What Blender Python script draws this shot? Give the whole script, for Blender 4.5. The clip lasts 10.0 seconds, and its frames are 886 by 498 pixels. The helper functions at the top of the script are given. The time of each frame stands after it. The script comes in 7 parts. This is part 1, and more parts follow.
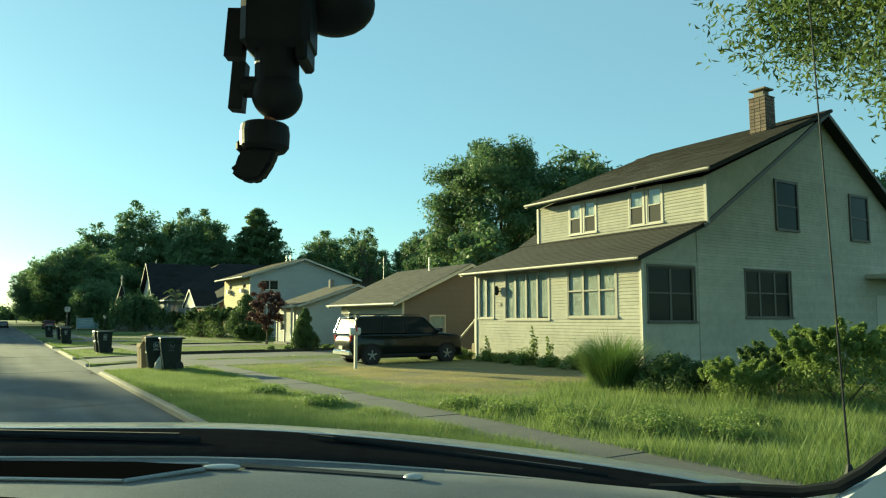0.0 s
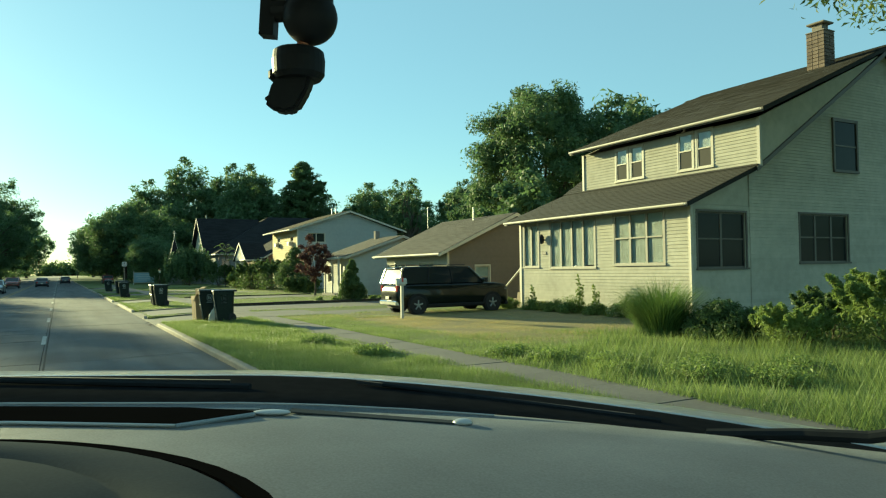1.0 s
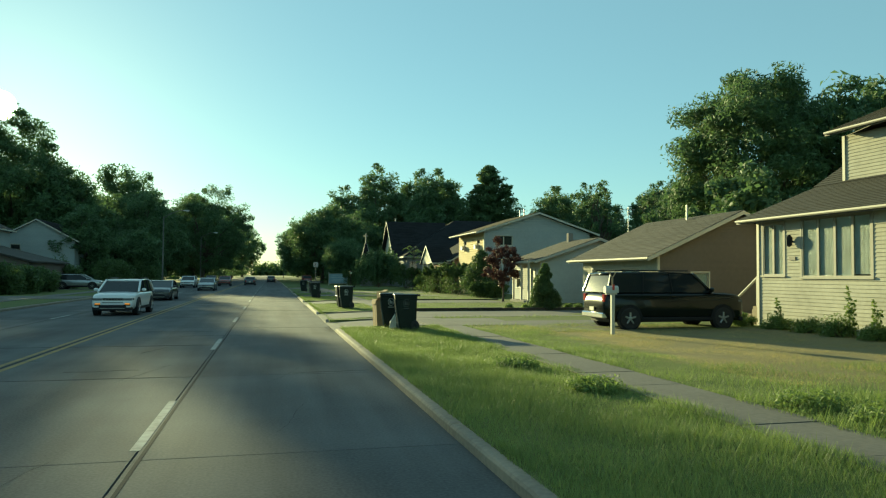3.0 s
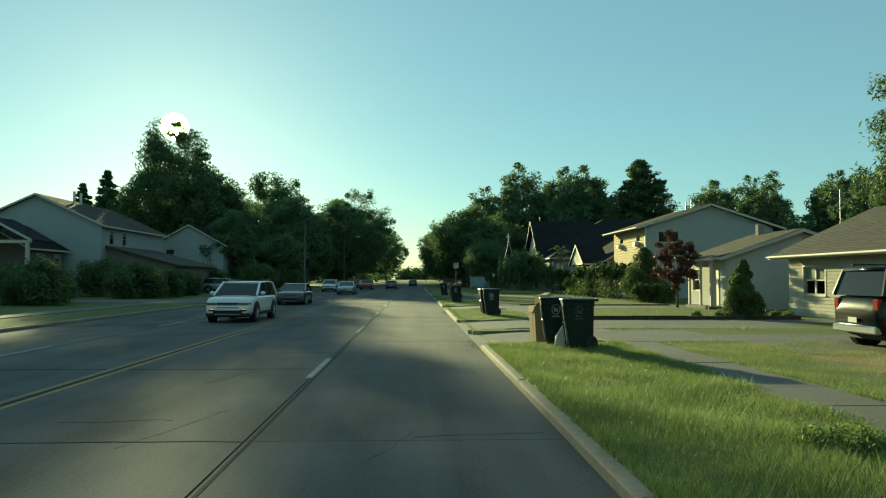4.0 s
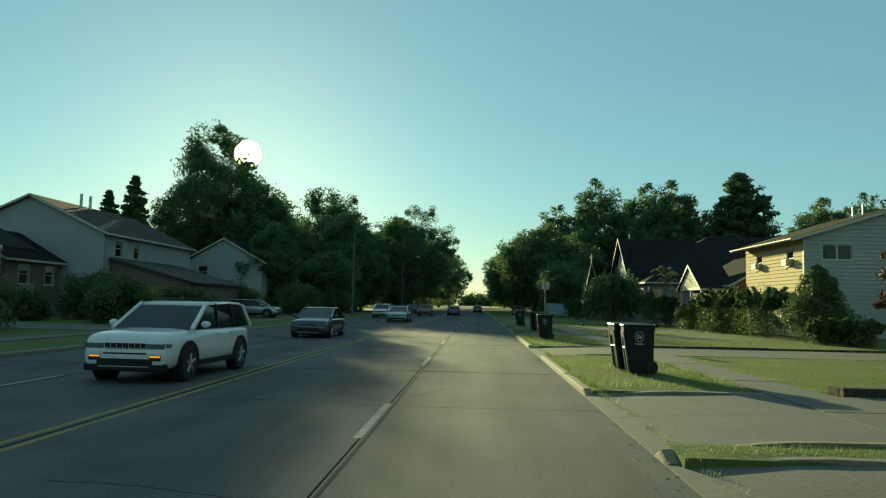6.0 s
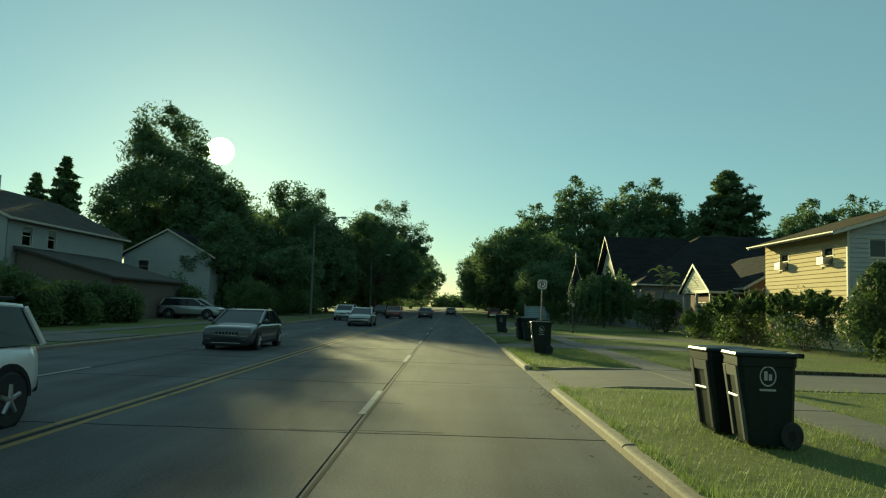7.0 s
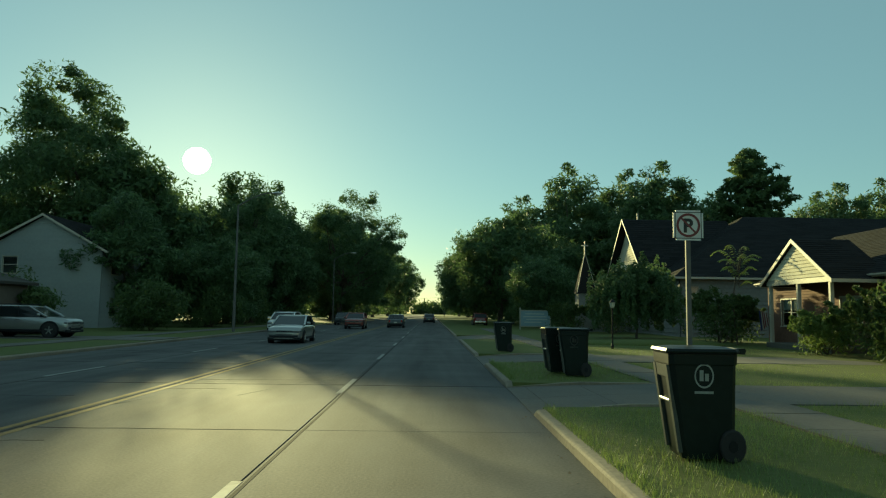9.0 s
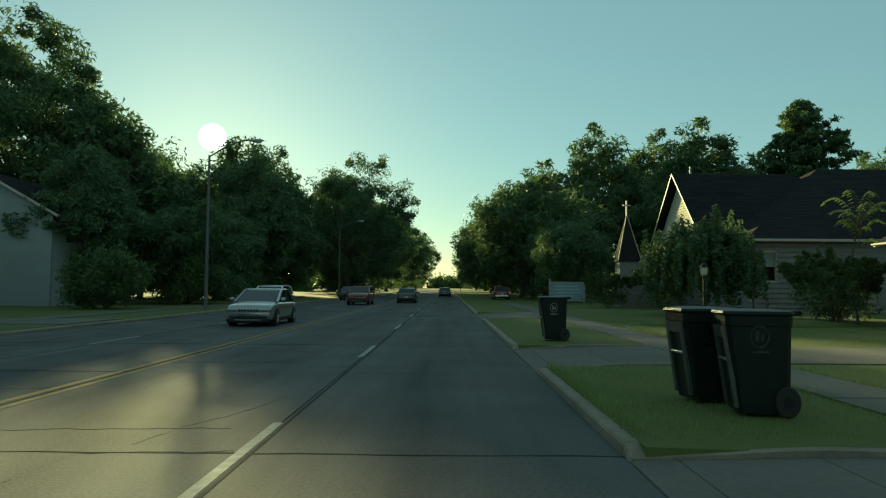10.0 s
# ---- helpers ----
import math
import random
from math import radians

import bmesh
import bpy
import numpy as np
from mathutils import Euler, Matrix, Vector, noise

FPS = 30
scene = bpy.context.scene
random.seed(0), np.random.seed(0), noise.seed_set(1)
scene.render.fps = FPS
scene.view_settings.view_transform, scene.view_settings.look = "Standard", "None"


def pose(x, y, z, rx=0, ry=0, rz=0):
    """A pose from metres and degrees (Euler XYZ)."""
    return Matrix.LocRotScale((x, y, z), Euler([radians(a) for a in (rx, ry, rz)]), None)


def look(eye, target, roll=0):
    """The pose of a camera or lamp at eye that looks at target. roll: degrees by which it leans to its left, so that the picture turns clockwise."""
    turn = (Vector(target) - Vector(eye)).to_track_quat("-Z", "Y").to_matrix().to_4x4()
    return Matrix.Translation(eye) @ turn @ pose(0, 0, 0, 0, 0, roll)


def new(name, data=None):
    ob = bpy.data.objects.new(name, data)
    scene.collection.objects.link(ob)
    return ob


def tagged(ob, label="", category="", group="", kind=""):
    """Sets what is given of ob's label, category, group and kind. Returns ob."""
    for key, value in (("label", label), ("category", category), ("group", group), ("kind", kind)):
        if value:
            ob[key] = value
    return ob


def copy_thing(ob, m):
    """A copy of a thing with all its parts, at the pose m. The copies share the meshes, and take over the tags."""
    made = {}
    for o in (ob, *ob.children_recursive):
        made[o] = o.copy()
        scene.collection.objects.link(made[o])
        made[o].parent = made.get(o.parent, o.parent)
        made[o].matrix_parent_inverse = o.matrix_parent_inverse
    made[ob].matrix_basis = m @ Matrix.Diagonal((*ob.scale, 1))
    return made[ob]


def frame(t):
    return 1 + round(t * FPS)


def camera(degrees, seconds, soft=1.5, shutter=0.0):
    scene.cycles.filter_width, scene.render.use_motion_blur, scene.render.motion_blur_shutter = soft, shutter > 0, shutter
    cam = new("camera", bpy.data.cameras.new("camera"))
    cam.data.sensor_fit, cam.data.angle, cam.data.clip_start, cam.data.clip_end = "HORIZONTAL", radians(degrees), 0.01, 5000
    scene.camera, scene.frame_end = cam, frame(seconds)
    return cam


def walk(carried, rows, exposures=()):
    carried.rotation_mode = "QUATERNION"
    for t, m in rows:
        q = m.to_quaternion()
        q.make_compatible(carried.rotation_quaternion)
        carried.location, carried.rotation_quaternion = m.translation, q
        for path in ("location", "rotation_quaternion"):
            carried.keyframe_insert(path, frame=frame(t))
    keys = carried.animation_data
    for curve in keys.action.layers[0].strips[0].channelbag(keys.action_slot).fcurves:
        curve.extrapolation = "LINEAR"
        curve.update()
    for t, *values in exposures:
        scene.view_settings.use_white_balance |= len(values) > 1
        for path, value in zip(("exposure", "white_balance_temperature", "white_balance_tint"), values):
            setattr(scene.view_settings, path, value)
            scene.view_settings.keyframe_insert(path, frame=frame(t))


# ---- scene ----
cam = camera(64.6, 10.0, 1.2)
PATH = [
    (0, (-0.284, 0.302, 1.953), (0.782, 1.983, 2.151), -0.0),
    (0.5, (-0.281, 0.318, 1.950), (0.727, 2.044, 2.033), 0.1),
    (1, (-0.270, 0.330, 1.945), (0.691, 2.083, 2.002), -0.8),
    (1.5, (-0.151, 0.541, 1.960), (0.767, 2.314, 2.070), -1.5),
    (2, (0.04, 0.982, 1.945), (0.915, 2.776, 2.075), -1.8),
    (2.5, (0.435, 2.379, 1.939), (1.176, 4.234, 2.036), -1.1),
    (3, (0.725, 4.27, 1.903), (1.202, 6.211, 1.978), 0.4),
    (3.2, (0.877, 5.146, 1.856), (1.246, 7.11, 1.933), 0.6),
    (4.3, (1.202, 12.595, 1.736), (1.229, 14.593, 1.822), 0.2),
    (4.5, (1.168, 14.036, 1.744), (1.168, 16.034, 1.835), 0.4),
    (5, (1.057, 17.307, 1.692), (0.977, 19.301, 1.826), 0.5),
    (5.5, (0.923, 20.728, 1.664), (0.808, 22.719, 1.815), 1.1),
    (7, (0.693, 32.349, 1.744), (0.668, 34.342, 1.906), 1.8),
    (7.5, (0.725, 36.523, 1.760), (0.734, 38.516, 1.923), 1.8),
    (8, (0.917, 41.033, 1.681), (0.949, 43.027, 1.839), 0.8),
    (8.5, (1.015, 45.673, 1.669), (1.036, 47.669, 1.79), 0.8),
    (9, (1.162, 50.18, 1.619), (1.194, 52.172, 1.802), 0.8),
    (9.5, (1.303, 54.954, 1.544), (1.349, 56.943, 1.747), 0.2),
    (10, (1.224, 59.5, 1.531), (1.212, 61.496, 1.64), 0.4),
]
EXPOSURES = [(0.0, 1.62, 6500, -36), (3.2, 1.33, 6800, -37), (4.3, 1.08, 6750, -37), (5.7, 0.98, 6700, -37), (6.8, 0.95, 7250, -37), (8.5, 0.90, 7500, -37), (10.0, 1.02, 7850, -36)]
walk(cam, [(t, look(eye, target, roll)) for t, eye, target, roll in PATH], EXPOSURES)

# ---- light: low evening sun ahead and to the left, clear sky ----
SUN_DIR = Vector((-0.340, 1.0, 0.214)).normalized()
SUN_ELEV = math.asin(SUN_DIR.z)
SUN_ROT = math.atan2(SUN_DIR.x, SUN_DIR.y)
world = bpy.data.worlds.new("evening_sky")
scene.world = world
world.use_nodes = True
wn = world.node_tree.nodes
wl = world.node_tree.links
sky = wn.new("ShaderNodeTexSky")
sky.sky_type = "NISHITA"
sky.sun_disc = True
sky.sun_size, sky.sun_intensity = radians(2.0), 0.14
sky.sun_elevation = SUN_ELEV
sky.sun_rotation = SUN_ROT
sky.air_density, sky.dust_density, sky.ozone_density = 1.0, 0.22, 2.6
haze = wn.new("ShaderNodeMix")  # the evening haze evens the sky out
haze.data_type = "RGBA"
haze.inputs["Factor"].default_value = 0.35
haze.inputs["B"].default_value = (3.9, 5.0, 7.3, 1)
wl.new(sky.outputs[0], haze.inputs["A"]), wl.new(haze.outputs["Result"], wn["Background"].inputs[0])
wn["Background"].inputs[1].default_value = 0.058
sun_data = bpy.data.lights.new("sun", "SUN")
sun_data.energy, sun_data.angle, sun_data.color = 3.6, radians(0.6), (1.0, 0.77, 0.51)
sun = new("sun", sun_data)
sun.matrix_world = look(SUN_DIR * 300, (0, 0, 0))

# ---- materials ----
MATS = {}


def mat(name, base, rough=0.7, metal=0.0, var=0.18, grain=6.0, stain=0.6, bump=0.15, relief=0.02, second=None, spec=0.5, island=0.0, piece=0.0, space="Object"):
    """A plain procedural surface: base colour varied at two scales, with fine relief."""
    if name in MATS:
        return MATS[name]
    m = bpy.data.materials.new(name)
    m.use_nodes = True
    n, l = m.node_tree.nodes, m.node_tree.links
    b = n["Principled BSDF"]
    tc = n.new("ShaderNodeTexCoord")
    fine, broad = n.new("ShaderNodeTexNoise"), n.new("ShaderNodeTexNoise")
    fine.inputs["Scale"].default_value, fine.inputs["Detail"].default_value = grain, 6.0
    broad.inputs["Scale"].default_value, broad.inputs["Detail"].default_value = stain, 4.0
    if space == "World":
        geo0 = n.new("ShaderNodeNewGeometry")
        l.new(geo0.outputs["Position"], fine.inputs["Vector"]), l.new(geo0.outputs["Position"], broad.inputs["Vector"])
    else:
        l.new(tc.outputs["Object"], fine.inputs["Vector"]), l.new(tc.outputs["Object"], broad.inputs["Vector"])
    add = n.new("ShaderNodeMath")
    add.operation = "ADD"
    l.new(fine.outputs["Fac"], add.inputs[0]), l.new(broad.outputs["Fac"], add.inputs[1])
    last = add
    if island or piece:
        src = n.new("ShaderNodeNewGeometry").outputs["Random Per Island"] if island else n.new("ShaderNodeObjectInfo").outputs["Random"]
        ma = n.new("ShaderNodeMath")
        ma.operation = "MULTIPLY_ADD"
        ma.inputs[1].default_value = 2.0 * (island or piece)
        l.new(src, ma.inputs[0])
        l.new(add.outputs[0], ma.inputs[2])
        sb = n.new("ShaderNodeMath")
        sb.operation = "SUBTRACT"
        sb.inputs[1].default_value = (island or piece)
        l.new(ma.outputs[0], sb.inputs[0])
        last = sb
    ramp = n.new("ShaderNodeMapRange")
    ramp.inputs["From Min"].default_value, ramp.inputs["From Max"].default_value = 0.6, 1.4
    l.new(last.outputs[0], ramp.inputs["Value"])
    mix = n.new("ShaderNodeMix")
    mix.data_type = "RGBA"
    lo = second or tuple(c * (1 - var) for c in base)
    hi = base if second else tuple(min(1.0, c * (1 + var)) for c in base)
    mix.inputs["A"].default_value, mix.inputs["B"].default_value = (*lo, 1), (*hi, 1)
    l.new(ramp.outputs[0], mix.inputs["Factor"])
    l.new(mix.outputs["Result"], b.inputs["Base Color"])
    b.inputs["Roughness"].default_value, b.inputs["Metallic"].default_value = rough, metal
    b.inputs["Specular IOR Level"].default_value = spec
    if bump:
        bp = n.new("ShaderNodeBump")
        bp.inputs["Strength"].default_value, bp.inputs["Distance"].default_value = bump, relief
        l.new(fine.outputs["Fac"], bp.inputs["Height"])
        l.new(bp.outputs[0], b.inputs["Normal"])
    MATS[name] = m
    return m


def leaf_mat(name, dark, light, through_light=0.45):
    """Leaves: a rough face and some light let through, varied leaf by leaf."""
    if name in MATS:
        return MATS[name]
    m = bpy.data.materials.new(name)
    m.use_nodes = True
    n, l = m.node_tree.nodes, m.node_tree.links
    b = n["Principled BSDF"]
    geo = n.new("ShaderNodeNewGeometry")
    noise_n = n.new("ShaderNodeTexNoise")
    noise_n.inputs["Scale"].default_value = 0.7
    l.new(geo.outputs["Position"], noise_n.inputs["Vector"])
    avg = n.new("ShaderNodeMath")
    avg.operation = "MULTIPLY_ADD"
    avg.inputs[1].default_value = 0.6
    l.new(geo.outputs["Random Per Island"], avg.inputs[0])
    sc = n.new("ShaderNodeMath")
    sc.operation = "MULTIPLY_ADD"
    sc.inputs[1].default_value, sc.inputs[2].default_value = 1.2, -0.4
    l.new(noise_n.outputs["Fac"], sc.inputs[0])
    l.new(sc.outputs[0], avg.inputs[2])
    mix = n.new("ShaderNodeMix")
    mix.data_type = "RGBA"
    mix.inputs["A"].default_value, mix.inputs["B"].default_value = (*dark, 1), (*light, 1)
    l.new(avg.outputs[0], mix.inputs["Factor"])
    l.new(mix.outputs["Result"], b.inputs["Base Color"])
    b.inputs["Roughness"].default_value = 0.6
    b.inputs["Specular IOR Level"].default_value = 0.2
    tr = n.new("ShaderNodeBsdfTranslucent")
    passed = n.new("ShaderNodeMix")
    passed.data_type = "RGBA"
    passed.inputs["Factor"].default_value = through_light
    passed.inputs["A"].default_value = (0, 0, 0, 1)
    l.new(mix.outputs["Result"], passed.inputs["B"])
    l.new(passed.outputs["Result"], tr.inputs["Color"])
    ms = n.new("ShaderNodeAddShader")
    l.new(b.outputs[0], ms.inputs[0]), l.new(tr.outputs[0], ms.inputs[1])
    l.new(ms.outputs[0], n["Material Output"].inputs["Surface"])
    MATS[name] = m
    return m


def glass_mat(name, tint=(0.9, 0.95, 0.95)):
    """A thin pane: partly clear, partly mirroring."""
    if name in MATS:
        return MATS[name]
    m = bpy.data.materials.new(name)
    m.use_nodes = True
    n, l = m.node_tree.nodes, m.node_tree.links
    g, t, ms = (n.new(k) for k in ("ShaderNodeBsdfGlossy", "ShaderNodeBsdfTransparent", "ShaderNodeMixShader"))
    g.inputs["Roughness"].default_value = 0.03
    t.inputs["Color"].default_value = (*tint, 1)
    ms.inputs[0].default_value = 0.07
    l.new(t.outputs[0], ms.inputs[1]), l.new(g.outputs[0], ms.inputs[2])
    l.new(ms.outputs[0], n["Material Output"].inputs["Surface"])
    MATS[name] = m
    return m


def lamp_mat(name, colour, strength):
    m = bpy.data.materials.new(name)
    m.use_nodes = True
    b = m.node_tree.nodes["Principled BSDF"]
    b.inputs["Base Color"].default_value = (*colour, 1)
    b.inputs["Emission Color"].default_value = (*colour, 1)
    b.inputs["Emission Strength"].default_value = strength
    return m


def road_mat(name):
    """Old concrete: mottled, with long wheel-worn streaks along the lane."""
    m = bpy.data.materials.new(name)
    m.use_nodes = True
    n, l = m.node_tree.nodes, m.node_tree.links
    b = n["Principled BSDF"]
    geo = n.new("ShaderNodeNewGeometry")
    mp = n.new("ShaderNodeMapping")
    mp.inputs["Scale"].default_value = (1.7, 0.09, 1.0)
    l.new(geo.outputs["Position"], mp.inputs["Vector"])
    streak, blotch, fine = (n.new("ShaderNodeTexNoise") for _ in range(3))
    for node, sc, det in ((streak, 1.0, 5.0), (blotch, 0.45, 6.0), (fine, 30.0, 4.0)):
        node.inputs["Scale"].default_value, node.inputs["Detail"].default_value = sc, det
    l.new(mp.outputs[0], streak.inputs["Vector"])
    l.new(geo.outputs["Position"], blotch.inputs["Vector"]), l.new(geo.outputs["Position"], fine.inputs["Vector"])
    rnd = n.new("ShaderNodeObjectInfo")
    s1, s2, s3 = (n.new("ShaderNodeMath") for _ in range(3))
    for s in (s1, s2):
        s.operation = "ADD"
    l.new(streak.outputs["Fac"], s1.inputs[0]), l.new(blotch.outputs["Fac"], s1.inputs[1])
    s3.operation = "MULTIPLY_ADD"
    s3.inputs[1].default_value = 0.12
    l.new(rnd.outputs["Random"], s3.inputs[0]), l.new(fine.outputs["Fac"], s3.inputs[2])
    # darker oil track down the middle of each lane
    sep, wave, cosn, mul = n.new("ShaderNodeSeparateXYZ"), n.new("ShaderNodeMath"), n.new("ShaderNodeMath"), n.new("ShaderNodeMath")
    l.new(geo.outputs["Position"], sep.inputs[0])
    wave.operation = "MULTIPLY_ADD"
    wave.inputs[1].default_value, wave.inputs[2].default_value = 2 * math.pi / 3.7, 1.0
    l.new(sep.outputs["X"], wave.inputs[0])
    cosn.operation = "COSINE"
    l.new(wave.outputs[0], cosn.inputs[0])
    mul.operation = "MULTIPLY_ADD"
    mul.inputs[1].default_value = 0.09
    l.new(cosn.outputs[0], mul.inputs[0]), l.new(s1.outputs[0], mul.inputs[2])
    l.new(mul.outputs[0], s2.inputs[0]), l.new(s3.outputs[0], s2.inputs[1])
    ramp = n.new("ShaderNodeMapRange")
    ramp.inputs["From Min"].default_value, ramp.inputs["From Max"].default_value = 1.15, 1.95
    l.new(s2.outputs[0], ramp.inputs["Value"])
    mix = n.new("ShaderNodeMix")
    mix.data_type = "RGBA"
    mix.inputs["A"].default_value, mix.inputs["B"].default_value = (0.055, 0.056, 0.057, 1), (0.135, 0.135, 0.133, 1)
    l.new(ramp.outputs[0], mix.inputs["Factor"])
    l.new(mix.outputs["Result"], b.inputs["Base Color"])
    b.inputs["Roughness"].default_value = 0.84
    b.inputs["Specular IOR Level"].default_value = 0.16
    bp = n.new("ShaderNodeBump")
    bp.inputs["Strength"].default_value, bp.inputs["Distance"].default_value = 0.35, 0.01
    l.new(fine.outputs["Fac"], bp.inputs["Height"])
    l.new(bp.outputs[0], b.inputs["Normal"])
    MATS[name] = m
    return m


CONCRETE = road_mat("road_concrete")
JOINT = mat("road_joint_tar", (0.035, 0.035, 0.035), 0.9, grain=20, spec=0.1)
KERB = mat("kerb_concrete", (0.225, 0.19, 0.14), 0.85, var=0.3, grain=14, stain=1.2, bump=0.3, piece=0.1, space="World")
WALKWAY = mat("walkway_concrete", (0.115, 0.106, 0.09), 0.85, var=0.25, grain=14, stain=0.7, bump=0.25, piece=0.12, space="World")
PAINT_W = mat("road_paint_white", (0.40, 0.40, 0.37), 0.8, grain=9, stain=2.5, second=(0.16, 0.16, 0.145), space="World")
PAINT_Y = mat("road_paint_yellow", (0.36, 0.24, 0.05), 0.8, grain=9, stain=2.5, second=(0.13, 0.105, 0.06), space="World")
LAWN = mat("lawn_ground", (0.088, 0.114, 0.033), 0.95, grain=9, stain=0.22, second=(0.132, 0.146, 0.048), bump=0.6, spec=0.2, space="World")


def dry_patch(m, x0, x1, y0, y1, colour):
    """Parched turf with a ragged edge inside a stretch of the lawn."""
    n, l = m.node_tree.nodes, m.node_tree.links
    b = n["Principled BSDF"]
    green = b.inputs["Base Color"].links[0].from_socket
    geo, rag, jig, sep = n.new("ShaderNodeNewGeometry"), n.new("ShaderNodeTexNoise"), n.new("ShaderNodeVectorMath"), n.new("ShaderNodeSeparateXYZ")
    rag.inputs["Scale"].default_value, rag.inputs["Detail"].default_value = 0.9, 5.0
    l.new(geo.outputs["Position"], rag.inputs["Vector"])
    jig.operation = "MULTIPLY_ADD"
    jig.inputs[1].default_value = (3.0, 3.0, 0.0)
    l.new(rag.outputs["Color"], jig.inputs[0]), l.new(geo.outputs["Position"], jig.inputs[2])
    l.new(jig.outputs[0], sep.inputs[0])
    last = None
    for axis, a, c in (("X", x0 + 1.5, x0 + 2.5), ("X", x1 + 1.5, x1 + 0.8), ("Y", y0 + 1.5, y0 + 3.5), ("Y", y1 + 1.5, y1 + 0.8)):
        r = n.new("ShaderNodeMapRange")
        r.inputs["From Min"].default_value, r.inputs["From Max"].default_value = a, c
        l.new(sep.outputs[axis], r.inputs["Value"])
        if last is None:
            last = r.outputs[0]
        else:
            p = n.new("ShaderNodeMath")
            p.operation = "MULTIPLY"
            l.new(last, p.inputs[0]), l.new(r.outputs[0], p.inputs[1])
            last = p.outputs[0]
    mix = n.new("ShaderNodeMix")
    mix.data_type = "RGBA"
    mix.inputs["B"].default_value = (*colour, 1)
    l.new(last, mix.inputs["Factor"]), l.new(green, mix.inputs["A"])
    l.new(mix.outputs["Result"], b.inputs["Base Color"])


dry_patch(LAWN, 8.6, 17.6, 13.0, 25.6, (0.205, 0.172, 0.085))
GRASS = leaf_mat("grass_blades", (0.062, 0.090, 0.026), (0.155, 0.186, 0.058), 0.9)
DRYGRASS = leaf_mat("dry_grass_blades", (0.17, 0.142, 0.06), (0.33, 0.27, 0.125), 0.8)
REED = leaf_mat("tall_grass_blades", (0.035, 0.065, 0.018), (0.10, 0.14, 0.038), 0.8)
LEAF = leaf_mat("broad_leaves", (0.036, 0.060, 0.028), (0.080, 0.118, 0.046), 0.85)
LEAF_L = leaf_mat("light_leaves", (0.05, 0.08, 0.022), (0.145, 0.178, 0.05), 0.9)
LEAF_R = leaf_mat("red_leaves", (0.030, 0.016, 0.014), (0.07, 0.032, 0.026), 0.7)
LEAF_S = leaf_mat("shrub_leaves", (0.030, 0.048, 0.018), (0.075, 0.105, 0.032), 0.8)
NEEDLE = leaf_mat("needles", (0.04, 0.068, 0.03), (0.095, 0.13, 0.05), 0.7)
BARK = mat("bark", (0.10, 0.08, 0.06), 0.95, var=0.4, grain=14, stain=2.0, bump=0.8)
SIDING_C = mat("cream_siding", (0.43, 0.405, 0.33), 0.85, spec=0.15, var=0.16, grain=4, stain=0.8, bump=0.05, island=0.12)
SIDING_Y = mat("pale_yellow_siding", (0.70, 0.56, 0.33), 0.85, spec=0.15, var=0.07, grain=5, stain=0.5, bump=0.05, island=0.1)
SIDING_P = mat("cream_gable_siding", (0.70, 0.645, 0.50), 0.85, spec=0.15, var=0.07, grain=5, stain=0.5, bump=0.05, island=0.1)
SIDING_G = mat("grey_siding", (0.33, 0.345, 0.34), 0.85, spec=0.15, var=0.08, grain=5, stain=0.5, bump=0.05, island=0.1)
SIDING_W = mat("white_siding", (0.50, 0.49, 0.44), 0.85, spec=0.15, var=0.08, grain=5, stain=0.5, bump=0.05, island=0.1)
SIDING_B = mat("brown_siding", (0.15, 0.125, 0.105), 0.85, spec=0.15, var=0.1, grain=5, stain=0.5, bump=0.05, island=0.1)
TRIM = mat("white_trim", (0.46, 0.42, 0.345), 0.55, var=0.08, grain=8, stain=1.0, bump=0.05)
TRIM_G = mat("weathered_window_trim", (0.33, 0.30, 0.245), 0.65, var=0.15, grain=8, bump=0.05)
TRIM_D = mat("dark_trim", (0.11, 0.095, 0.075), 0.6, var=0.12, grain=8, bump=0.05)
SHINGLE = mat("brown_shingles", (0.022, 0.021, 0.018), 0.95, var=0.3, grain=10, stain=0.5, bump=0.4, island=0.35)
SHINGLE_G = mat("grey_shingles", (0.056, 0.050, 0.042), 0.95, var=0.3, grain=10, stain=0.5, bump=0.4, island=0.3)
SHINGLE_D = mat("dark_shingles", (0.020, 0.020, 0.021), 0.95, var=0.3, grain=10, stain=0.5, bump=0.4, island=0.3, spec=0.15)
BRICK = mat("chimney_brick", (0.185, 0.14, 0.11), 0.9, var=0.35, grain=12, bump=0.3, piece=0.3)
MORTAR = mat("mortar", (0.24, 0.21, 0.18), 0.95, grain=20)
PANE = glass_mat("window_glass")
SCREEN = mat("insect_mesh", (0.085, 0.08, 0.07), 0.8, var=0.15, grain=60, bump=0.1, spec=0.1)
CURTAIN = mat("curtain_cloth", (0.80, 0.78, 0.70), 0.9, var=0.15, grain=3, stain=2.0, bump=0.1)
BIN = mat("bin_plastic", (0.0085, 0.015, 0.013), 0.42, var=0.3, grain=12, stain=1.5, bump=0.06, piece=0.15, spec=0.22)
BINMARK = mat("bin_mark_white", (0.42, 0.44, 0.42), 0.6, grain=20, bump=0, spec=0.2)
RUBBER = mat("rubber", (0.018, 0.018, 0.018), 0.8, var=0.25, grain=20, bump=0.1)
CARDBOARD = mat("cardboard", (0.33, 0.22, 0.115), 0.9, var=0.12, grain=9, stain=1.5, bump=0.08)
METAL = mat("galvanised_steel", (0.45, 0.45, 0.44), 0.45, 0.9, var=0.15, grain=14, bump=0.05)
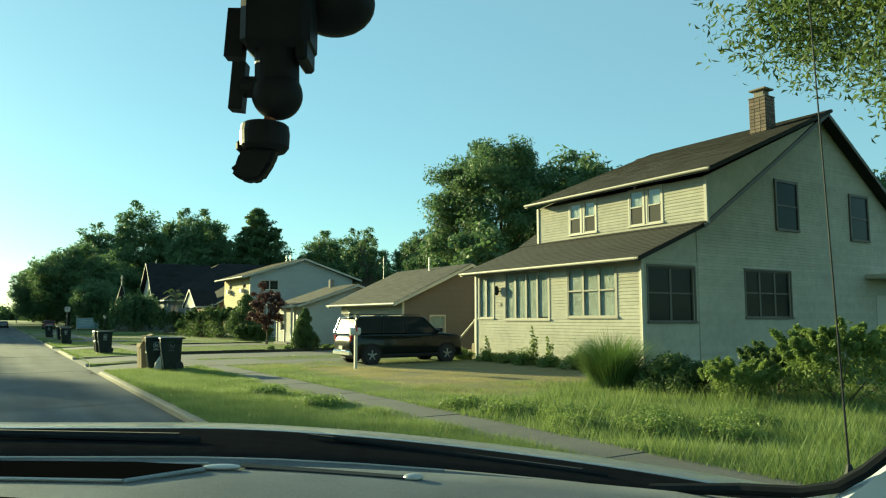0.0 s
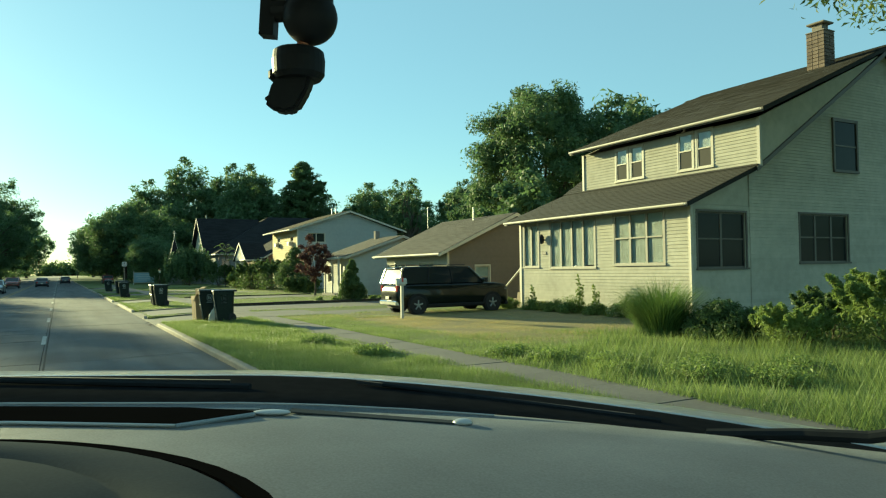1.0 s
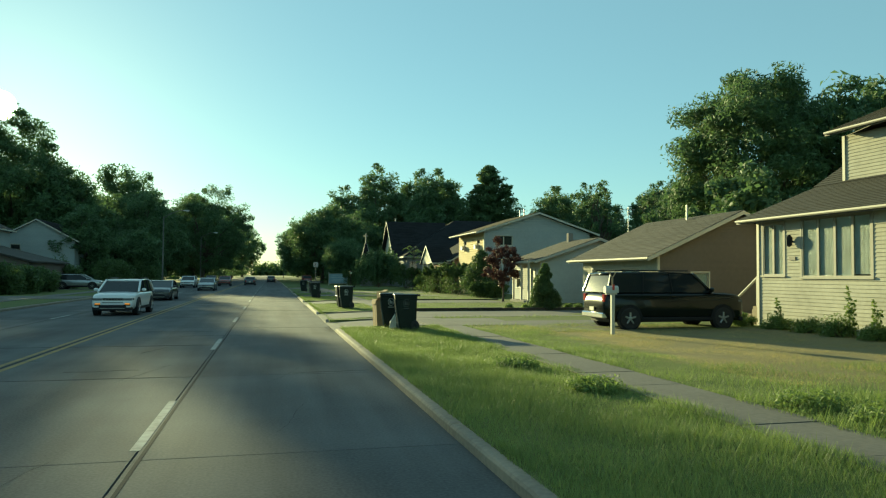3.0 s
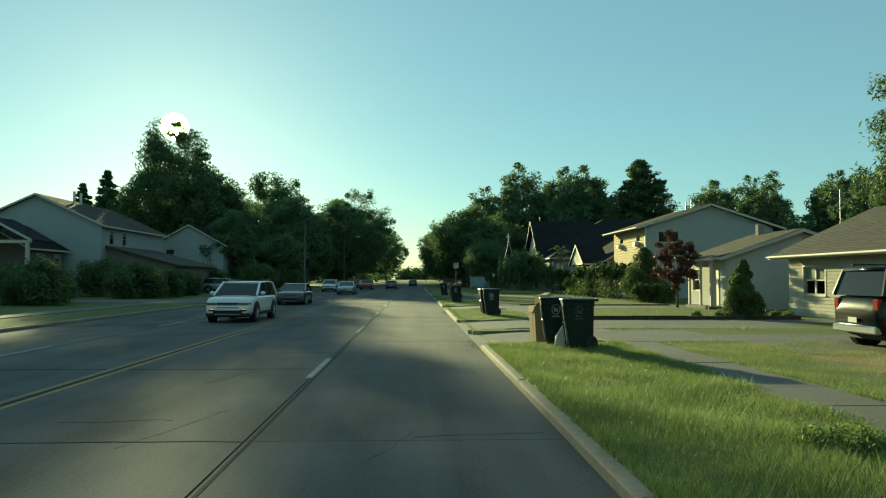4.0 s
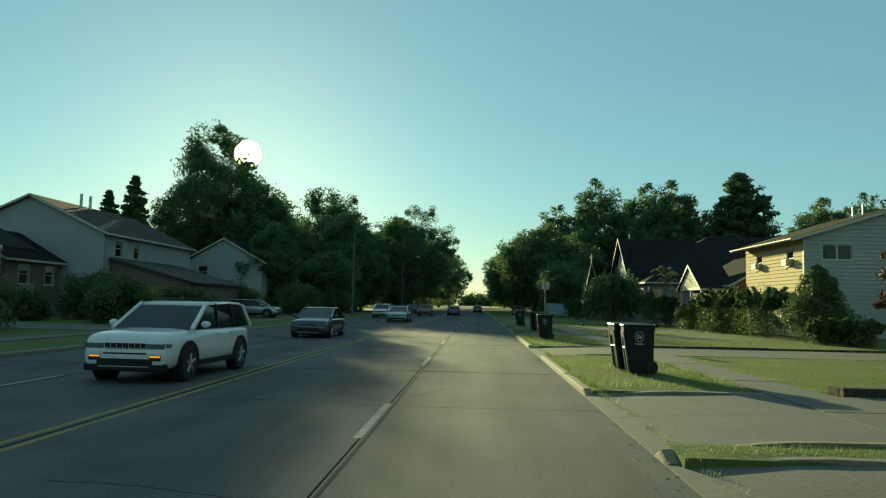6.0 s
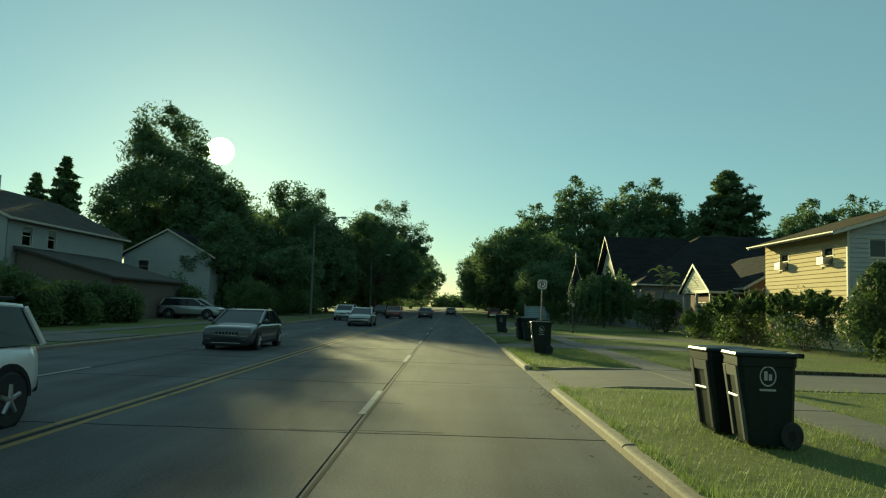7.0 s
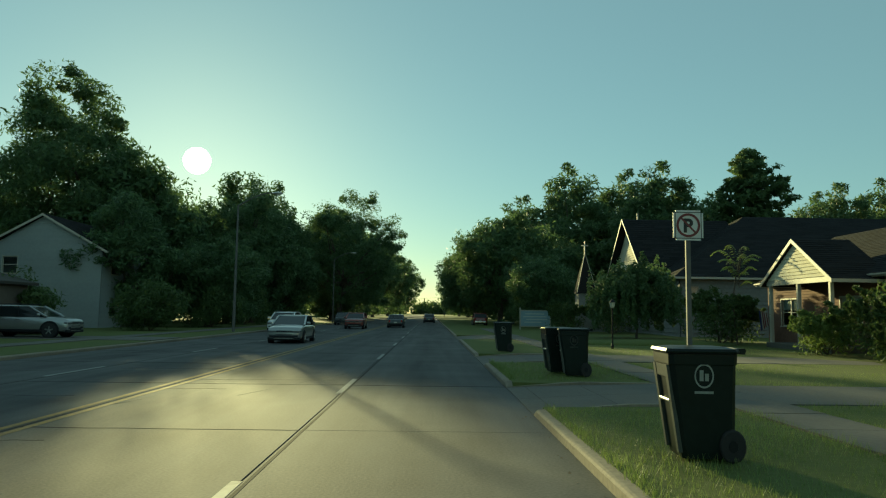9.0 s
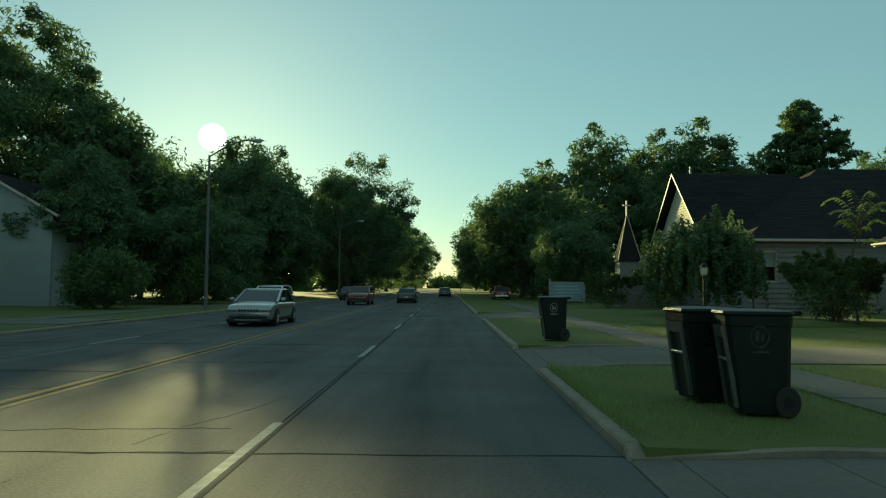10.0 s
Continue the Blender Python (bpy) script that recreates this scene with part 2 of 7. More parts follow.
CHROME = mat("bright_metal", (0.75, 0.75, 0.75), 0.18, 1.0, var=0.05, bump=0)
BLACKPL = mat("black_plastic", (0.017, 0.018, 0.020), 0.5, var=0.25, grain=30, bump=0.05, spec=0.15)
SCUTTLE = mat("scuttle_plastic", (0.022, 0.024, 0.026), 0.9, var=0.25, grain=30, bump=0.05, spec=0.0)
SIGNPOST = mat("weathered_steel", (0.13, 0.125, 0.115), 0.7, 0.2, var=0.25, grain=14, bump=0.1)
DASHPL = mat("dashboard_vinyl", (0.235, 0.255, 0.265), 0.6, var=0.3, grain=380, stain=7.0, bump=0.35, relief=0.0006)
PAINT_BLK = mat("black_car_paint", (0.006, 0.009, 0.008), 0.2, var=0.2, grain=3, bump=0.0, spec=0.2)
PAINT_WHT = mat("white_car_paint", (0.66, 0.67, 0.67), 0.3, var=0.04, grain=3, bump=0.0)
PAINT_SIL = mat("silver_car_paint", (0.33, 0.34, 0.34), 0.28, 0.6, var=0.05, grain=3, bump=0.0)
PAINT_GRY = mat("grey_car_paint", (0.045, 0.05, 0.055), 0.3, 0.0, var=0.05, grain=3, bump=0.0, spec=0.3)
PAINT_RED = mat("red_car_paint", (0.20, 0.03, 0.02), 0.28, var=0.05, grain=3, bump=0.0)
for paint in (PAINT_BLK, PAINT_WHT, PAINT_SIL, PAINT_GRY, PAINT_RED):
    paint.node_tree.nodes["Principled BSDF"].inputs["Coat Weight"].default_value = 0.25 if paint is PAINT_BLK else 0.8
CARGLASS = mat("car_glass", (0.020, 0.024, 0.026), 0.06, var=0.1, grain=2, bump=0, spec=0.3)
SIDEGLASS = mat("shaded_window_glass", (0.016, 0.02, 0.021), 0.12, var=0.1, grain=2, bump=0, spec=0.08)
AMBER = lamp_mat("lit_amber_lamp", (1.0, 0.30, 0.03), 0.45)
TAIL = mat("tail_lamp_red", (0.28, 0.012, 0.01), 0.2, bump=0)
WOOD = mat("grey_wood", (0.28, 0.22, 0.15), 0.85, var=0.25, grain=12, bump=0.3)


# ---- mesh helpers ----
BASE = {}


def thing(name, at, label="", category="", group="", kind="", turn=0.0):
    """An Empty at the base of a thing, which its parts hang from."""
    e = new(name)
    e.empty_display_size = 0.2
    e.matrix_basis = pose(*at, 0, 0, turn)
    BASE[e.name] = Vector(at)
    return tagged(e, label, category, group, kind)


def put(name, me, material, parent=None, label="", at=(0, 0, 0), smooth=False):
    ob = new(name, me)
    if material is not None and not me.materials:
        me.materials.append(material)
    if smooth:
        me.polygons.foreach_set("use_smooth", [True] * len(me.polygons))
    ob.location = at
    if parent is not None:
        ob.parent = parent
    if label:
        ob["label"] = label
    return ob


def part(name, bm, material, parent=None, label="", world=False, smooth=False):
    """One mesh object made from bm. world: bm is in the plan's metres, and the parent stands unturned."""
    if world and parent is not None:
        root = parent
        while root.parent is not None:
            root = root.parent
        bmesh.ops.translate(bm, verts=bm.verts, vec=-BASE[root.name])
    bmesh.ops.recalc_face_normals(bm, faces=bm.faces)
    me = bpy.data.meshes.new(name)
    bm.to_mesh(me)
    bm.free()
    return put(name, me, material, parent, label, smooth=smooth)


def box(bm, x0, x1, y0, y1, z0, z1, bevel=0.0):
    m = Matrix.Translation(((x0 + x1) / 2, (y0 + y1) / 2, (z0 + z1) / 2)) @ Matrix.Diagonal((abs(x1 - x0), abs(y1 - y0), abs(z1 - z0), 1))
    r = bmesh.ops.create_cube(bm, size=1.0, matrix=m)
    if bevel:
        edges = {e for v in r["verts"] for e in v.link_edges}
        bmesh.ops.bevel(bm, geom=list(edges), offset=bevel, segments=1, affect="EDGES")
    return bm


def one_box(*a, bevel=0.0):
    return box(bmesh.new(), *a, bevel=bevel)


def rod(bm, p, q, r0, r1=None, seg=10, caps=True):
    p, q = Vector(p), Vector(q)
    d = q - p
    m = Matrix.Translation((p + q) / 2) @ d.to_track_quat("Z", "Y").to_matrix().to_4x4()
    bmesh.ops.create_cone(bm, cap_ends=caps, segments=seg, radius1=r0, radius2=r0 if r1 is None else r1, depth=d.length, matrix=m)
    return bm


def ball(bm, c, rx, ry=None, rz=None, u=14, v=9):
    bmesh.ops.create_uvsphere(bm, u_segments=u, v_segments=v, radius=1.0, matrix=Matrix.Translation(c) @ Matrix.Diagonal((rx, ry or rx, rz or rx, 1)))
    return bm


def prism(bm, pts, vec):
    """A polygon of points pushed along vec into a solid."""
    vec = Vector(vec)
    a = [bm.verts.new(p) for p in pts]
    b = [bm.verts.new(Vector(p) + vec) for p in pts]
    bm.faces.new(a)
    bm.faces.new(b[::-1])
    for i in range(len(a)):
        j = (i + 1) % len(a)
        bm.faces.new((a[i], b[i], b[j], a[j]))
    return bm


def spin(bm, profile, seg=20, axis="z", at=(0, 0, 0)):
    """A turned body: profile of (radius, height)."""
    rings = []
    for r, h in profile:
        ring = []
        for i in range(seg):
            a = 2 * math.pi * i / seg
            c, s = r * math.cos(a), r * math.sin(a)
            p = (c, s, h) if axis == "z" else ((c, h, s) if axis == "y" else (h, c, s))
            ring.append(bm.verts.new(Vector(p) + Vector(at)))
        rings.append(ring)
    for a, b in zip(rings, rings[1:]):
        for i in range(seg):
            j = (i + 1) % seg
            bm.faces.new((a[i], a[j], b[j], b[i]))
    for ring in (rings[0], rings[-1]):
        bm.faces.new(ring)
    return bm


def np_mesh(name, verts, size):
    """A mesh of loose faces with size corners each, from an array of corners."""
    verts = np.asarray(verts, dtype=np.float32).reshape(-1, 3)
    k = len(verts) // size
    me = bpy.data.meshes.new(name)
    me.vertices.add(len(verts))
    me.vertices.foreach_set("co", verts.ravel())
    me.loops.add(len(verts))
    me.loops.foreach_set("vertex_index", np.arange(len(verts), dtype=np.int32))
    me.polygons.add(k)
    me.polygons.foreach_set("loop_start", np.arange(0, len(verts), size, dtype=np.int32))
    me.polygons.foreach_set("loop_total", np.full(k, size, dtype=np.int32))
    me.update(calc_edges=True)
    return me


# ---- ground, road, kerbs, pavements ----
KX, LX = 2.85, -11.85          # kerb faces
GZ = 0.14                      # lawns
DROPS = [(28.3, 31.9), (33.0, 37.6), (47.6, 52.0), (62.0, 65.5), (72.5, 76.5), (92, 99)]      # kerb cuts
FLARE = 0.3


def ground_sheet():
    bm = bmesh.new()
    xs = [(-2600, GZ), (-400, GZ), (-60, GZ + 0.1), (-12.1, GZ - 0.01), (-12.08, -0.12), (2.98, -0.12), (3.0, GZ - 0.01), (7.0, GZ), (30, GZ + 0.06), (80, GZ + 0.1), (400, GZ), (2600, GZ)]
    ys = [-2600, -300, -60, -20] + list(range(0, 161, 8)) + [220, 400, 1000, 2600]
    # the sheet is cut back to the footpath where drives cross the verge
    ys = sorted(set(ys) | {y for a, b in DROPS for y in (a - FLARE, a, b, b + FLARE)})
    back = {2.98: 6.04, 3.0: 6.06}
    grid = []
    for y in ys:
        cut = any(a <= y <= b for a, b in DROPS)
        row = []
        for x, z in xs:
            dz = 0.03 * noise.noise((x * 0.13, y * 0.17, 0)) if abs(x) < 100 and x not in (-12.1, -12.08, 2.98, 3.0) else 0
            row.append(bm.verts.new((back.get(x, x) if cut else x, y, z + dz)))
        grid.append(row)
    for a, b in zip(grid, grid[1:]):
        for i in range(len(xs) - 1):
            bm.faces.new((a[i], a[i + 1], b[i + 1], b[i]))
    return tagged(part("ground", bm, LAWN), "mown and partly dry green lawn ground", "ground", kind="structure")


ground_sheet()
road = thing("road", (0, 0, 0), "worn grey concrete road with tarred joints", "road", kind="structure")
part("road_bed", one_box(LX - 0.1, KX + 0.1, -300, 1600, -0.1, -0.012), JOINT, road)
part("far_paving", one_box(LX, KX, 150, 1600, -0.05, 0.0), CONCRETE, road)
part("near_paving", one_box(LX, KX, -300, -18, -0.05, 0.0), CONCRETE, road)
LANES = [(LX, -8.0), (-7.98, -4.42), (-4.40, -0.63), (-0.61, KX)]
for li, (a, b) in enumerate(LANES):
    me = None
    for k in range(28):
        y0 = -18 + 6.0 * k
        if me is None:
            ob = part("slab", one_box(a, b, 0, 5.985, -0.05, 0.0, bevel=0.003), CONCRETE, road)
            me = ob.data
        else:
            ob = put("slab", me, None, road)
        ob.location = (0, y0, 0.0)
for k in range(-3, 40):
    y0 = 33.2 + 10.4 * k
    part("lane_dash", one_box(-0.71, -0.60, y0, y0 + 3.05, 0.0, 0.004), PAINT_W, road)
for k in range(-2, 26):
    y0 = 36.0 + 10.4 * k
    part("lane_dash", one_box(-8.05, -7.94, y0, y0 + 3.05, 0.0, 0.004), PAINT_W, road)
for x in (-4.30, -4.56):
    part("centre_line", one_box(x - 0.055, x + 0.055, -200, 1500, 0.0005, 0.004), PAINT_Y, road)

seal = random.Random(9)
for k in range(26):
    for a, b in LANES:
        if seal.random() < 0.6:
            y0 = -18 + 6.0 * k + 5.99
            bm = bmesh.new()
            pts = [(a + (b - a) * i / 8, y0 + seal.uniform(-0.03, 0.03)) for i in range(9)]
            for (xa, ya), (xb, yb) in zip(pts, pts[1:]):
                prism(bm, [(xa, ya - 0.013, 0.0006), (xb, yb - 0.013, 0.0006), (xb, yb + 0.013, 0.0006), (xa, ya + 0.013, 0.0006)], (0, 0, 0.003))
            part("tar_seal", bm, JOINT, road)
for k in range(46):
    x, y = seal.uniform(LX + 0.5, KX - 1.5), seal.uniform(4, 78)
    bm = bmesh.new()
    ang = seal.choice((0.0, 0.0, 1.3))
    for i in range(seal.randint(8, 22)):
        xb, yb = x + 0.16 * math.cos(ang) + seal.uniform(-0.03, 0.03), y + 0.16 * math.sin(ang) + seal.uniform(-0.06, 0.06)
        if xb > KX - 0.05:
            break
        prism(bm, [(x, y - 0.006, 0.0004), (xb, yb - 0.006, 0.0004), (xb, yb + 0.006, 0.0004), (x, y + 0.006, 0.0004)], (0.004, 0.0, 0.0022))
        x, y = xb, yb
    part("crack", bm, JOINT, road)
for x, w in ((-0.55, 0.02), (-4.42, 0.024), (-7.87, 0.018)):
    bm = bmesh.new()
    pts = [(x + seal.uniform(-0.012, 0.012), -18 + 3.0 * i) for i in range(57)]
    for (xa, ya), (xb, yb) in zip(pts, pts[1:]):
        prism(bm, [(xa - w, ya, 0.0006), (xa + w, ya, 0.0006), (xb + w, yb, 0.0006), (xb - w, yb, 0.0006)], (0, 0, 0.0028))
    part("tar_seal", bm, JOINT, road)


def kerb_line(name, face, back, y0, y1, drops):
    """Kerbstones from y0 to y1 that sink and curl inwards at each kerb cut."""
    k = thing(name, (0, 0, 0), "low sandy-grey concrete kerb beside the road", "kerb", kind="structure")
    s = 1 if back > face else -1
    rk = random.Random(4)

    def stone(a, b, z0, z1):
        bm = bmesh.new()
        ends = []
        for y, top in ((a, z0), (b, z1)):
            ends.append([bm.verts.new(p) for p in ((face, y, -0.1), (face, y, top - 0.035), (face + s * 0.02, y, top - 0.01), (face + s * 0.05, y, top), (back, y, top + 0.004), (back, y, -0.1))])
        p, q = ends
        for i in range(6):
            j = (i + 1) % 6
            bm.faces.new((p[i], p[j], q[j], q[i]))
        bm.faces.new(p), bm.faces.new(q[::-1])
        return bm

    full = None
    stops = [y0] + [v for a, b in drops for v in (a - FLARE - 0.25, b + FLARE + 0.25)] + [y1]
    for a, b in zip(stops[::2], stops[1::2]):
        if b - a < 0.05:
            continue
        n = max(1, round((b - a) / 3.0))
        for i in range(n):
            c, d = a + (b - a) * i / n, a + (b - a) * (i + 1) / n
            part("kerbstone", stone(c + 0.006, d - 0.006, 0.125 + rk.uniform(-0.008, 0.008), 0.125 + rk.uniform(-0.008, 0.008)), KERB, k)
    for a, b in drops:
        part("kerbstone", stone(a - FLARE - 0.246, a - FLARE, 0.125, 0.03), KERB, k)
        part("kerbstone", stone(b + FLARE, b + FLARE + 0.246, 0.03, 0.125), KERB, k)
        # the curled returns beside the crossing
        for e, d in ((a, -1), (b, 1)):
            bm = bmesh.new()
            prev = None
            for i in range(9):
                f = i / 8
                x = face + 0.02 + (6.04 - face) * f
                y = e + d * FLARE * (1 - f) ** 2.2
                top = 0.03 + (GZ + 0.03 - 0.03) * min(1.0, f * 2.2)
                ring = [bm.verts.new(p) for p in ((x, y - 0.01 * d, -0.1), (x, y - 0.01 * d, top), (x + 0.01, y + 0.11 * d, top + 0.004), (x + 0.01, y + 0.11 * d, -0.1))]
                if prev:
                    for m in range(4):
                        bm.faces.new((prev[m], prev[(m + 1) % 4], ring[(m + 1) % 4], ring[m]))
                else:
                    bm.faces.new(ring)
                prev = ring
            bm.faces.new(prev[::-1])
            part("kerb_return", bm, KERB, k)
    return k


kerb_line("kerb_right", KX, 2.995, -18, 150, DROPS)
kerb_line("kerb_left", LX, LX - 0.16, -18, 150, [])
part("kerb_far", box(one_box(KX, 2.995, 150.01, 900, -0.1, 0.13), LX - 0.16, LX, 150.01, 900, -0.1, 0.14), KERB, road)

pavement = thing("pavement", (0, 0, 0), "cracked light-grey concrete footpath between lawns", "pavement", kind="structure")
me = None
for k in range(90):
    y0 = -14 + 1.5 * k
    if me is None:
        ob = part("slab", one_box(6.1, 7.25, 0, 1.482, 0.02, GZ + 0.028, bevel=0.003), WALKWAY, pavement)
        me = ob.data
    else:
        ob = put("slab", me, None, pavement)
    ob.location = (0, y0, 0.004 * math.sin(k * 2.3))
pavement_left = thing("pavement_left", (0, 0, 0), "light-grey concrete footpath across the road", "pavement", kind="structure")
for k in range(60):
    y0 = 20 + 1.5 * k
    put("slab", me, None, pavement_left, at=(-22.0, y0, 0.003 * math.sin(k * 1.7)))
part("strip", one_box(-15.9, -14.75, 110, 220, 0.02, GZ + 0.02), WALKWAY, pavement_left)


def driveway(pieces, label, material, wide=2.4):
    """Slabs of a drive from the kerb inwards: pieces are (x0, x1, y0, y1)."""
    d = thing("driveway", (0, 0, 0), label, "driveway", kind="structure")
    for x0, x1, y0, y1 in pieces:
        nx, ny = max(1, round((x1 - x0) / 3.0)), max(1, round((y1 - y0) / wide))
        for i in range(nx):
            for j in range(ny):
                a, b = x0 + (x1 - x0) * i / nx, x0 + (x1 - x0) * (i + 1) / nx
                c, e = y0 + (y1 - y0) * j / ny, y0 + (y1 - y0) * (j + 1) / ny
                part("slab", one_box(a, b - 0.015, c, e - 0.015, 0.0, GZ + 0.022, bevel=0.003), material, d)
    return d


def apron(y0, y1):
    """The sloped crossing from a kerb cut to the footpath, flared at the road."""
    e = thing("driveway_apron", (0, 0, 0), "worn concrete driveway apron sloping to the road", "driveway", kind="structure")
    cols = [(KX + 0.004, 0.012), (3.25, 0.045), (4.4, 0.11), (6.085, GZ + 0.02)]

    def edge(x, e0, d):
        return e0 + d * FLARE * max(0.0, 1 - (x - KX) / (6.04 - KX)) ** 2.2

    for (xa, za), (xb, zb) in zip(cols, cols[1:]):
        n = 2
        for i in range(n):
            f0, f1 = i / n, (i + 1) / n

            def yy(x, f):
                return edge(x, y0, -1) * (1 - f) + edge(x, y1, 1) * f
            top = [(xa, yy(xa, f0) + 0.006, za), (xb - 0.012, yy(xb, f0) + 0.006, zb), (xb - 0.012, yy(xb, f1) - 0.006, zb), (xa, yy(xa, f1) - 0.006, za)]
            part("slab", prism(bmesh.new(), top, (0, 0, -0.12)), WALKWAY, e)
    return e


for a, b in DROPS:
    apron(a, b)
driveway([(7.26, 9.6, 28.0, 31.9), (9.6, 17.6, 25.0, 30.2)], "grey concrete driveway with the parked black car", WALKWAY)
driveway([(7.26, 18.0, 32.8, 37.5)], "grey concrete driveway beside the brown house", WALKWAY)
driveway([(7.26, 19.0, 47.8, 52.0)], "pale concrete driveway before the low white house", WALKWAY)
driveway([(7.26, 20.0, 62.2, 65.4)], "concrete driveway beside the pale two-storey house", WALKWAY)
driveway([(7.26, 17.0, 72.7, 76.3)], "concrete driveway between shaded lawns", WALKWAY)


def left_drive(y0, y1):
    return driveway([(-34.0, -15.92, y0, y1), (-14.68, -12.1, y0, y1)], "grey concrete driveway across the road", WALKWAY, 3.0)


left_drive(56, 62), left_drive(84, 88)


# ---- houses ----
def wall(parent, a, b, z0, z1, holes, material, peak=None, course=0.155, th=0.16, name="wall"):
    """A clad wall from a to b (its outside is on the right of that way), with holes (u0, u1, low, high) through it and, with peak (u, z), a gable above z1."""
    a, b = Vector((*a, 0)), Vector((*b, 0))
    u, length = (b - a).normalized(), (b - a).length
    n = Vector((u.y, -u.x, 0))

    def at(s, o, z):
        return a + u * s + n * o + Vector((0, 0, z))

    bm = bmesh.new()
    cuts = sorted({0.0, length, *(h[0] for h in holes), *(h[1] for h in holes)})
    for s0, s1 in zip(cuts, cuts[1:]):
        mid, low = (s0 + s1) / 2, z0
        for h in sorted((h for h in holes if h[0] < mid < h[1] and h[2] < z1), key=lambda h: h[2]):
            prism(bm, [at(s0, 0, low), at(s1, 0, low), at(s1, 0, h[2]), at(s0, 0, h[2])], n * -th)
            low = h[3]
        if low < z1:
            prism(bm, [at(s0, 0, low), at(s1, 0, low), at(s1, 0, z1), at(s0, 0, z1)], n * -th)
    if peak:
        prism(bm, [at(0, -0.002, z1), at(length, -0.002, z1), at(peak[0], -0.002, peak[1])], n * -th)
    bmesh.ops.remove_doubles(bm, verts=bm.verts, dist=0.0005)
    w = part(name, bm, material, parent, world=True)
    quads, lap = [], 0.24 * course
    top = peak[1] if peak else z1
    rows = int((top - z0) / course)
    for r in range(rows + 1):
        lo, hi = z0 + r * course, min(z0 + (r + 1) * course, top)
        if hi - lo < 0.01:
            continue
        e0, e1 = 0.0, length
        if peak and hi > z1:
            f = (hi - z1) / (peak[1] - z1)
            e0, e1 = peak[0] * f, length - (length - peak[0]) * f
        spans = [(e0, e1)]
        for h in holes:
            if h[2] < hi - 0.01 and h[3] > lo + 0.01:
                spans = [t for s in spans for t in ((s[0], min(s[1], h[0])), (max(s[0], h[1]), s[1])) if t[1] - t[0] > 0.01]
        for s0, s1 in spans:
            quads += [at(s0, lap, lo), at(s1, lap, lo), at(s1, 0.006, hi), at(s0, 0.006, hi)]
            quads += [at(s0, 0.0, lo), at(s1, 0.0, lo), at(s1, lap, lo), at(s0, lap, lo)]
    root = parent
    while root.parent is not None:
        root = root.parent
    q = np.array([tuple(p - BASE[root.name]) for p in quads])
    put("siding", np_mesh("siding", q, 4), material, w)
    return w


def window(parent, a, b, hole, lights=1, hung=True, trim=TRIM, curtain=None, depth=0.07, board=0.07, glass=None, screen=False):
    """A window in a hole of the wall a-b: casing and sill, sashes, panes, and a curtain behind."""
    a, b = Vector((*a, 0)), Vector((*b, 0))
    u = (b - a).normalized()
    n = Vector((u.y, -u.x, 0))
    s0, s1, z0, z1 = hole

    def slab(bm, p0, p1, q0, q1, o0, o1):
        prism(bm, [a + u * p0 + n * o0 + Vector((0, 0, q0)), a + u * p1 + n * o0 + Vector((0, 0, q0)), a + u * p1 + n * o0 + Vector((0, 0, q1)), a + u * p0 + n * o0 + Vector((0, 0, q1))], n * (o1 - o0))

    bm = bmesh.new()
    for p0, p1, q0, q1 in ((s0 - board, s0, z0, z1), (s1, s1 + board, z0, z1), (s0 - board, s1 + board, z1, z1 + board)):
        slab(bm, p0, p1, q0, q1, 0.0, 0.04)
    w = part("window", bm, trim, parent, world=True)
    bm = bmesh.new()
    slab(bm, s0 - board - 0.03, s1 + board + 0.03, z0 - 0.06, z0, 0.0, 0.08)
    part("sill", bm, trim, w, world=True)
    step = (s1 - s0) / lights
    for i in range(lights):
        p0, p1 = s0 + i * step, s0 + (i + 1) * step
        bm = bmesh.new()
        f = 0.05
        for r in ((p0, p0 + f, z0, z1), (p1 - f, p1, z0, z1), (p0 + f, p1 - f, z0, z0 + f), (p0 + f, p1 - f, z1 - f, z1)):
            slab(bm, *r, -depth - 0.02, -depth + 0.03)
        if hung:
            zm = z0 + (z1 - z0) * 0.52
            slab(bm, p0 + f, p1 - f, zm - 0.025, zm + 0.025, -depth - 0.02, -depth + 0.04)
        part("sash", bm, trim, w, world=True)
        bm = bmesh.new()
        slab(bm, p0 + f, p1 - f, z0 + f, z1 - f, -depth - 0.004, -depth + 0.004)
        ob = part("pane", bm, glass or PANE, w, world=True)
        ob.visible_shadow = False
        if screen:
            bm = bmesh.new()
            slab(bm, p0 + f, p1 - f, z0 + f, zm - 0.025, -depth + 0.006, -depth + 0.010)
            part("insect_screen", bm, SCREEN, w, world=True)
        cur = curtain[i] if isinstance(curtain, (list, tuple)) else curtain
        if cur:
            bm = bmesh.new()
            folds, zc = 14, z1 - (z1 - z0) * cur
            pts = []
            for k in range(folds + 1):
                pts.append((p0 + (p1 - p0) * k / folds, -depth - 0.032 - 0.0022 * math.sin(k * 2.1 + i)))
            prev = None
            for s, o in pts:
                pair = (bm.verts.new(a + u * s + n * o + Vector((0, 0, zc))), bm.verts.new(a + u * s + n * o + Vector((0, 0, z1))))
                if prev:
                    bm.faces.new((prev[0], pair[0], pair[1], prev[1]))
                prev = pair
            bmesh.ops.solidify(bm, geom=bm.faces[:], thickness=0.006)
            part("curtain", bm, CURTAIN, w, world=True)
    return w


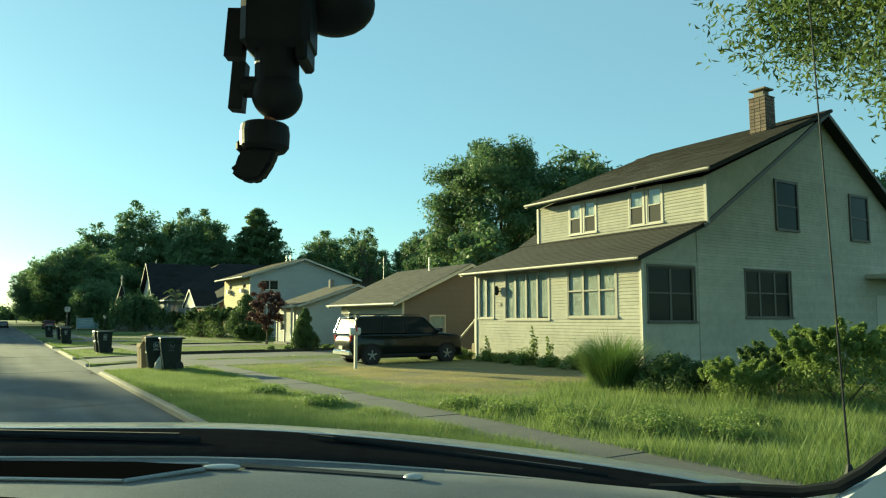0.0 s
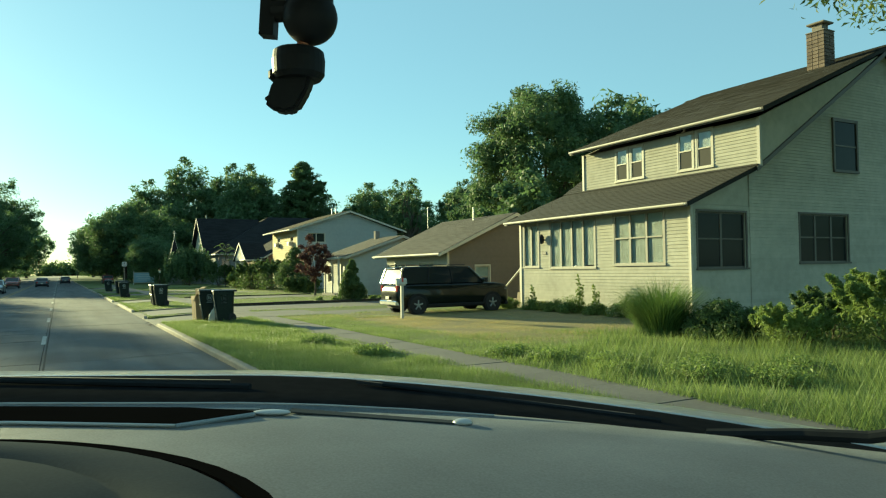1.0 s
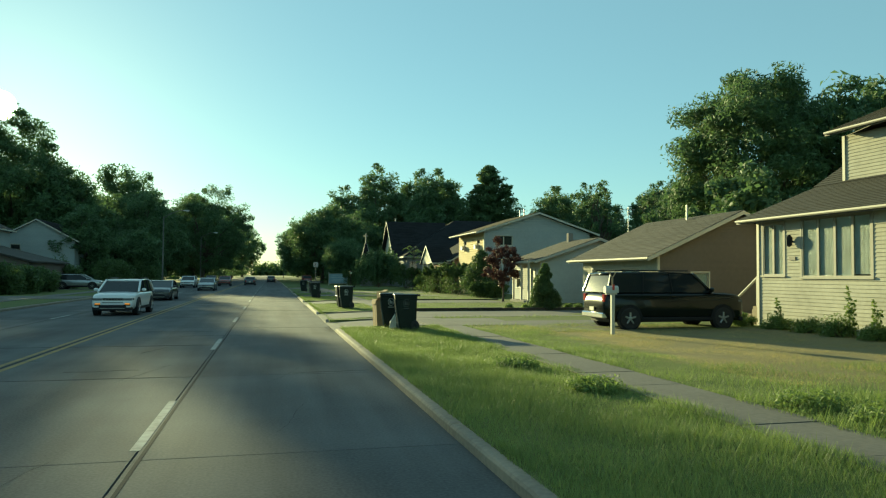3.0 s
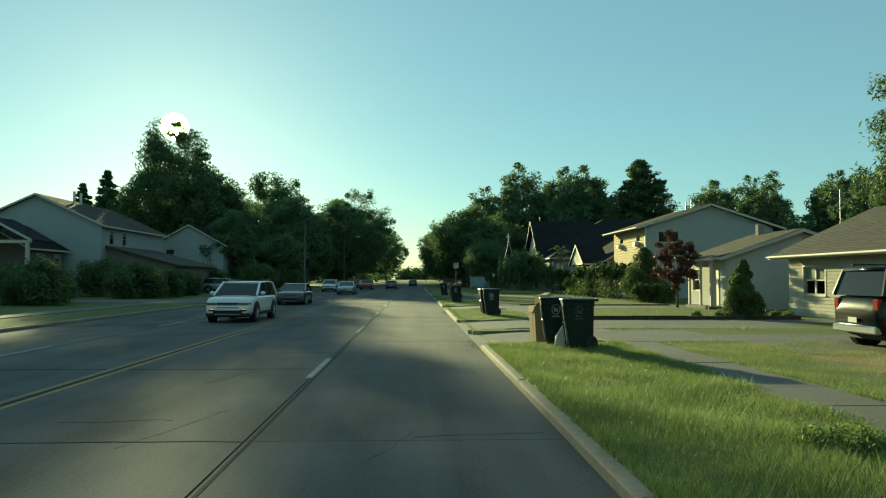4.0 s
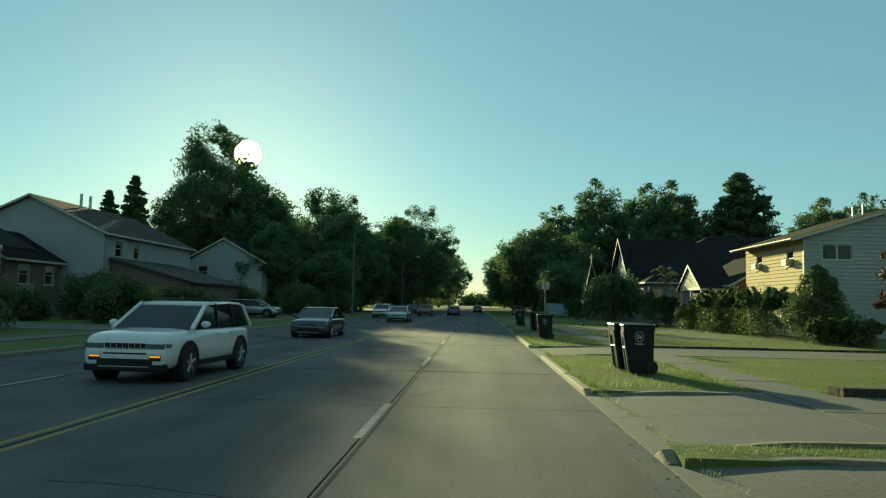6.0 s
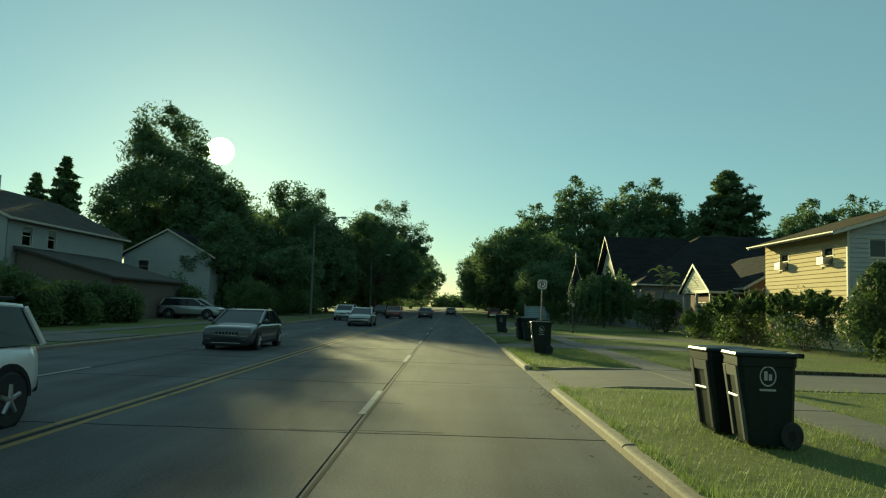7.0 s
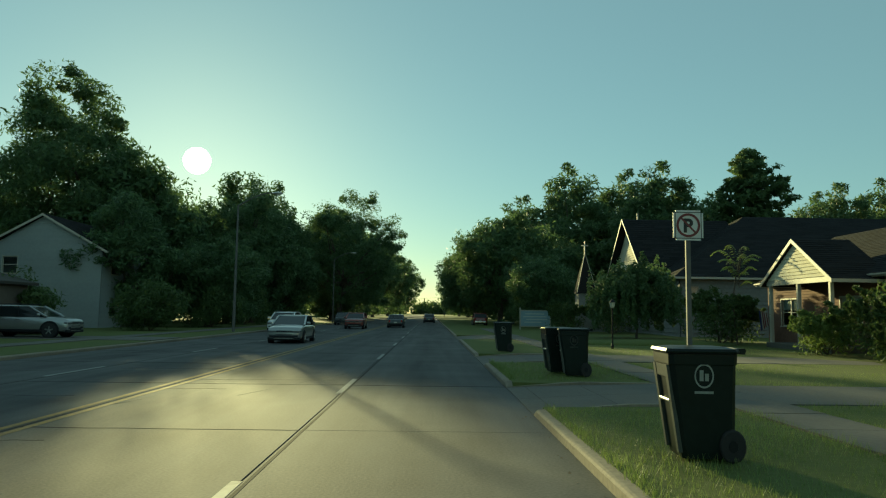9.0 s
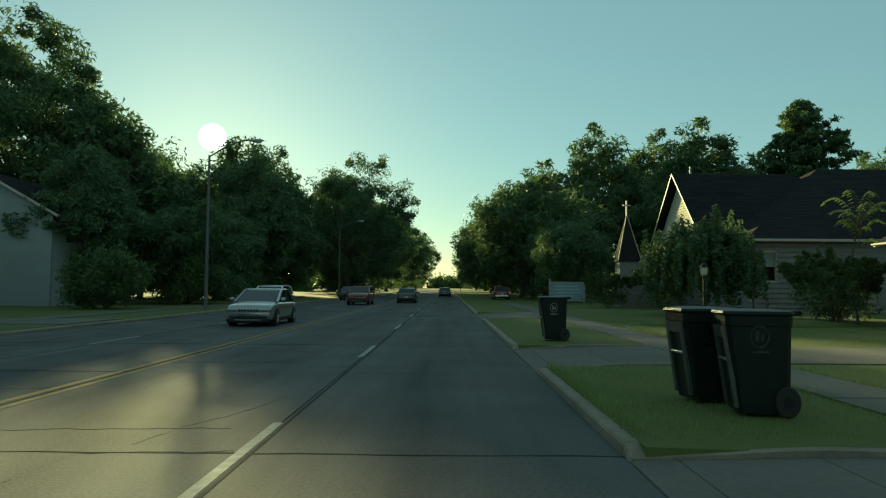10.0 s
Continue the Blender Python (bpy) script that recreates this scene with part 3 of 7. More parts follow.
def roof(parent, e0, e1, r1, r0, material, thick=0.14, expo=0.19, tab=0.9, seed=1, name="roof", edge=TRIM):
    """A roof plane from the eave e0-e1 to the ridge r0-r1: a deck with its shingles laid in courses and a fascia board."""
    e0, e1, r1, r0 = (Vector(p) for p in (e0, e1, r1, r0))
    nrm = (e1 - e0).cross(r0 - e0).normalized()
    if nrm.z < 0:
        nrm = -nrm
    bm = prism(bmesh.new(), [e0, e1, r1, r0], nrm * -thick)
    deck = part(name, bm, material, parent, world=True)
    rnd = random.Random(seed)
    quads = []
    slope = ((r0 - e0).length + (r1 - e1).length) / 2
    rows = max(2, int(slope / expo))
    for i in range(rows):
        f0, f1 = i / rows, min(1.0, (i + 1.12) / rows)
        a, b = e0.lerp(r0, f0), e1.lerp(r1, f0)
        c, d = e0.lerp(r0, f1), e1.lerp(r1, f1)
        k = max(1, int((b - a).length / tab))
        off = rnd.random() / k
        cuts = [0.0] + [min(1.0, j / k + off) for j in range(k)] + [1.0]
        for s0, s1 in zip(cuts, cuts[1:]):
            if s1 - s0 < 0.002:
                continue
            h = 0.022 + 0.008 * rnd.random()
            g = 0.004 / max((b - a).length, 0.1)
            p, q = a.lerp(b, s0 + g), a.lerp(b, s1 - g)
            quads += [p + nrm * h, q + nrm * h, c.lerp(d, s1 - g) + nrm * 0.006, c.lerp(d, s0 + g) + nrm * 0.006]
            quads += [p, q, q + nrm * h, p + nrm * h]
    root = parent
    while root.parent is not None:
        root = root.parent
    put("shingles", np_mesh("shingles", np.array([tuple(p - BASE[root.name]) for p in quads]), 4), material, deck)
    if edge:
        ax = (e1 - e0).normalized()
        out = (e0 - r0)
        out = (out - ax * out.dot(ax))
        out.z = 0
        out.normalize()
        bm = prism(bmesh.new(), [e0 + out * 0.005, e1 + out * 0.005, e1 + out * 0.005 - Vector((0, 0, 0.15)), e0 + out * 0.005 - Vector((0, 0, 0.15))], out * 0.03)
        part("fascia", bm, edge, deck, world=True)
    return deck


def rake(parent, lo, hi, out, material=TRIM, deep=0.18, th=0.035):
    """A rake board under the sloped roof edge from lo to hi, facing out."""
    lo, hi, out = Vector(lo), Vector(hi), Vector(out)
    bm = prism(bmesh.new(), [lo, hi, hi - Vector((0, 0, deep)), lo - Vector((0, 0, deep))], out * th)
    return part("rake_board", bm, material, parent, world=True)


def gutter(parent, a, b, out, drop=0.0):
    """A half-round eave gutter from a to b."""
    a, b, out = Vector(a), Vector(b), Vector(out)
    prof = [(0.0, 0.0), (0.0, -0.06), (0.03, -0.085), (0.08, -0.085), (0.11, -0.05), (0.11, 0.0), (0.095, 0.0), (0.095, -0.045), (0.075, -0.07), (0.035, -0.07), (0.015, -0.055), (0.015, 0.0)]
    bm = prism(bmesh.new(), [a + out * o + Vector((0, 0, z)) for o, z in prof], b - a)
    return part("gutter", bm, TRIM, parent, world=True)


def chimney(parent, x, y, z0, z1, wx, wy, brick=True):
    bm = one_box(x - wx / 2 + 0.02, x + wx / 2 - 0.02, y - wy / 2 + 0.02, y + wy / 2 - 0.02, z0, z1)
    c = part("chimney", bm, MORTAR, parent, world=True)
    if brick:
        base = BASE[parent.name]
        shapes = {}
        for r in range(int((z1 - z0) / 0.15)):
            zz = z0 + r * 0.15
            for side in range(4):
                w = wx if side % 2 == 0 else wy
                n = max(2, round(w / 0.3))
                for k in range(n):
                    s = (k + 0.5) / n * w - w / 2
                    key = side
                    px = x + s if side % 2 == 0 else x + (wx / 2 - 0.04) * (1 if side == 1 else -1)
                    py = y + s if side % 2 == 1 else y + (wy / 2 - 0.04) * (1 if side == 2 else -1)
                    if key not in shapes:
                        l = w / n - 0.02
                        sx, sy = (l, 0.1) if side % 2 == 0 else (0.1, l)
                        ob = part("brick", one_box(-sx / 2, sx / 2, -sy / 2, sy / 2, 0, 0.13, bevel=0.006), BRICK, c)
                        shapes[key] = ob.data
                    else:
                        ob = put("brick", shapes[key], None, c)
                    ob.location = Vector((px, py, zz)) - base
    part("crown_course", one_box(x - wx / 2 - 0.03, x + wx / 2 + 0.03, y - wy / 2 - 0.03, y + wy / 2 + 0.03, z1, z1 + 0.06, bevel=0.02), MORTAR, c, world=True)
    part("flue", one_box(x - wx * 0.3, x + wx * 0.3, y - wy * 0.3, y + wy * 0.3, z1 + 0.03, z1 + 0.34, bevel=0.02), MORTAR, c, world=True)
    part("cap", one_box(x - wx * 0.5, x + wx * 0.5, y - wy * 0.5, y + wy * 0.5, z1 + 0.34, z1 + 0.42, bevel=0.02), KERB, c, world=True)
    return c


def corner_board(parent, x, y, z0, z1, w=0.12):
    return part("corner_board", one_box(x - w / 2, x + w / 2, y - w / 2, y + w / 2, z0, z1), TRIM, parent, world=True)


def downpipe(parent, x, y, z0, z1):
    bm = rod(bmesh.new(), (x, y, z0), (x, y, z1), 0.04, seg=8)
    return part("downpipe", bm, TRIM, parent, world=True)


def cream_house():
    """The two-storey house with an enclosed front porch, a wide dormer and a brick chimney."""
    h = thing("house", (24, 21, GZ), "cream-sided two-storey house with enclosed porch and brick chimney", "house")
    fx, dx, y0, y1, bx = 18.0, 20.9, 16.65, 26.3, 37.0
    rx, rz = 29.2, 10.75
    # enclosed porch
    front = [(0.25, 1.30, 1.98, 3.80), (2.15, 4.95, 1.93, 3.86), (6.05, 8.50, 2.02, 3.86)]
    a, b = (fx, y1), (fx, y0)
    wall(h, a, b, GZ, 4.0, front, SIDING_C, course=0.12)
    window(h, a, b, front[0], 2, False, TRIM_G, curtain=1.0, depth=0.0)
    window(h, a, b, front[1], 4, False, TRIM_G, curtain=(1.0, 1.0, 1.0, 0.95), depth=0.0)
    window(h, a, b, front[2], 3, True, TRIM_G, curtain=(1.0, 0.98, 1.0), depth=0.0)
    side = [(0.30, 2.70, 1.85, 3.75)]
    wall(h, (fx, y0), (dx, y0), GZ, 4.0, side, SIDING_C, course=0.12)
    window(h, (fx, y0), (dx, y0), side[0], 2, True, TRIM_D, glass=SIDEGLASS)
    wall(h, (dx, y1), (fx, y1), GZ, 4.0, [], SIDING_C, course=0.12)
    corner_board(h, fx, y0, GZ, 4.0), corner_board(h, fx, y1, GZ, 4.0)
    for yy, dy in ((y0, 0.14), (y1, -0.14)):
        part("porch_end", prism(bmesh.new(), [(fx, yy, 4.0), (dx, yy, 4.0), (dx, yy, 5.22), (fx, yy, 4.05)], (0, dy, 0)), SIDING_C, h, world=True)
    # porch roof and main body
    roof(h, (fx - 0.5, y0 - 0.35, 4.0), (fx - 0.5, y1 + 0.55, 4.0), (dx + 0.1, y1 + 0.3, 5.42), (dx + 0.1, y0 - 0.45, 5.42), SHINGLE, seed=3, edge=TRIM_D)
    gutter(h, (fx - 0.53, y0 - 0.3, 3.98), (fx - 0.53, y1 + 0.5, 3.98), (-1, 0, 0))
    gable = [(2.73, 5.75, 2.0, 3.8), (4.95, 6.35, 5.55, 7.43), (10.5, 11.9, 5.45, 7.35)]
    yb = y0 - 0.02
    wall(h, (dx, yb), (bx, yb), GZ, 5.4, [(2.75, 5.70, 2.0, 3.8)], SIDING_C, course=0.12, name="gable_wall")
    window(h, (dx, yb), (bx, yb), (2.75, 5.70, 2.0, 3.8), 3, True, TRIM_D, glass=SIDEGLASS)
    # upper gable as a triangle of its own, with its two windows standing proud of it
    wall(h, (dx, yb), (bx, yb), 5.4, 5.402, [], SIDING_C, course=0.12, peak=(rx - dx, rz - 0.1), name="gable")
    for s0, s1, z0, z1 in gable[1:]:
        bm = one_box(dx + s0, dx + s1, yb - 0.045, yb - 0.03, z0, z1)
        w = part("window", box(box(box(box(bmesh.new(), dx + s0 - 0.1, dx + s1 + 0.1, yb - 0.09, yb - 0.02, z1, z1 + 0.12), dx + s0 - 0.1, dx + s0, yb - 0.09, yb - 0.02, z0, z1), dx + s1, dx + s1 + 0.1, yb - 0.09, yb - 0.02, z0, z1), dx + s0 - 0.1, dx + s1 + 0.1, yb - 0.11, yb - 0.02, z0 - 0.1, z0), TRIM_D, h, world=True)
        part("pane", bm, SIDEGLASS, w, world=True)
        part("meeting_rail", one_box(dx + s0, dx + s1, yb - 0.07, yb - 0.045, (z0 + z1) / 2 - 0.03, (z0 + z1) / 2 + 0.03), TRIM_D, w, world=True)
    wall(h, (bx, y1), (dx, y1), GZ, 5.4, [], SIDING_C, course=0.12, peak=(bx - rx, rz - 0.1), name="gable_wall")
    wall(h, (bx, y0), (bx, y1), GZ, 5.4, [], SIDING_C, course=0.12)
    # main roof
    roof(h, (dx - 0.15, y0 - 0.5, 5.35), (dx - 0.15, y1 + 0.4, 5.35), (rx, y1 + 0.4, rz), (rx, y0 - 0.5, rz), SHINGLE, seed=4, edge=None)
    roof(h, (bx + 0.5, y1 + 0.4, 5.3), (bx + 0.5, y0 - 0.5, 5.3), (rx, y0 - 0.5, rz), (rx, y1 + 0.4, rz), SHINGLE, seed=5)
    rake(h, (dx - 0.15, y0 - 0.5, 5.33), (rx, y0 - 0.5, rz - 0.02), (0, -1, 0), TRIM_D)
    rake(h, (bx + 0.5, y0 - 0.5, 5.28), (rx, y0 - 0.5, rz - 0.02), (0, -1, 0), TRIM_D)
    # wide dormer
    da, db = (dx, 25.35), (dx, 16.15)
    ups = [(2.15, 2.83, 5.62, 6.95), (3.04, 3.72, 5.62, 6.95), (5.63, 6.32, 5.62, 7.0), (6.53, 7.22, 5.62, 7.0)]
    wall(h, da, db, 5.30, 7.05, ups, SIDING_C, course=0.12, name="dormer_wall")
    for hole in ups:
        window(h, da, db, hole, 1, True, TRIM, curtain=0.48, depth=0.0, screen=True)
    for yy, out in ((16.15, -1), (25.35, 1)):
        bm = prism(bmesh.new(), [(dx, yy, 5.3), (dx, yy, 7.05), (rx - 1.0, yy, rz - 0.6)], (0, 0.14 * -out, 0))
        part("dormer_cheek", bm, SIDING_C, h, world=True)
    corner_board(h, dx, 16.15, 5.35, 7.05), corner_board(h, dx, 25.35, 5.35, 7.05)
    roof(h, (dx - 0.55, 15.55, 7.22), (dx - 0.55, 25.65, 7.22), (rx, 25.65, rz + 0.06), (rx, 15.95, rz + 0.06), SHINGLE, seed=6, edge=TRIM_D)
    gutter(h, (dx - 0.58, 15.6, 7.2), (dx - 0.58, 25.6, 7.2), (-1, 0, 0))
    downpipe(h, fx - 0.08, y0 - 0.1, GZ, 3.9)
    chimney(h, 27.3, 17.95, 8.6, 11.45, 0.68, 0.78)
    # back entry with a white canopy and steps to the porch
    bm = one_box(32.4, 35.4, y0 - 1.7, y0 - 0.03, 3.72, 3.92)
    e = part("canopy", bm, TRIM, h, world=True)
    for x in (32.5, 35.2):
        part("canopy_post", one_box(x, x + 0.14, y0 - 1.6, y0 - 1.46, GZ, 3.72), TRIM, e, world=True)
    part("back_door", one_box(33.2, 34.2, y0 - 0.06, y0 - 0.03, 0.9, 3.0, bevel=0.01), TRIM, h, world=True)
    st = part("stair", one_box(fx - 0.05, fx + 1.4, y1 + 0.02, y1 + 0.3, GZ, 0.85), WOOD, h, world=True)
    for k in range(4):
        part("tread", one_box(fx + 0.1, fx + 1.3, y1 + 0.3 + 0.28 * k, y1 + 0.56 + 0.28 * k, GZ, 0.72 - 0.17 * k, bevel=0.01), WOOD, st, world=True)
    bm = rod(bmesh.new(), (fx, y1 + 0.1, 1.9), (fx, y1 + 1.35, 1.05), 0.045)
    rod(bm, (fx, y1 + 0.1, GZ), (fx, y1 + 0.1, 1.95), 0.05)
    rod(bm, (fx, y1 + 1.35, GZ), (fx, y1 + 1.35, 1.1), 0.05)
    part("handrail", bm, TRIM, st, world=True)
    # lantern and number board beside the front window
    lan = part("wall_lantern", spin(bmesh.new(), [(0.02, 2.95), (0.09, 3.0), (0.11, 3.25), (0.04, 3.36)], 8, at=(fx - 0.16, y1 - 1.72, 0)), BLACKPL, h, world=True)
    part("bracket", one_box(fx - 0.16, fx - 0.01, y1 - 1.75, y1 - 1.69, 3.1, 3.16), BLACKPL, lan, world=True)
    nb = part("number_board", one_box(fx - 0.05, fx - 0.024, y1 - 1.86, y1 - 1.56, 2.5, 2.62), TRIM_D, h, world=True)
    return h


def gable_house(label, fx, bx, y0, y1, eave, ridge, siding, front_siding, shingle, over=0.5, near=(), front=(), trim=TRIM, base_z=GZ, ridge_x=None, seed=10, course=0.15):
    """A house whose ridge runs along the street: gable walls at y0 and y1, eaves at fx and bx."""
    rx = ridge_x or (fx + bx) / 2
    h = thing("house", ((fx + bx) / 2, (y0 + y1) / 2, GZ), label, "house")
    wf = wall(h, (fx, y1), (fx, y0), base_z, eave, [w[:4] for w in front], front_siding, course=course)
    for w in front:
        window(h, (fx, y1), (fx, y0), w[:4], w[4], w[5], trim, curtain=w[6], glass=w[7] if len(w) > 7 else None)
    k = (ridge - eave) / (rx - fx + over)
    wall(h, (fx, y0), (bx, y0), base_z, eave, [w[:4] for w in near if w[3] <= eave], siding, peak=(rx - fx, ridge - 0.16), course=course, name="gable_wall")
    for w in near:
        window(h, (fx, y0), (bx, y0), w[:4], w[4], w[5], trim, curtain=w[6], glass=w[7] if len(w) > 7 else None)
    wall(h, (bx, y1), (fx, y1), base_z, eave, [], siding, peak=(bx - rx, ridge - 0.16), course=course, name="gable_wall")
    wall(h, (bx, y0), (bx, y1), base_z, eave, [], siding, course=course)
    roof(h, (fx - over, y0 - 0.4, eave - 0.05), (fx - over, y1 + 0.4, eave - 0.05), (rx, y1 + 0.4, ridge), (rx, y0 - 0.4, ridge), shingle, seed=seed)
    roof(h, (bx + over, y1 + 0.4, eave - 0.05), (bx + over, y0 - 0.4, eave - 0.05), (rx, y0 - 0.4, ridge), (rx, y1 + 0.4, ridge), shingle, seed=seed + 1)
    rake(h, (fx - over, y0 - 0.4, eave - 0.05), (rx, y0 - 0.4, ridge - 0.02), (0, -1, 0), trim)
    rake(h, (bx + over, y0 - 0.4, eave - 0.05), (rx, y0 - 0.4, ridge - 0.02), (0, -1, 0), trim)
    gutter(h, (fx - over - 0.03, y0 - 0.4, eave - 0.07), (fx - over - 0.03, y1 + 0.4, eave - 0.07), (-1, 0, 0))
    corner_board(h, fx, y0, base_z, eave)
    return h


cream_house()

# the low brown house, the low white house with a porch, the pale two-storey house
brown = gable_house("low brown-sided house with a cream front", 18.2, 26.8, 33.5, 41.5, 2.85, 5.1, SIDING_B, SIDING_C, SHINGLE_G, over=0.75, near=[(1.75, 2.65, 0.8, 2.1, 1, True, 0.45)], front=[(1.2, 2.8, 1.1, 2.3, 2, True, 0.5), (4.6, 6.4, 1.1, 2.3, 2, True, 0.5)], seed=20)
bm = rod(bmesh.new(), (22.0, 37.0, 4.9), (22.0, 37.0, 5.7), 0.05)
part("vent_pipe", bm, METAL, brown, world=True)
white = gable_house("low white-sided house with a small porch", 17.6, 25.6, 46.6, 51.5, 2.95, 4.45, SIDING_W, SIDING_W, SHINGLE_G, front=[(0.5, 1.6, 1.1, 2.3, 1, True, 0.5)], seed=24)
part("chimney", one_box(21.15, 21.5, 50.2, 50.55, 3.9, 4.95, bevel=0.02), MORTAR, white, "small pale rendered chimney", world=True)
pr = part("porch_roof", prism(bmesh.new(), [(16.75, 46.7, 2.72), (17.55, 46.7, 2.80), (17.55, 46.7, 2.93), (16.75, 46.7, 2.86)], (0, 3.2, 0)), TRIM, white, world=True)
for y in (46.85, 48.2, 49.75):
    part("porch_post", one_box(16.85, 16.97, y, y + 0.12, GZ, 2.75), TRIM, pr, world=True)
part("porch_floor", one_box(16.7, 17.55, 46.7, 49.9, GZ - 0.05, 0.32, bevel=0.02), WALKWAY, white, world=True)
part("front_door", one_box(17.54, 17.575, 47.4, 48.35, 0.33, 2.4, bevel=0.01), TRIM, white, world=True)
ant = rod(bmesh.new(), (24.0, 46.9, 4.0), (24.0, 46.9, 6.6), 0.025)
rod(ant, (23.5, 46.9, 6.4), (24.5, 46.9, 6.4), 0.012), rod(ant, (23.65, 46.9, 6.1), (24.35, 46.9, 6.1), 0.012)
part("aerial", ant, METAL, white, world=True)

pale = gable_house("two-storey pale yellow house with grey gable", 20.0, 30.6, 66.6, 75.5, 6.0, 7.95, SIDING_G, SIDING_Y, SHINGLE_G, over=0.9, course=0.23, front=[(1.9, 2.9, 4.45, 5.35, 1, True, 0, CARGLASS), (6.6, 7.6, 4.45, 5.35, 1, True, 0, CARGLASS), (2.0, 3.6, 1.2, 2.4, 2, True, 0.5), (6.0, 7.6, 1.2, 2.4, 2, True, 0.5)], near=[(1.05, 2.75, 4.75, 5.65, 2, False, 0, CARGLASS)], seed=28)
for u in (2.0, 6.7):
    ac = part("air_conditioner", one_box(19.55, 20.02, 75.5 - u - 0.75, 75.5 - u - 0.1, 4.45, 4.85, bevel=0.02), METAL, pale, "grey metal window air conditioner", world=True)
    for k in range(6):
        part("grille_slat", one_box(19.535, 19.548, 75.5 - u - 0.72, 75.5 - u - 0.13, 4.5 + 0.055 * k, 4.525 + 0.055 * k), BLACKPL, ac, world=True)
for dy in (0.0, 1.2):
    part("vent_pipe", rod(bmesh.new(), (25.0, 69.5 + dy, 7.6), (25.0, 69.5 + dy, 8.5), 0.06), METAL, pale, world=True)


def porch_house():
    """The brick-red house with a small gabled porch facing the road."""
    h = gable_house("single-storey brick house with a gabled white porch", 20.2, 28.5, 78.5, 89.5, 3.6, 6.3, mat("house_brick", (0.20, 0.11, 0.08), 0.9, var=0.3, grain=10, bump=0.3), MATS["house_brick"], SHINGLE_D, front=[(1.5, 3.3, 1.2, 2.6, 2, True, 0.4), (7.0, 8.6, 1.2, 2.6, 2, True, 0.4)], seed=34)
    px, a, b, e, t = 18.05, 79.5, 85.2, 3.45, 5.3
    mid = (a + b) / 2
    wall(h, (px, b), (px, a), e, e + 0.002, [], SIDING_P, peak=(b - mid, t - 0.12), course=0.16, name="porch_gable")
    roof(h, (px - 0.16, a - 0.35, e - 0.15), (20.6, a - 0.35, e - 0.15), (20.6, mid, t), (px - 0.16, mid, t), SHINGLE_D, seed=36, edge=TRIM)
    roof(h, (20.6, b + 0.35, e - 0.15), (px - 0.16, b + 0.35, e - 0.15), (px - 0.16, mid, t), (20.6, mid, t), SHINGLE_D, seed=37, edge=TRIM)
    rake(h, (px - 0.16, a - 0.35, e - 0.15), (px - 0.16, mid, t), (-1, 0, 0))
    rake(h, (px - 0.16, b + 0.35, e - 0.15), (px - 0.16, mid, t), (-1, 0, 0))
    part("porch_beam", one_box(px, px + 0.2, a, b, e - 0.25, e), TRIM, h, world=True)
    for y in (a + 0.1, mid - 0.1, b - 0.3):
        part("porch_post", one_box(px + 0.02, px + 0.18, y, y + 0.16, 0.4, e - 0.25, bevel=0.01), TRIM, h, world=True)
    part("porch_floor", one_box(px - 0.1, 20.2, a, b, GZ - 0.05, 0.42, bevel=0.02), WALKWAY, h, world=True)
    return h


porch_house()
# flag on the porch post
fl = thing("flag", (17.97, 84.6, 1.75), "faded red and white striped flag hanging on a porch post", "flag")
fl.scale = (0.72, 0.72, 0.72)
part("staff", rod(bmesh.new(), (0, 0, 0), (-0.85, 0.15, 0.35), 0.015), WOOD, fl)
STR_R = mat("flag_red", (0.13, 0.025, 0.025), 0.9)
STR_W = mat("flag_white", (0.30, 0.28, 0.27), 0.9)
STR_B = mat("flag_blue", (0.03, 0.04, 0.11), 0.9)
for k in range(9):
    # each stripe hangs in a soft fold and slants to the post
    y = 0.14 - 0.012 * k + 0.03 * math.sin(1.7 * k)
    x = -0.82 + 0.062 * k
    bm = prism(bmesh.new(), [(x, y, 0.33 - 0.026 * k), (x + 0.058, y + 0.012, 0.305 - 0.026 * k), (x + 0.20, y + 0.03, -1.05 + 0.05 * k), (x + 0.13, y + 0.02, -1.08 + 0.05 * k)], (0, 0.012, 0))
    part("stripe", bm, STR_B if k < 2 else (STR_R if k % 2 else STR_W), fl)


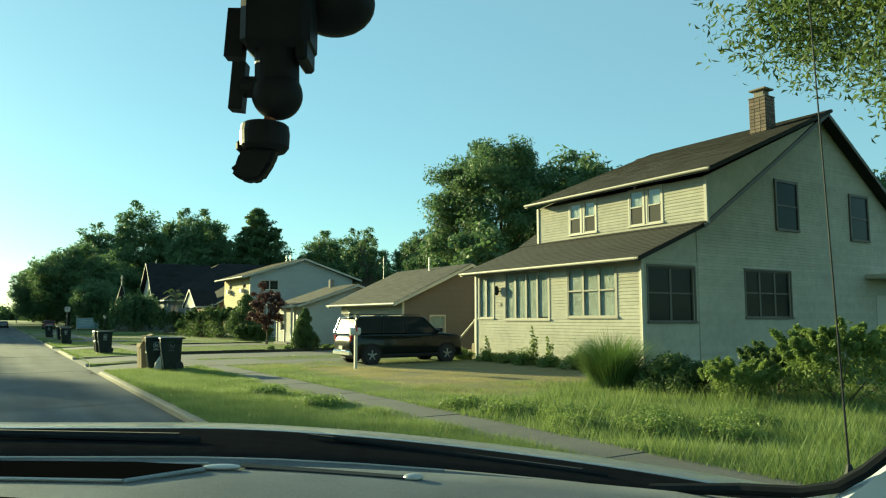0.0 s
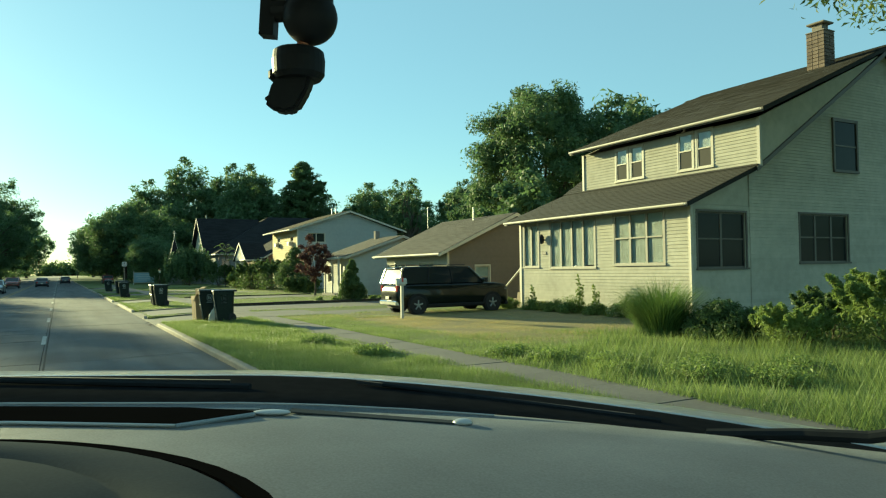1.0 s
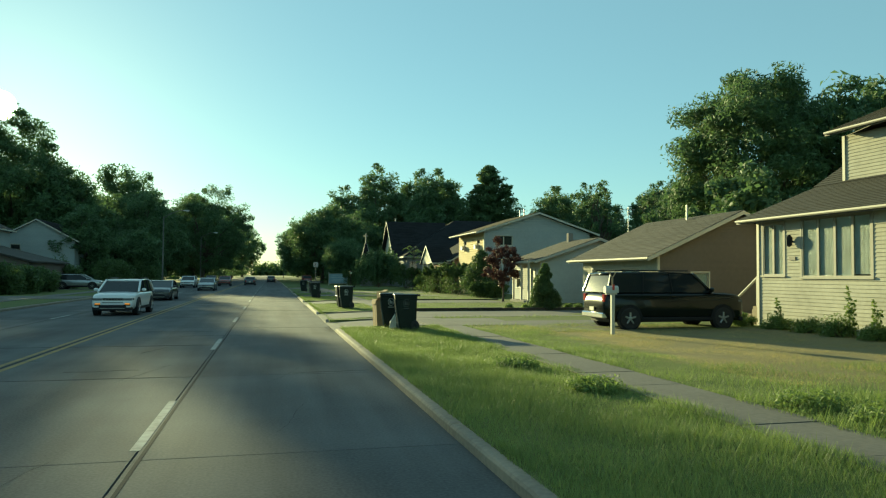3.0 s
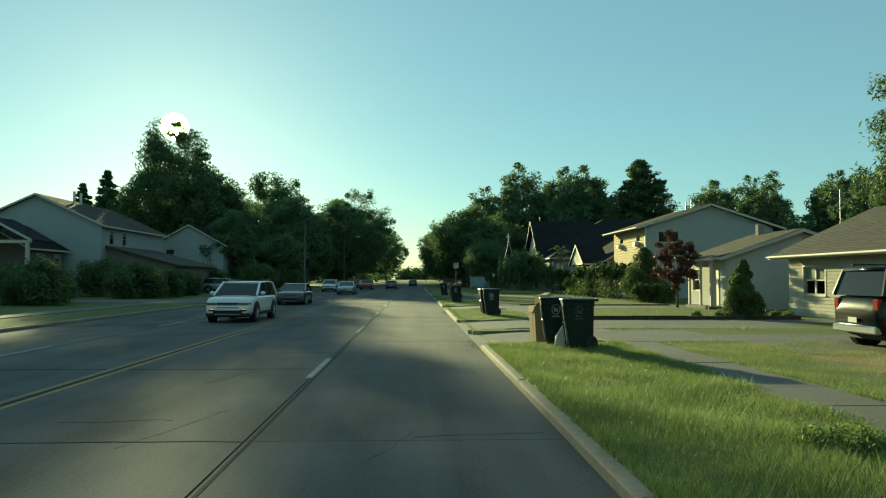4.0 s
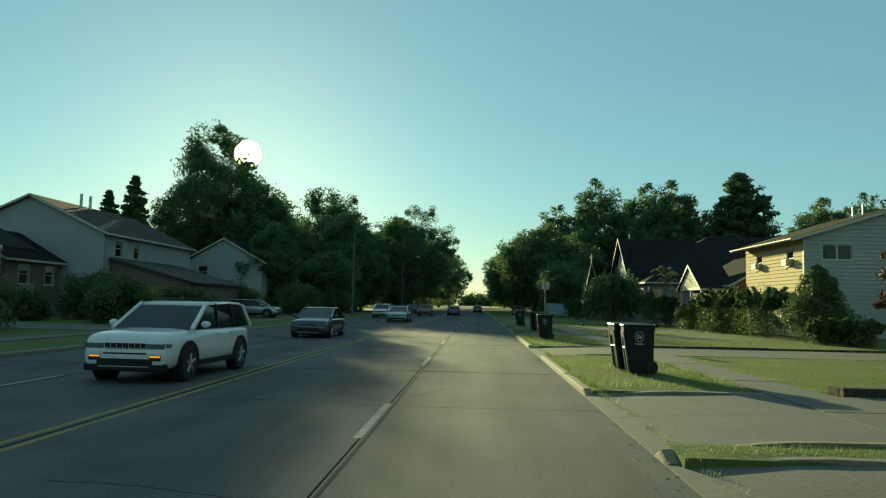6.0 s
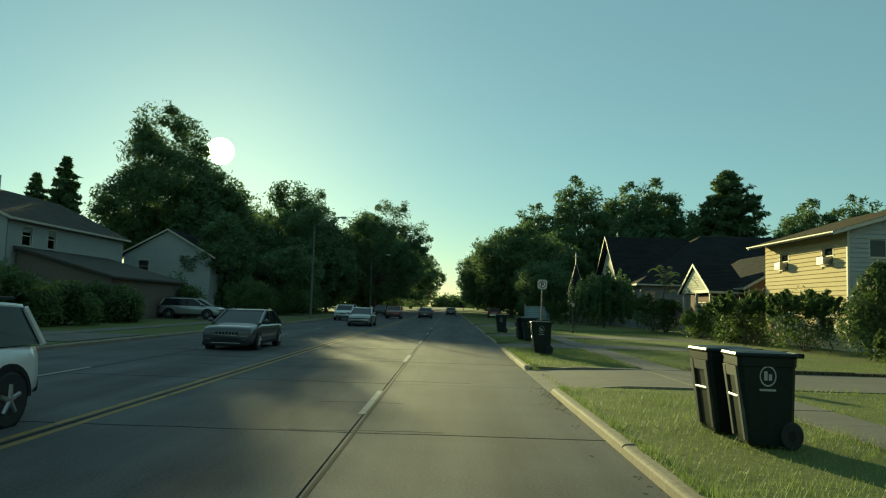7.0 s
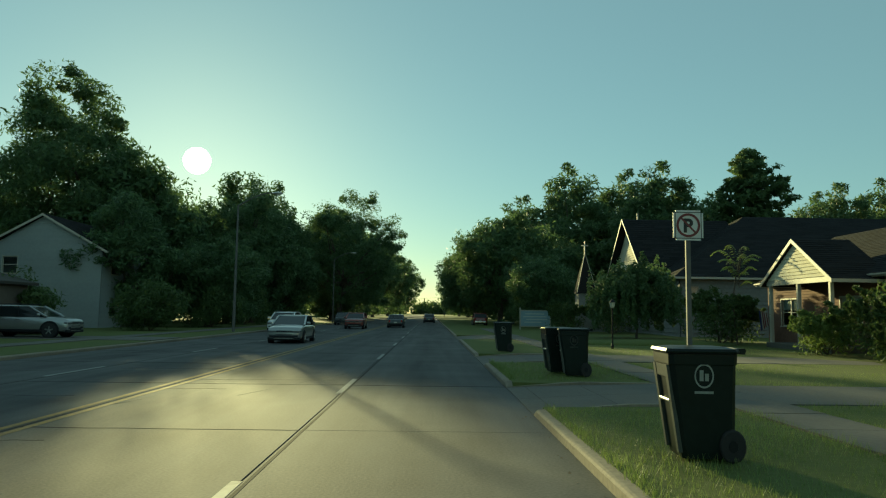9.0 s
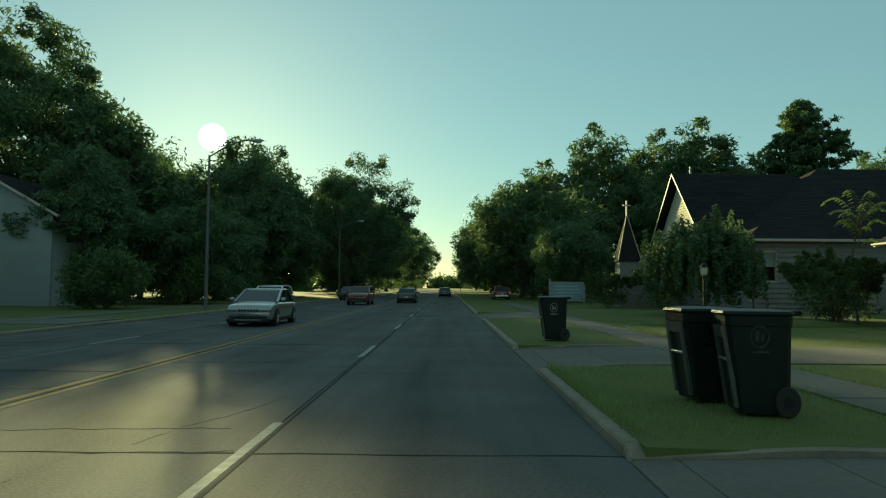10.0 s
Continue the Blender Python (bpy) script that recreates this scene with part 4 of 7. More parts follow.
def church():
    """The church: a steep dark roof with a white gable to the road, and a small spired entrance."""
    h = thing("church", (26, 111, GZ), "grey church with a steep dark roof and white gable", "church")
    fx, bx, y0, y1, e, ry, rz = 19.3, 44.0, 101.0, 122.5, 4.7, 112.0, 10.6
    stone = mat("grey_church_wall", (0.21, 0.21, 0.20), 0.9, var=0.2, grain=6, bump=0.2)
    near = [(0.4, 1.35, 2.0, 3.75), (9.0, 10.3, 2.2, 4.0), (15.0, 16.3, 2.2, 4.0)]
    wall(h, (fx, y0), (bx, y0), GZ, e, near, stone, course=0.3)
    for w in near:
        window(h, (fx, y0), (bx, y0), w, 1, True, curtain=0.5)
    wall(h, (bx, y1), (fx, y1), GZ, e, [], stone, course=0.3)
    wall(h, (bx, y0), (bx, y1), GZ, e, [], stone, peak=(ry - y0, rz - 0.2), course=0.3)
    wall(h, (fx, y1), (fx, y0), GZ, e, [], stone, course=0.3)
    # hipped main roof
    hx = 29.0
    roof(h, (fx - 0.6, y0 - 0.6, e - 0.2), (bx, y0 - 0.6, e - 0.2), (bx, ry, rz), (hx, ry, rz), SHINGLE_D, seed=40, expo=0.3)
    roof(h, (bx, y1 + 0.6, e - 0.2), (fx - 0.6, y1 + 0.6, e - 0.2), (hx, ry, rz), (bx, ry, rz), SHINGLE_D, seed=41, expo=0.3)
    roof(h, (fx - 0.6, y1 + 0.6, e - 0.2), (fx - 0.6, y0 - 0.6, e - 0.2), (hx, ry - 0.01, rz), (hx, ry + 0.01, rz), SHINGLE_D, seed=42, expo=0.3)
    # steep front gable under a deep overhang
    gx, wx, ya, yb, gz = 18.1, 18.75, 105.9, 118.1, 10.2
    wall(h, (wx, yb), (wx, ya), e, e + 0.002, [], SIDING_P, peak=(yb - ry, gz - 0.25), course=0.2, name="gable_wall")
    roof(h, (gx, ya - 0.3, e - 0.25), (27.5, ya - 0.3, e - 0.25), (27.5, ry, gz), (gx, ry, gz), SHINGLE_D, seed=43, expo=0.3)
    roof(h, (27.5, yb + 0.3, e - 0.25), (gx, yb + 0.3, e - 0.25), (gx, ry, gz), (27.5, ry, gz), SHINGLE_D, seed=44, expo=0.3)
    rake(h, (gx, ya - 0.3, e - 0.25), (gx, ry, gz), (-1, 0, 0), deep=0.13)
    rake(h, (gx, yb + 0.3, e - 0.25), (gx, ry, gz), (-1, 0, 0), deep=0.13)
    # entrance spire with a cross
    sx, sy = 15.2, 114.0
    part("entrance", one_box(sx - 0.75, wx, sy - 0.75, sy + 0.75, GZ, 3.7), stone, h, world=True)
    bm = bmesh.new()
    bmesh.ops.create_cone(bm, cap_ends=True, segments=4, radius1=1.25, radius2=0.03, depth=3.7, matrix=Matrix.Translation((sx, sy, 5.45)) @ Matrix.Rotation(radians(45), 4, "Z"))
    part("spire", bm, SHINGLE_D, h, world=True)
    for dx in (-0.89, 0.89):
        part("spire_trim", rod(bmesh.new(), (sx + dx, sy - 0.89, 3.65), (sx, sy, 7.3), 0.03, seg=6), TRIM, h, world=True)
    c = one_box(sx - 0.05, sx + 0.05, sy - 0.05, sy + 0.05, 7.2, 8.4)
    box(c, sx - 0.28, sx + 0.28, sy - 0.045, sy + 0.045, 7.95, 8.05)
    part("cross", c, TRIM, h, world=True)
    part("vent_pipe", rod(bmesh.new(), (19.6, 112.3, 9.8), (19.6, 112.3, 10.8), 0.07), TRIM, h, world=True)
    return h


church()


def left_house(label, x0, x1, y0, y1, eave, ridge, siding, shingle, seed):
    """A house across the road whose gable faces the near side."""
    rx = (x0 + x1) / 2
    h = thing("house", (rx, (y0 + y1) / 2, GZ), label, "house")
    holes = [(1.6, 2.7, eave - 1.7, eave - 0.4), (4.6, 5.6, eave - 1.7, eave - 0.4), (1.6, 3.2, 1.0, 2.4)]
    wall(h, (x1, y0), (x1, y1), GZ, eave, holes, siding, course=0.18)
    for w in holes:
        window(h, (x1, y0), (x1, y1), w, 1, True, curtain=0.3)
    wall(h, (x0, y0), (x1, y0), GZ, eave, [(1.5, 2.6, eave - 1.8, eave - 0.5)], siding, peak=(rx - x0, ridge - 0.15), course=0.18, name="gable_wall")
    window(h, (x0, y0), (x1, y0), (1.5, 2.6, eave - 1.8, eave - 0.5), 1, True)
    wall(h, (x1, y1), (x0, y1), GZ, eave, [], siding, peak=(x1 - rx, ridge - 0.15), course=0.18, name="gable_wall")
    wall(h, (x0, y1), (x0, y0), GZ, eave, [], siding, course=0.18)
    roof(h, (x1 + 0.5, y1 + 0.4, eave), (x1 + 0.5, y0 - 0.4, eave), (rx, y0 - 0.4, ridge), (rx, y1 + 0.4, ridge), shingle, seed=seed, expo=0.3)
    roof(h, (x0 - 0.5, y0 - 0.4, eave), (x0 - 0.5, y1 + 0.4, eave), (rx, y1 + 0.4, ridge), (rx, y0 - 0.4, ridge), shingle, seed=seed + 1, expo=0.3)
    rake(h, (x1 + 0.5, y0 - 0.4, eave), (rx, y0 - 0.4, ridge), (0, -1, 0))
    rake(h, (x0 - 0.5, y0 - 0.4, eave), (rx, y0 - 0.4, ridge), (0, -1, 0))
    return h


lh = left_house("grey two-storey house across the road", -40.0, -28.0, 77.0, 93.0, 6.6, 9.6, SIDING_G, SHINGLE_G, 50)
for dy in (2.0, 3.4):
    part("vent_pipe", rod(bmesh.new(), (-33.0, 80.0 + dy, 9.2), (-33.0, 80.0 + dy, 10.4), 0.12), METAL, lh, world=True)
part("low_wing", prism(bmesh.new(), [(-27.9, 78, GZ), (-21.5, 78, GZ), (-21.5, 78, 2.9), (-27.9, 78, 4.6)], (0, 12, 0)), SIDING_B, lh, world=True)
part("wing_roof", prism(bmesh.new(), [(-27.9, 77.6, 4.62), (-21.1, 77.6, 2.85), (-21.1, 77.6, 3.0), (-27.9, 77.6, 4.8)], (0, 12.8, 0)), SHINGLE_G, lh, world=True)
left_house("dim two-storey house behind street trees", -33.0, -24.0, 104.0, 114.0, 6.0, 8.8, SIDING_G, SHINGLE_D, 54)
gp = left_house("dim brown house with a gabled porch", -38.2, -31.2, 70.2, 76.4, 4.2, 6.5, SIDING_B, SHINGLE_D, 62)
pr = part("porch_roof", prism(bmesh.new(), [(-35.6, 66.6, 4.75), (-32.2, 66.6, 6.55), (-28.8, 66.6, 4.75), (-28.8, 66.6, 4.58), (-32.2, 66.6, 6.36), (-35.6, 66.6, 4.58)], (0, 3.5, 0)), SHINGLE_D, gp, world=True)
for xa in (-35.6, -28.8):
    part("bargeboard", prism(bmesh.new(), [(xa, 66.52, 4.74), (-32.2, 66.52, 6.54), (-32.2, 66.52, 6.34), (xa, 66.52, 4.55)], (0, 0.06, 0)), TRIM, pr, world=True)
for xa in (-35.3, -29.4):
    part("porch_post", one_box(xa, xa + 0.26, 66.7, 66.96, GZ, 4.6, bevel=0.02), TRIM, gp, world=True)
part("porch_beam", one_box(-35.4, -29.0, 66.7, 66.95, 4.45, 4.7, bevel=0.01), TRIM, gp, world=True)
part("porch_floor", one_box(-35.6, -28.9, 66.5, 70.1, GZ - 0.05, 0.75, bevel=0.02), WALKWAY, gp, world=True)
left_house("low house with a shaded front porch", -37.0, -25.0, 40.0, 52.0, 3.0, 5.4, SIDING_B, SHINGLE_D, 58)


# ---- plants ----
def leaf_cloud(rng, centres, radii, count, size, flat=0.6, long=1.5):
    """Corners of many small leaves gathered round centres."""
    k = len(centres)
    which = rng.integers(0, k, count)
    d = rng.normal(size=(count, 3))
    d /= np.linalg.norm(d, axis=1, keepdims=True) + 1e-9
    r = radii[which] * (0.35 + 0.75 * rng.random(count) ** 0.6)
    p = centres[which] + d * r[:, None] * np.array([1.0, 1.0, flat])
    nrm = d * 0.7 + rng.normal(size=(count, 3)) * 0.7 + np.array([0, 0, 0.4])
    nrm /= np.linalg.norm(nrm, axis=1, keepdims=True) + 1e-9
    t = np.cross(nrm, rng.normal(size=(count, 3)))
    t /= np.linalg.norm(t, axis=1, keepdims=True) + 1e-9
    b = np.cross(nrm, t)
    s = size * (0.55 + 0.9 * rng.random(count))[:, None]
    w = s * (0.45 + 0.25 * rng.random(count))[:, None]
    t = t * s * long / 1.5
    b = b * w
    return np.stack([p - t, p + b - t * 0.1, p + t, p - b - t * 0.1], axis=1).reshape(-1, 3)


def limb(bm, p, q, r0, r1, rng, bend=0.12, seg=7, steps=4):
    """A bent, tapered limb from p to q."""
    p, q = np.array(p, float), np.array(q, float)
    side = rng.normal(size=3) * np.linalg.norm(q - p) * bend
    prev = None
    for i in range(steps + 1):
        f = i / steps
        c = p + (q - p) * f + side * math.sin(math.pi * f)
        if prev is not None:
            f0 = (i - 1) / steps
            rod(bm, prev, c, r0 + (r1 - r0) * f0, r0 + (r1 - r0) * f, seg=seg, caps=False)
        prev = c


def broadleaf(name, seed, h, r, bare, clumps, leaves, size, material, label, at=None, lean=0.0, squat=1.0, gaps=0.0, taper=0.0, clump=1.0, fine=False):
    """A broad-leaved tree: a tapered trunk with limbs, and a crown of many leaves in uneven clumps."""
    rng = np.random.default_rng(seed)
    cz, half = (bare + h) / 2, (h - bare) / 2
    cs, rs = [], []
    while len(cs) < clumps:
        d = rng.normal(size=3)
        d /= np.linalg.norm(d)
        f = 0.35 + 0.65 * rng.random() ** 0.5
        lump = 1.0 + 0.22 * math.sin(3.1 * d[0] + seed) * math.cos(2.3 * d[1] + 0.7 * seed) + 0.12 * math.sin(6 * d[2] + seed * 1.7)
        slim = 1.0 - taper * max(0.0, d[2])
        c = np.array([d[0] * r * f * lump * slim * (0.86 if d[2] > 0.5 else 1.0), d[1] * r * f * lump * slim, cz + d[2] * half * f * lump * squat])
        if gaps and math.sin(c[0] * 1.1 + seed) * math.sin(c[1] * 0.9) * math.sin(c[2] * 0.8) > 1.0 - gaps:
            continue
        c[0] += lean * (c[2] - bare)
        cs.append(c)
        rs.append(r * clump * (0.12 + 0.17 * rng.random()))
    cs, rs = np.array(cs), np.array(rs)
    e = thing(name, at or (0, 0, GZ), label, "tree")
    bm = bmesh.new()
    tr = 0.022 * h + 0.05 if h > 7 else 0.011 * h + 0.02
    spread = np.array([lean * half * 0.5, 0, bare + half * 0.5])
    limb(bm, (0, 0, -0.2), spread, tr, tr * 0.55, rng, 0.03, 10, 6)
    rod(bm, (0, 0, -0.25), (0, 0, 0.35), tr * 1.7, tr, seg=10, caps=False)
    order = np.argsort(rng.random(clumps))[:min(22, clumps)]
    for i in order:
        f = 0.45 + 0.55 * rng.random()
        limb(bm, spread * np.array([f, f, f]) * 0.96, cs[i], tr * 0.42, tr * 0.06, rng, 0.10, 6, 4)
    part("trunk", bm, BARK, e)
    loose = cs * 0.97 + np.array([0, 0, cz * 0.03]) + rng.normal(size=cs.shape) * r * 0.07
    v = np.concatenate([leaf_cloud(rng, cs, rs, int(leaves * 0.72), size, 0.75), leaf_cloud(rng, loose, rs * 1.12, int(leaves * 0.28), size, 0.9)])
    if fine:
        v = v.reshape(-1, 4, 3)[:, :3].reshape(-1, 3)
    put("crown", np_mesh("crown", v, 3 if fine else 4), material, e)
    return e


def conifer(name, seed, h, r, bare, material, label, at=None, tiers=26, size=0.5, ragged=0.3, taper=0.75):
    """A needle tree: whorls of drooping branches with flat sprays."""
    rng = np.random.default_rng(seed)
    e = thing(name, at or (0, 0, GZ), label, "tree")
    bm = bmesh.new()
    rod(bm, (0, 0, -0.2), (0, 0, h * 0.97), 0.018 * h + 0.05, 0.03, seg=9)
    cs, rs = [], []
    for i in range(tiers):
        f = i / (tiers - 1)
        z = bare + (h - bare) * f
        reach = r * (1 - f) ** taper + 0.15
        n = int(5 + 4 * (1 - f))
        for k in range(n):
            a = 2 * math.pi * (k + rng.random()) / n
            ln = reach * (1 - ragged * rng.random())
            tip = np.array([math.cos(a) * ln, math.sin(a) * ln, z - 0.22 * ln + 0.25 * rng.normal() * (0.3 + 0.7 * (1 - f))])
            limb(bm, (0, 0, z), tip, 0.05 + 0.03 * (1 - f), 0.012, rng, 0.03, 5, 2)
            for s in np.linspace(0.3, 1.0, 4):
                cs.append(np.array([0, 0, z]) * (1 - s) + tip * s)
                rs.append((0.10 * reach + 0.07) * (0.6 + 0.7 * rng.random()))
    part("trunk", bm, BARK, e)
    cs, rs = np.array(cs), np.array(rs)
    put("crown", np_mesh("crown", leaf_cloud(rng, cs, rs, len(cs) * 20, size, 0.6, 2.0), 4), material, e)
    return e


def white_pine(name, seed, h, r, bare, label, at):
    """An old pine: a straight trunk, boughs in uneven whorls that rise a little, and tufts of needles along them to a rounded top."""
    rng = np.random.default_rng(seed)
    e = thing(name, at, label, "tree")
    bm = bmesh.new()
    rod(bm, (0, 0, -0.2), (0, 0, h * 0.96), 0.02 * h, 0.05, seg=10, caps=False)
    cs, rs = [], []
    for k in range(120):
        f = (k + rng.random()) / 120
        z = bare + (h - bare) * f
        side = 2.4 * k + rng.normal() * 0.5
        bulge = 1.0 + 0.22 * math.sin(9.5 * f + 1.3 * math.cos(side)) + 0.16 * math.sin(2 * side + 5 * f)
        reach = r * (1 - f) ** 0.62 * (0.72 + 0.28 * min(1.0, f * 4)) * bulge * (0.62 + 0.5 * rng.random())
        tip = np.array([math.cos(side) * reach, math.sin(side) * reach, min(z + 0.10 * reach + 0.35 * rng.normal(), h)])
        root = np.array([0, 0, max(0.5, z - 0.10 * reach)])
        limb(bm, root, tip, 0.10 * (1.2 - f), 0.02, rng, 0.05, 5, 3)
        n = 6 + int(reach * 1.6)
        for j in range(n):
            g = 0.22 + 0.84 * (j + rng.random()) / n
            cs.append(root + (tip - root) * g + rng.normal(size=3) * np.array([0.5, 0.5, 0.22]))
            rs.append(0.35 + 0.45 * rng.random())
    for j in range(14):
        cs.append(np.array([rng.normal() * 0.45, rng.normal() * 0.45, h - 0.2 - 1.8 * rng.random()]))
        rs.append(0.45)
    part("trunk", bm, BARK, e)
    put("crown", np_mesh("crown", leaf_cloud(rng, np.array(cs), np.array(rs), 48000, 0.22, 0.6, 2.4), 4), NEEDLE, e)
    return e


def shrub(name, seed, at, r, h, leaves, size, material, label, shape="round", group=""):
    """A bush: short stems and leaves in clumps; round, cone or loose."""
    rng = np.random.default_rng(seed)
    cs, rs = [], []
    for i in range(48):
        f = (i + 0.5) / 48
        a = rng.random() * 6.283
        if shape == "cone":
            rad = r * (1 - f) ** 0.8 * (0.6 + 0.35 * rng.random())
            cs.append((math.cos(a) * rad, math.sin(a) * rad, h * (0.05 + 0.9 * f)))
            rs.append(0.16 * r + 0.28 * r * (1 - f))
        else:
            rad = r * math.sqrt(rng.random()) * 0.8
            top = h * (1 - 0.45 * (rad / r) ** 2) * (0.75 + 0.3 * rng.random())
            cs.append((math.cos(a) * rad, math.sin(a) * rad, top * (0.15 + 0.72 * rng.random())))
            rs.append(r * (0.22 + 0.14 * rng.random()))
    if shape == "loose":
        for i in range(64):
            a, lean = rng.random() * 6.283, 0.25 + 0.6 * rng.random()
            rad = r * (0.25 + 0.7 * math.sqrt(rng.random()))
            foot = np.array([math.cos(a) * rad, math.sin(a) * rad, h * (0.45 + 0.4 * (1 - rad / r))])
            way = np.array([math.cos(a) * lean, math.sin(a) * lean, 0.8 + 0.3 * rng.random()]) * r * (0.16 + 0.36 * rng.random())
            for f in np.linspace(0.2, 1.0, 5):
                cs.append(tuple(foot + way * f + np.array([0, 0, -0.12 * r * f * f])))
                rs.append(0.06 * r * (1.5 - f) + 0.025)
    e = thing(name, at, label, "bush", group)
    bm = bmesh.new()
    for i in range(9):
        limb(bm, (rng.normal() * 0.06, rng.normal() * 0.06, -0.05), cs[i * 3], 0.025, 0.008, rng, 0.1, 5, 3)
    part("woody_base", bm, BARK, e)
    v = leaf_cloud(rng, np.array(cs), np.array(rs), leaves, size, 0.85)
    v[:, 2] = np.maximum(v[:, 2], -0.02)
    v = v.reshape(-1, 4, 3)[:, :3].reshape(-1, 3)
    put("foliage", np_mesh("foliage", v, 3), material, e)
    return e


def tussock(seed, at, r, h, blades, label):
    """A clump of tall arching grass."""
    rng = np.random.default_rng(seed)
    e = thing("tall_grass_clump", at, label, "grass")
    quads = []
    a = rng.random(blades) * 6.283
    lean = (0.15 + 0.85 * rng.random(blades) ** 0.8) * r
    hh = h * (0.65 + 0.4 * rng.random(blades))
    foot = 0.5 * r * np.sqrt(rng.random(blades))
    base = np.stack([np.cos(a) * foot, np.sin(a) * foot, np.zeros(blades)], 1)
    hh = hh * (1.0 - 0.25 * (foot / (0.5 * r)) ** 2)
    side = np.stack([-np.sin(a), np.cos(a), np.zeros(blades)], 1) * 0.011
    prev = base
    for i in range(1, 6):
        f = i / 5
        p = base + np.stack([np.cos(a) * lean * f ** 1.9, np.sin(a) * lean * f ** 1.9, hh * (f - 0.16 * f ** 4 * (lean / r))], 1)
        w0, w1 = side * (1.05 - (i - 1) / 5), side * (1.05 - f)
        quads.append(np.stack([prev - w0, prev + w0, p + w1, p - w1], 1))
        prev = p
    put("tuft", np_mesh("tuft", np.concatenate(quads).reshape(-1, 3), 4), REED, e)
    return e


def blades(name, areas, material, label, seed):
    """Blades of grass strewn over areas (x0, x1, y0, y1, per square metre, height)."""
    rng = np.random.default_rng(seed)
    out = []
    for x0, x1, y0, y1, dens, hgt in areas:
        n = int((x1 - x0) * (y1 - y0) * dens * (1.55 if y0 < 26 else 0.95))
        p = np.stack([x0 + (x1 - x0) * rng.random(n), y0 + (y1 - y0) * rng.random(n), np.full(n, GZ - 0.01)], 1)
        tuft = 0.55 + 0.9 * (0.5 + 0.5 * np.sin(p[:, 0] * 2.1 + 1.3 * np.sin(p[:, 1] * 1.7)) * np.sin(p[:, 1] * 1.3 + p[:, 0] * 0.6))
        hh = hgt * tuft * (0.5 + 0.8 * rng.random(n))
        a = rng.random(n) * 6.283
        tip = p + np.stack([np.cos(a) * hh * 0.55, np.sin(a) * hh * 0.55, hh], 1)
        s = np.stack([-np.sin(a), np.cos(a), np.zeros(n)], 1) * (0.0024 + 0.012 * hh)[:, None]
        out.append(np.stack([p - s, p + s, tip], 1))
    ob = put(name, np_mesh(name, np.concatenate(out).reshape(-1, 3), 3), material)
    return tagged(ob, label, "grass", kind="stuff")


blades("verge_grass", [(3.05, 6.3, 4, 27.6, 1500, 0.085), (3.05, 6.3, 4, 27.6, 60, 0.15), (3.3, 6.0, 32.2, 32.7, 700, 0.06), (3.05, 6.05, 38.2, 47.0, 450, 0.07), (3.05, 6.05, 52.6, 61.4, 450, 0.08), (3.05, 6.05, 66.1, 71.9, 250, 0.08)], GRASS, "long unmown green grass between kerb and footpath", 1)
blades("lawn_grass", [(7.1, 11.5, 2, 13.0, 560, 0.15), (11.5, 17.5, 3, 15.0, 280, 0.18), (7.1, 14.0, 2, 13.0, 60, 0.3), (7.3, 17.0, 24.6, 27.8, 420, 0.075), (7.3, 9.3, 13.0, 26.0, 620, 0.075), (9.3, 13.0, 12.5, 16.5, 330, 0.10), (9.0, 17.0, 16.5, 25.0, 70, 0.06), (7.3, 17.0, 38.0, 47.3, 420, 0.06), (7.3, 17.0, 52.3, 61.7, 420, 0.06), (7.3, 16.5, 65.7, 72.2, 220, 0.07), (7.3, 17.0, 76.7, 91.0, 160, 0.08)], GRASS, "rough green lawn grass", 2)
blades("dry_lawn_grass", [(8.9, 12.5, 14.0, 25.2, 760, 0.05), (12.5, 17.3, 15.5, 25.2, 480, 0.055), (7.5, 17.0, 24.9, 27.8, 330, 0.06)], DRYGRASS, "short dry yellowish lawn grass", 3)

edges = []
for y in (27.9, 32.0, 32.65, 37.75, 47.45, 52.15, 61.9, 65.55):
    edges += [(7.3, 17.0, y - 0.12, y + 0.12, 420, 0.13)]
for x in (6.06, 7.27):
    edges += [(x - 0.09, x + 0.13, y0, y1, 520, 0.10) for y0, y1 in ((2, 27.8), (38, 47), (52.5, 61.5), (66, 72))]
edges += [(2.97, 3.12, y0, y1, 800, 0.13) for y0, y1 in ((4, 27.6), (38.2, 47), (52.6, 61.4), (66.1, 71.9))]
blades("edging_grass", edges, GRASS, "ragged overgrown grass along path and drive edges", 4)
rc = np.random.default_rng(8)
weeds = []
for y in list(rc.uniform(29, 60, 70)):
    weeds.append((2.95, 3.12, y, y + 0.25, 300, 0.08))
for y, x in zip(rc.uniform(28, 60, 60), rc.uniform(6.0, 7.3, 60)):
    weeds.append((x, x + 0.3, y - 0.03, y + 0.03, 500, 0.05))
for k in range(24):
    weeds.append((3.4 + 0.11 * k, 3.5 + 0.11 * k, 30.05 + 0.05 * math.sin(k), 30.13 + 0.05 * math.sin(k), 420, 0.04))
blades("joint_weeds", weeds, GRASS, "small weeds growing in concrete joints", 6)

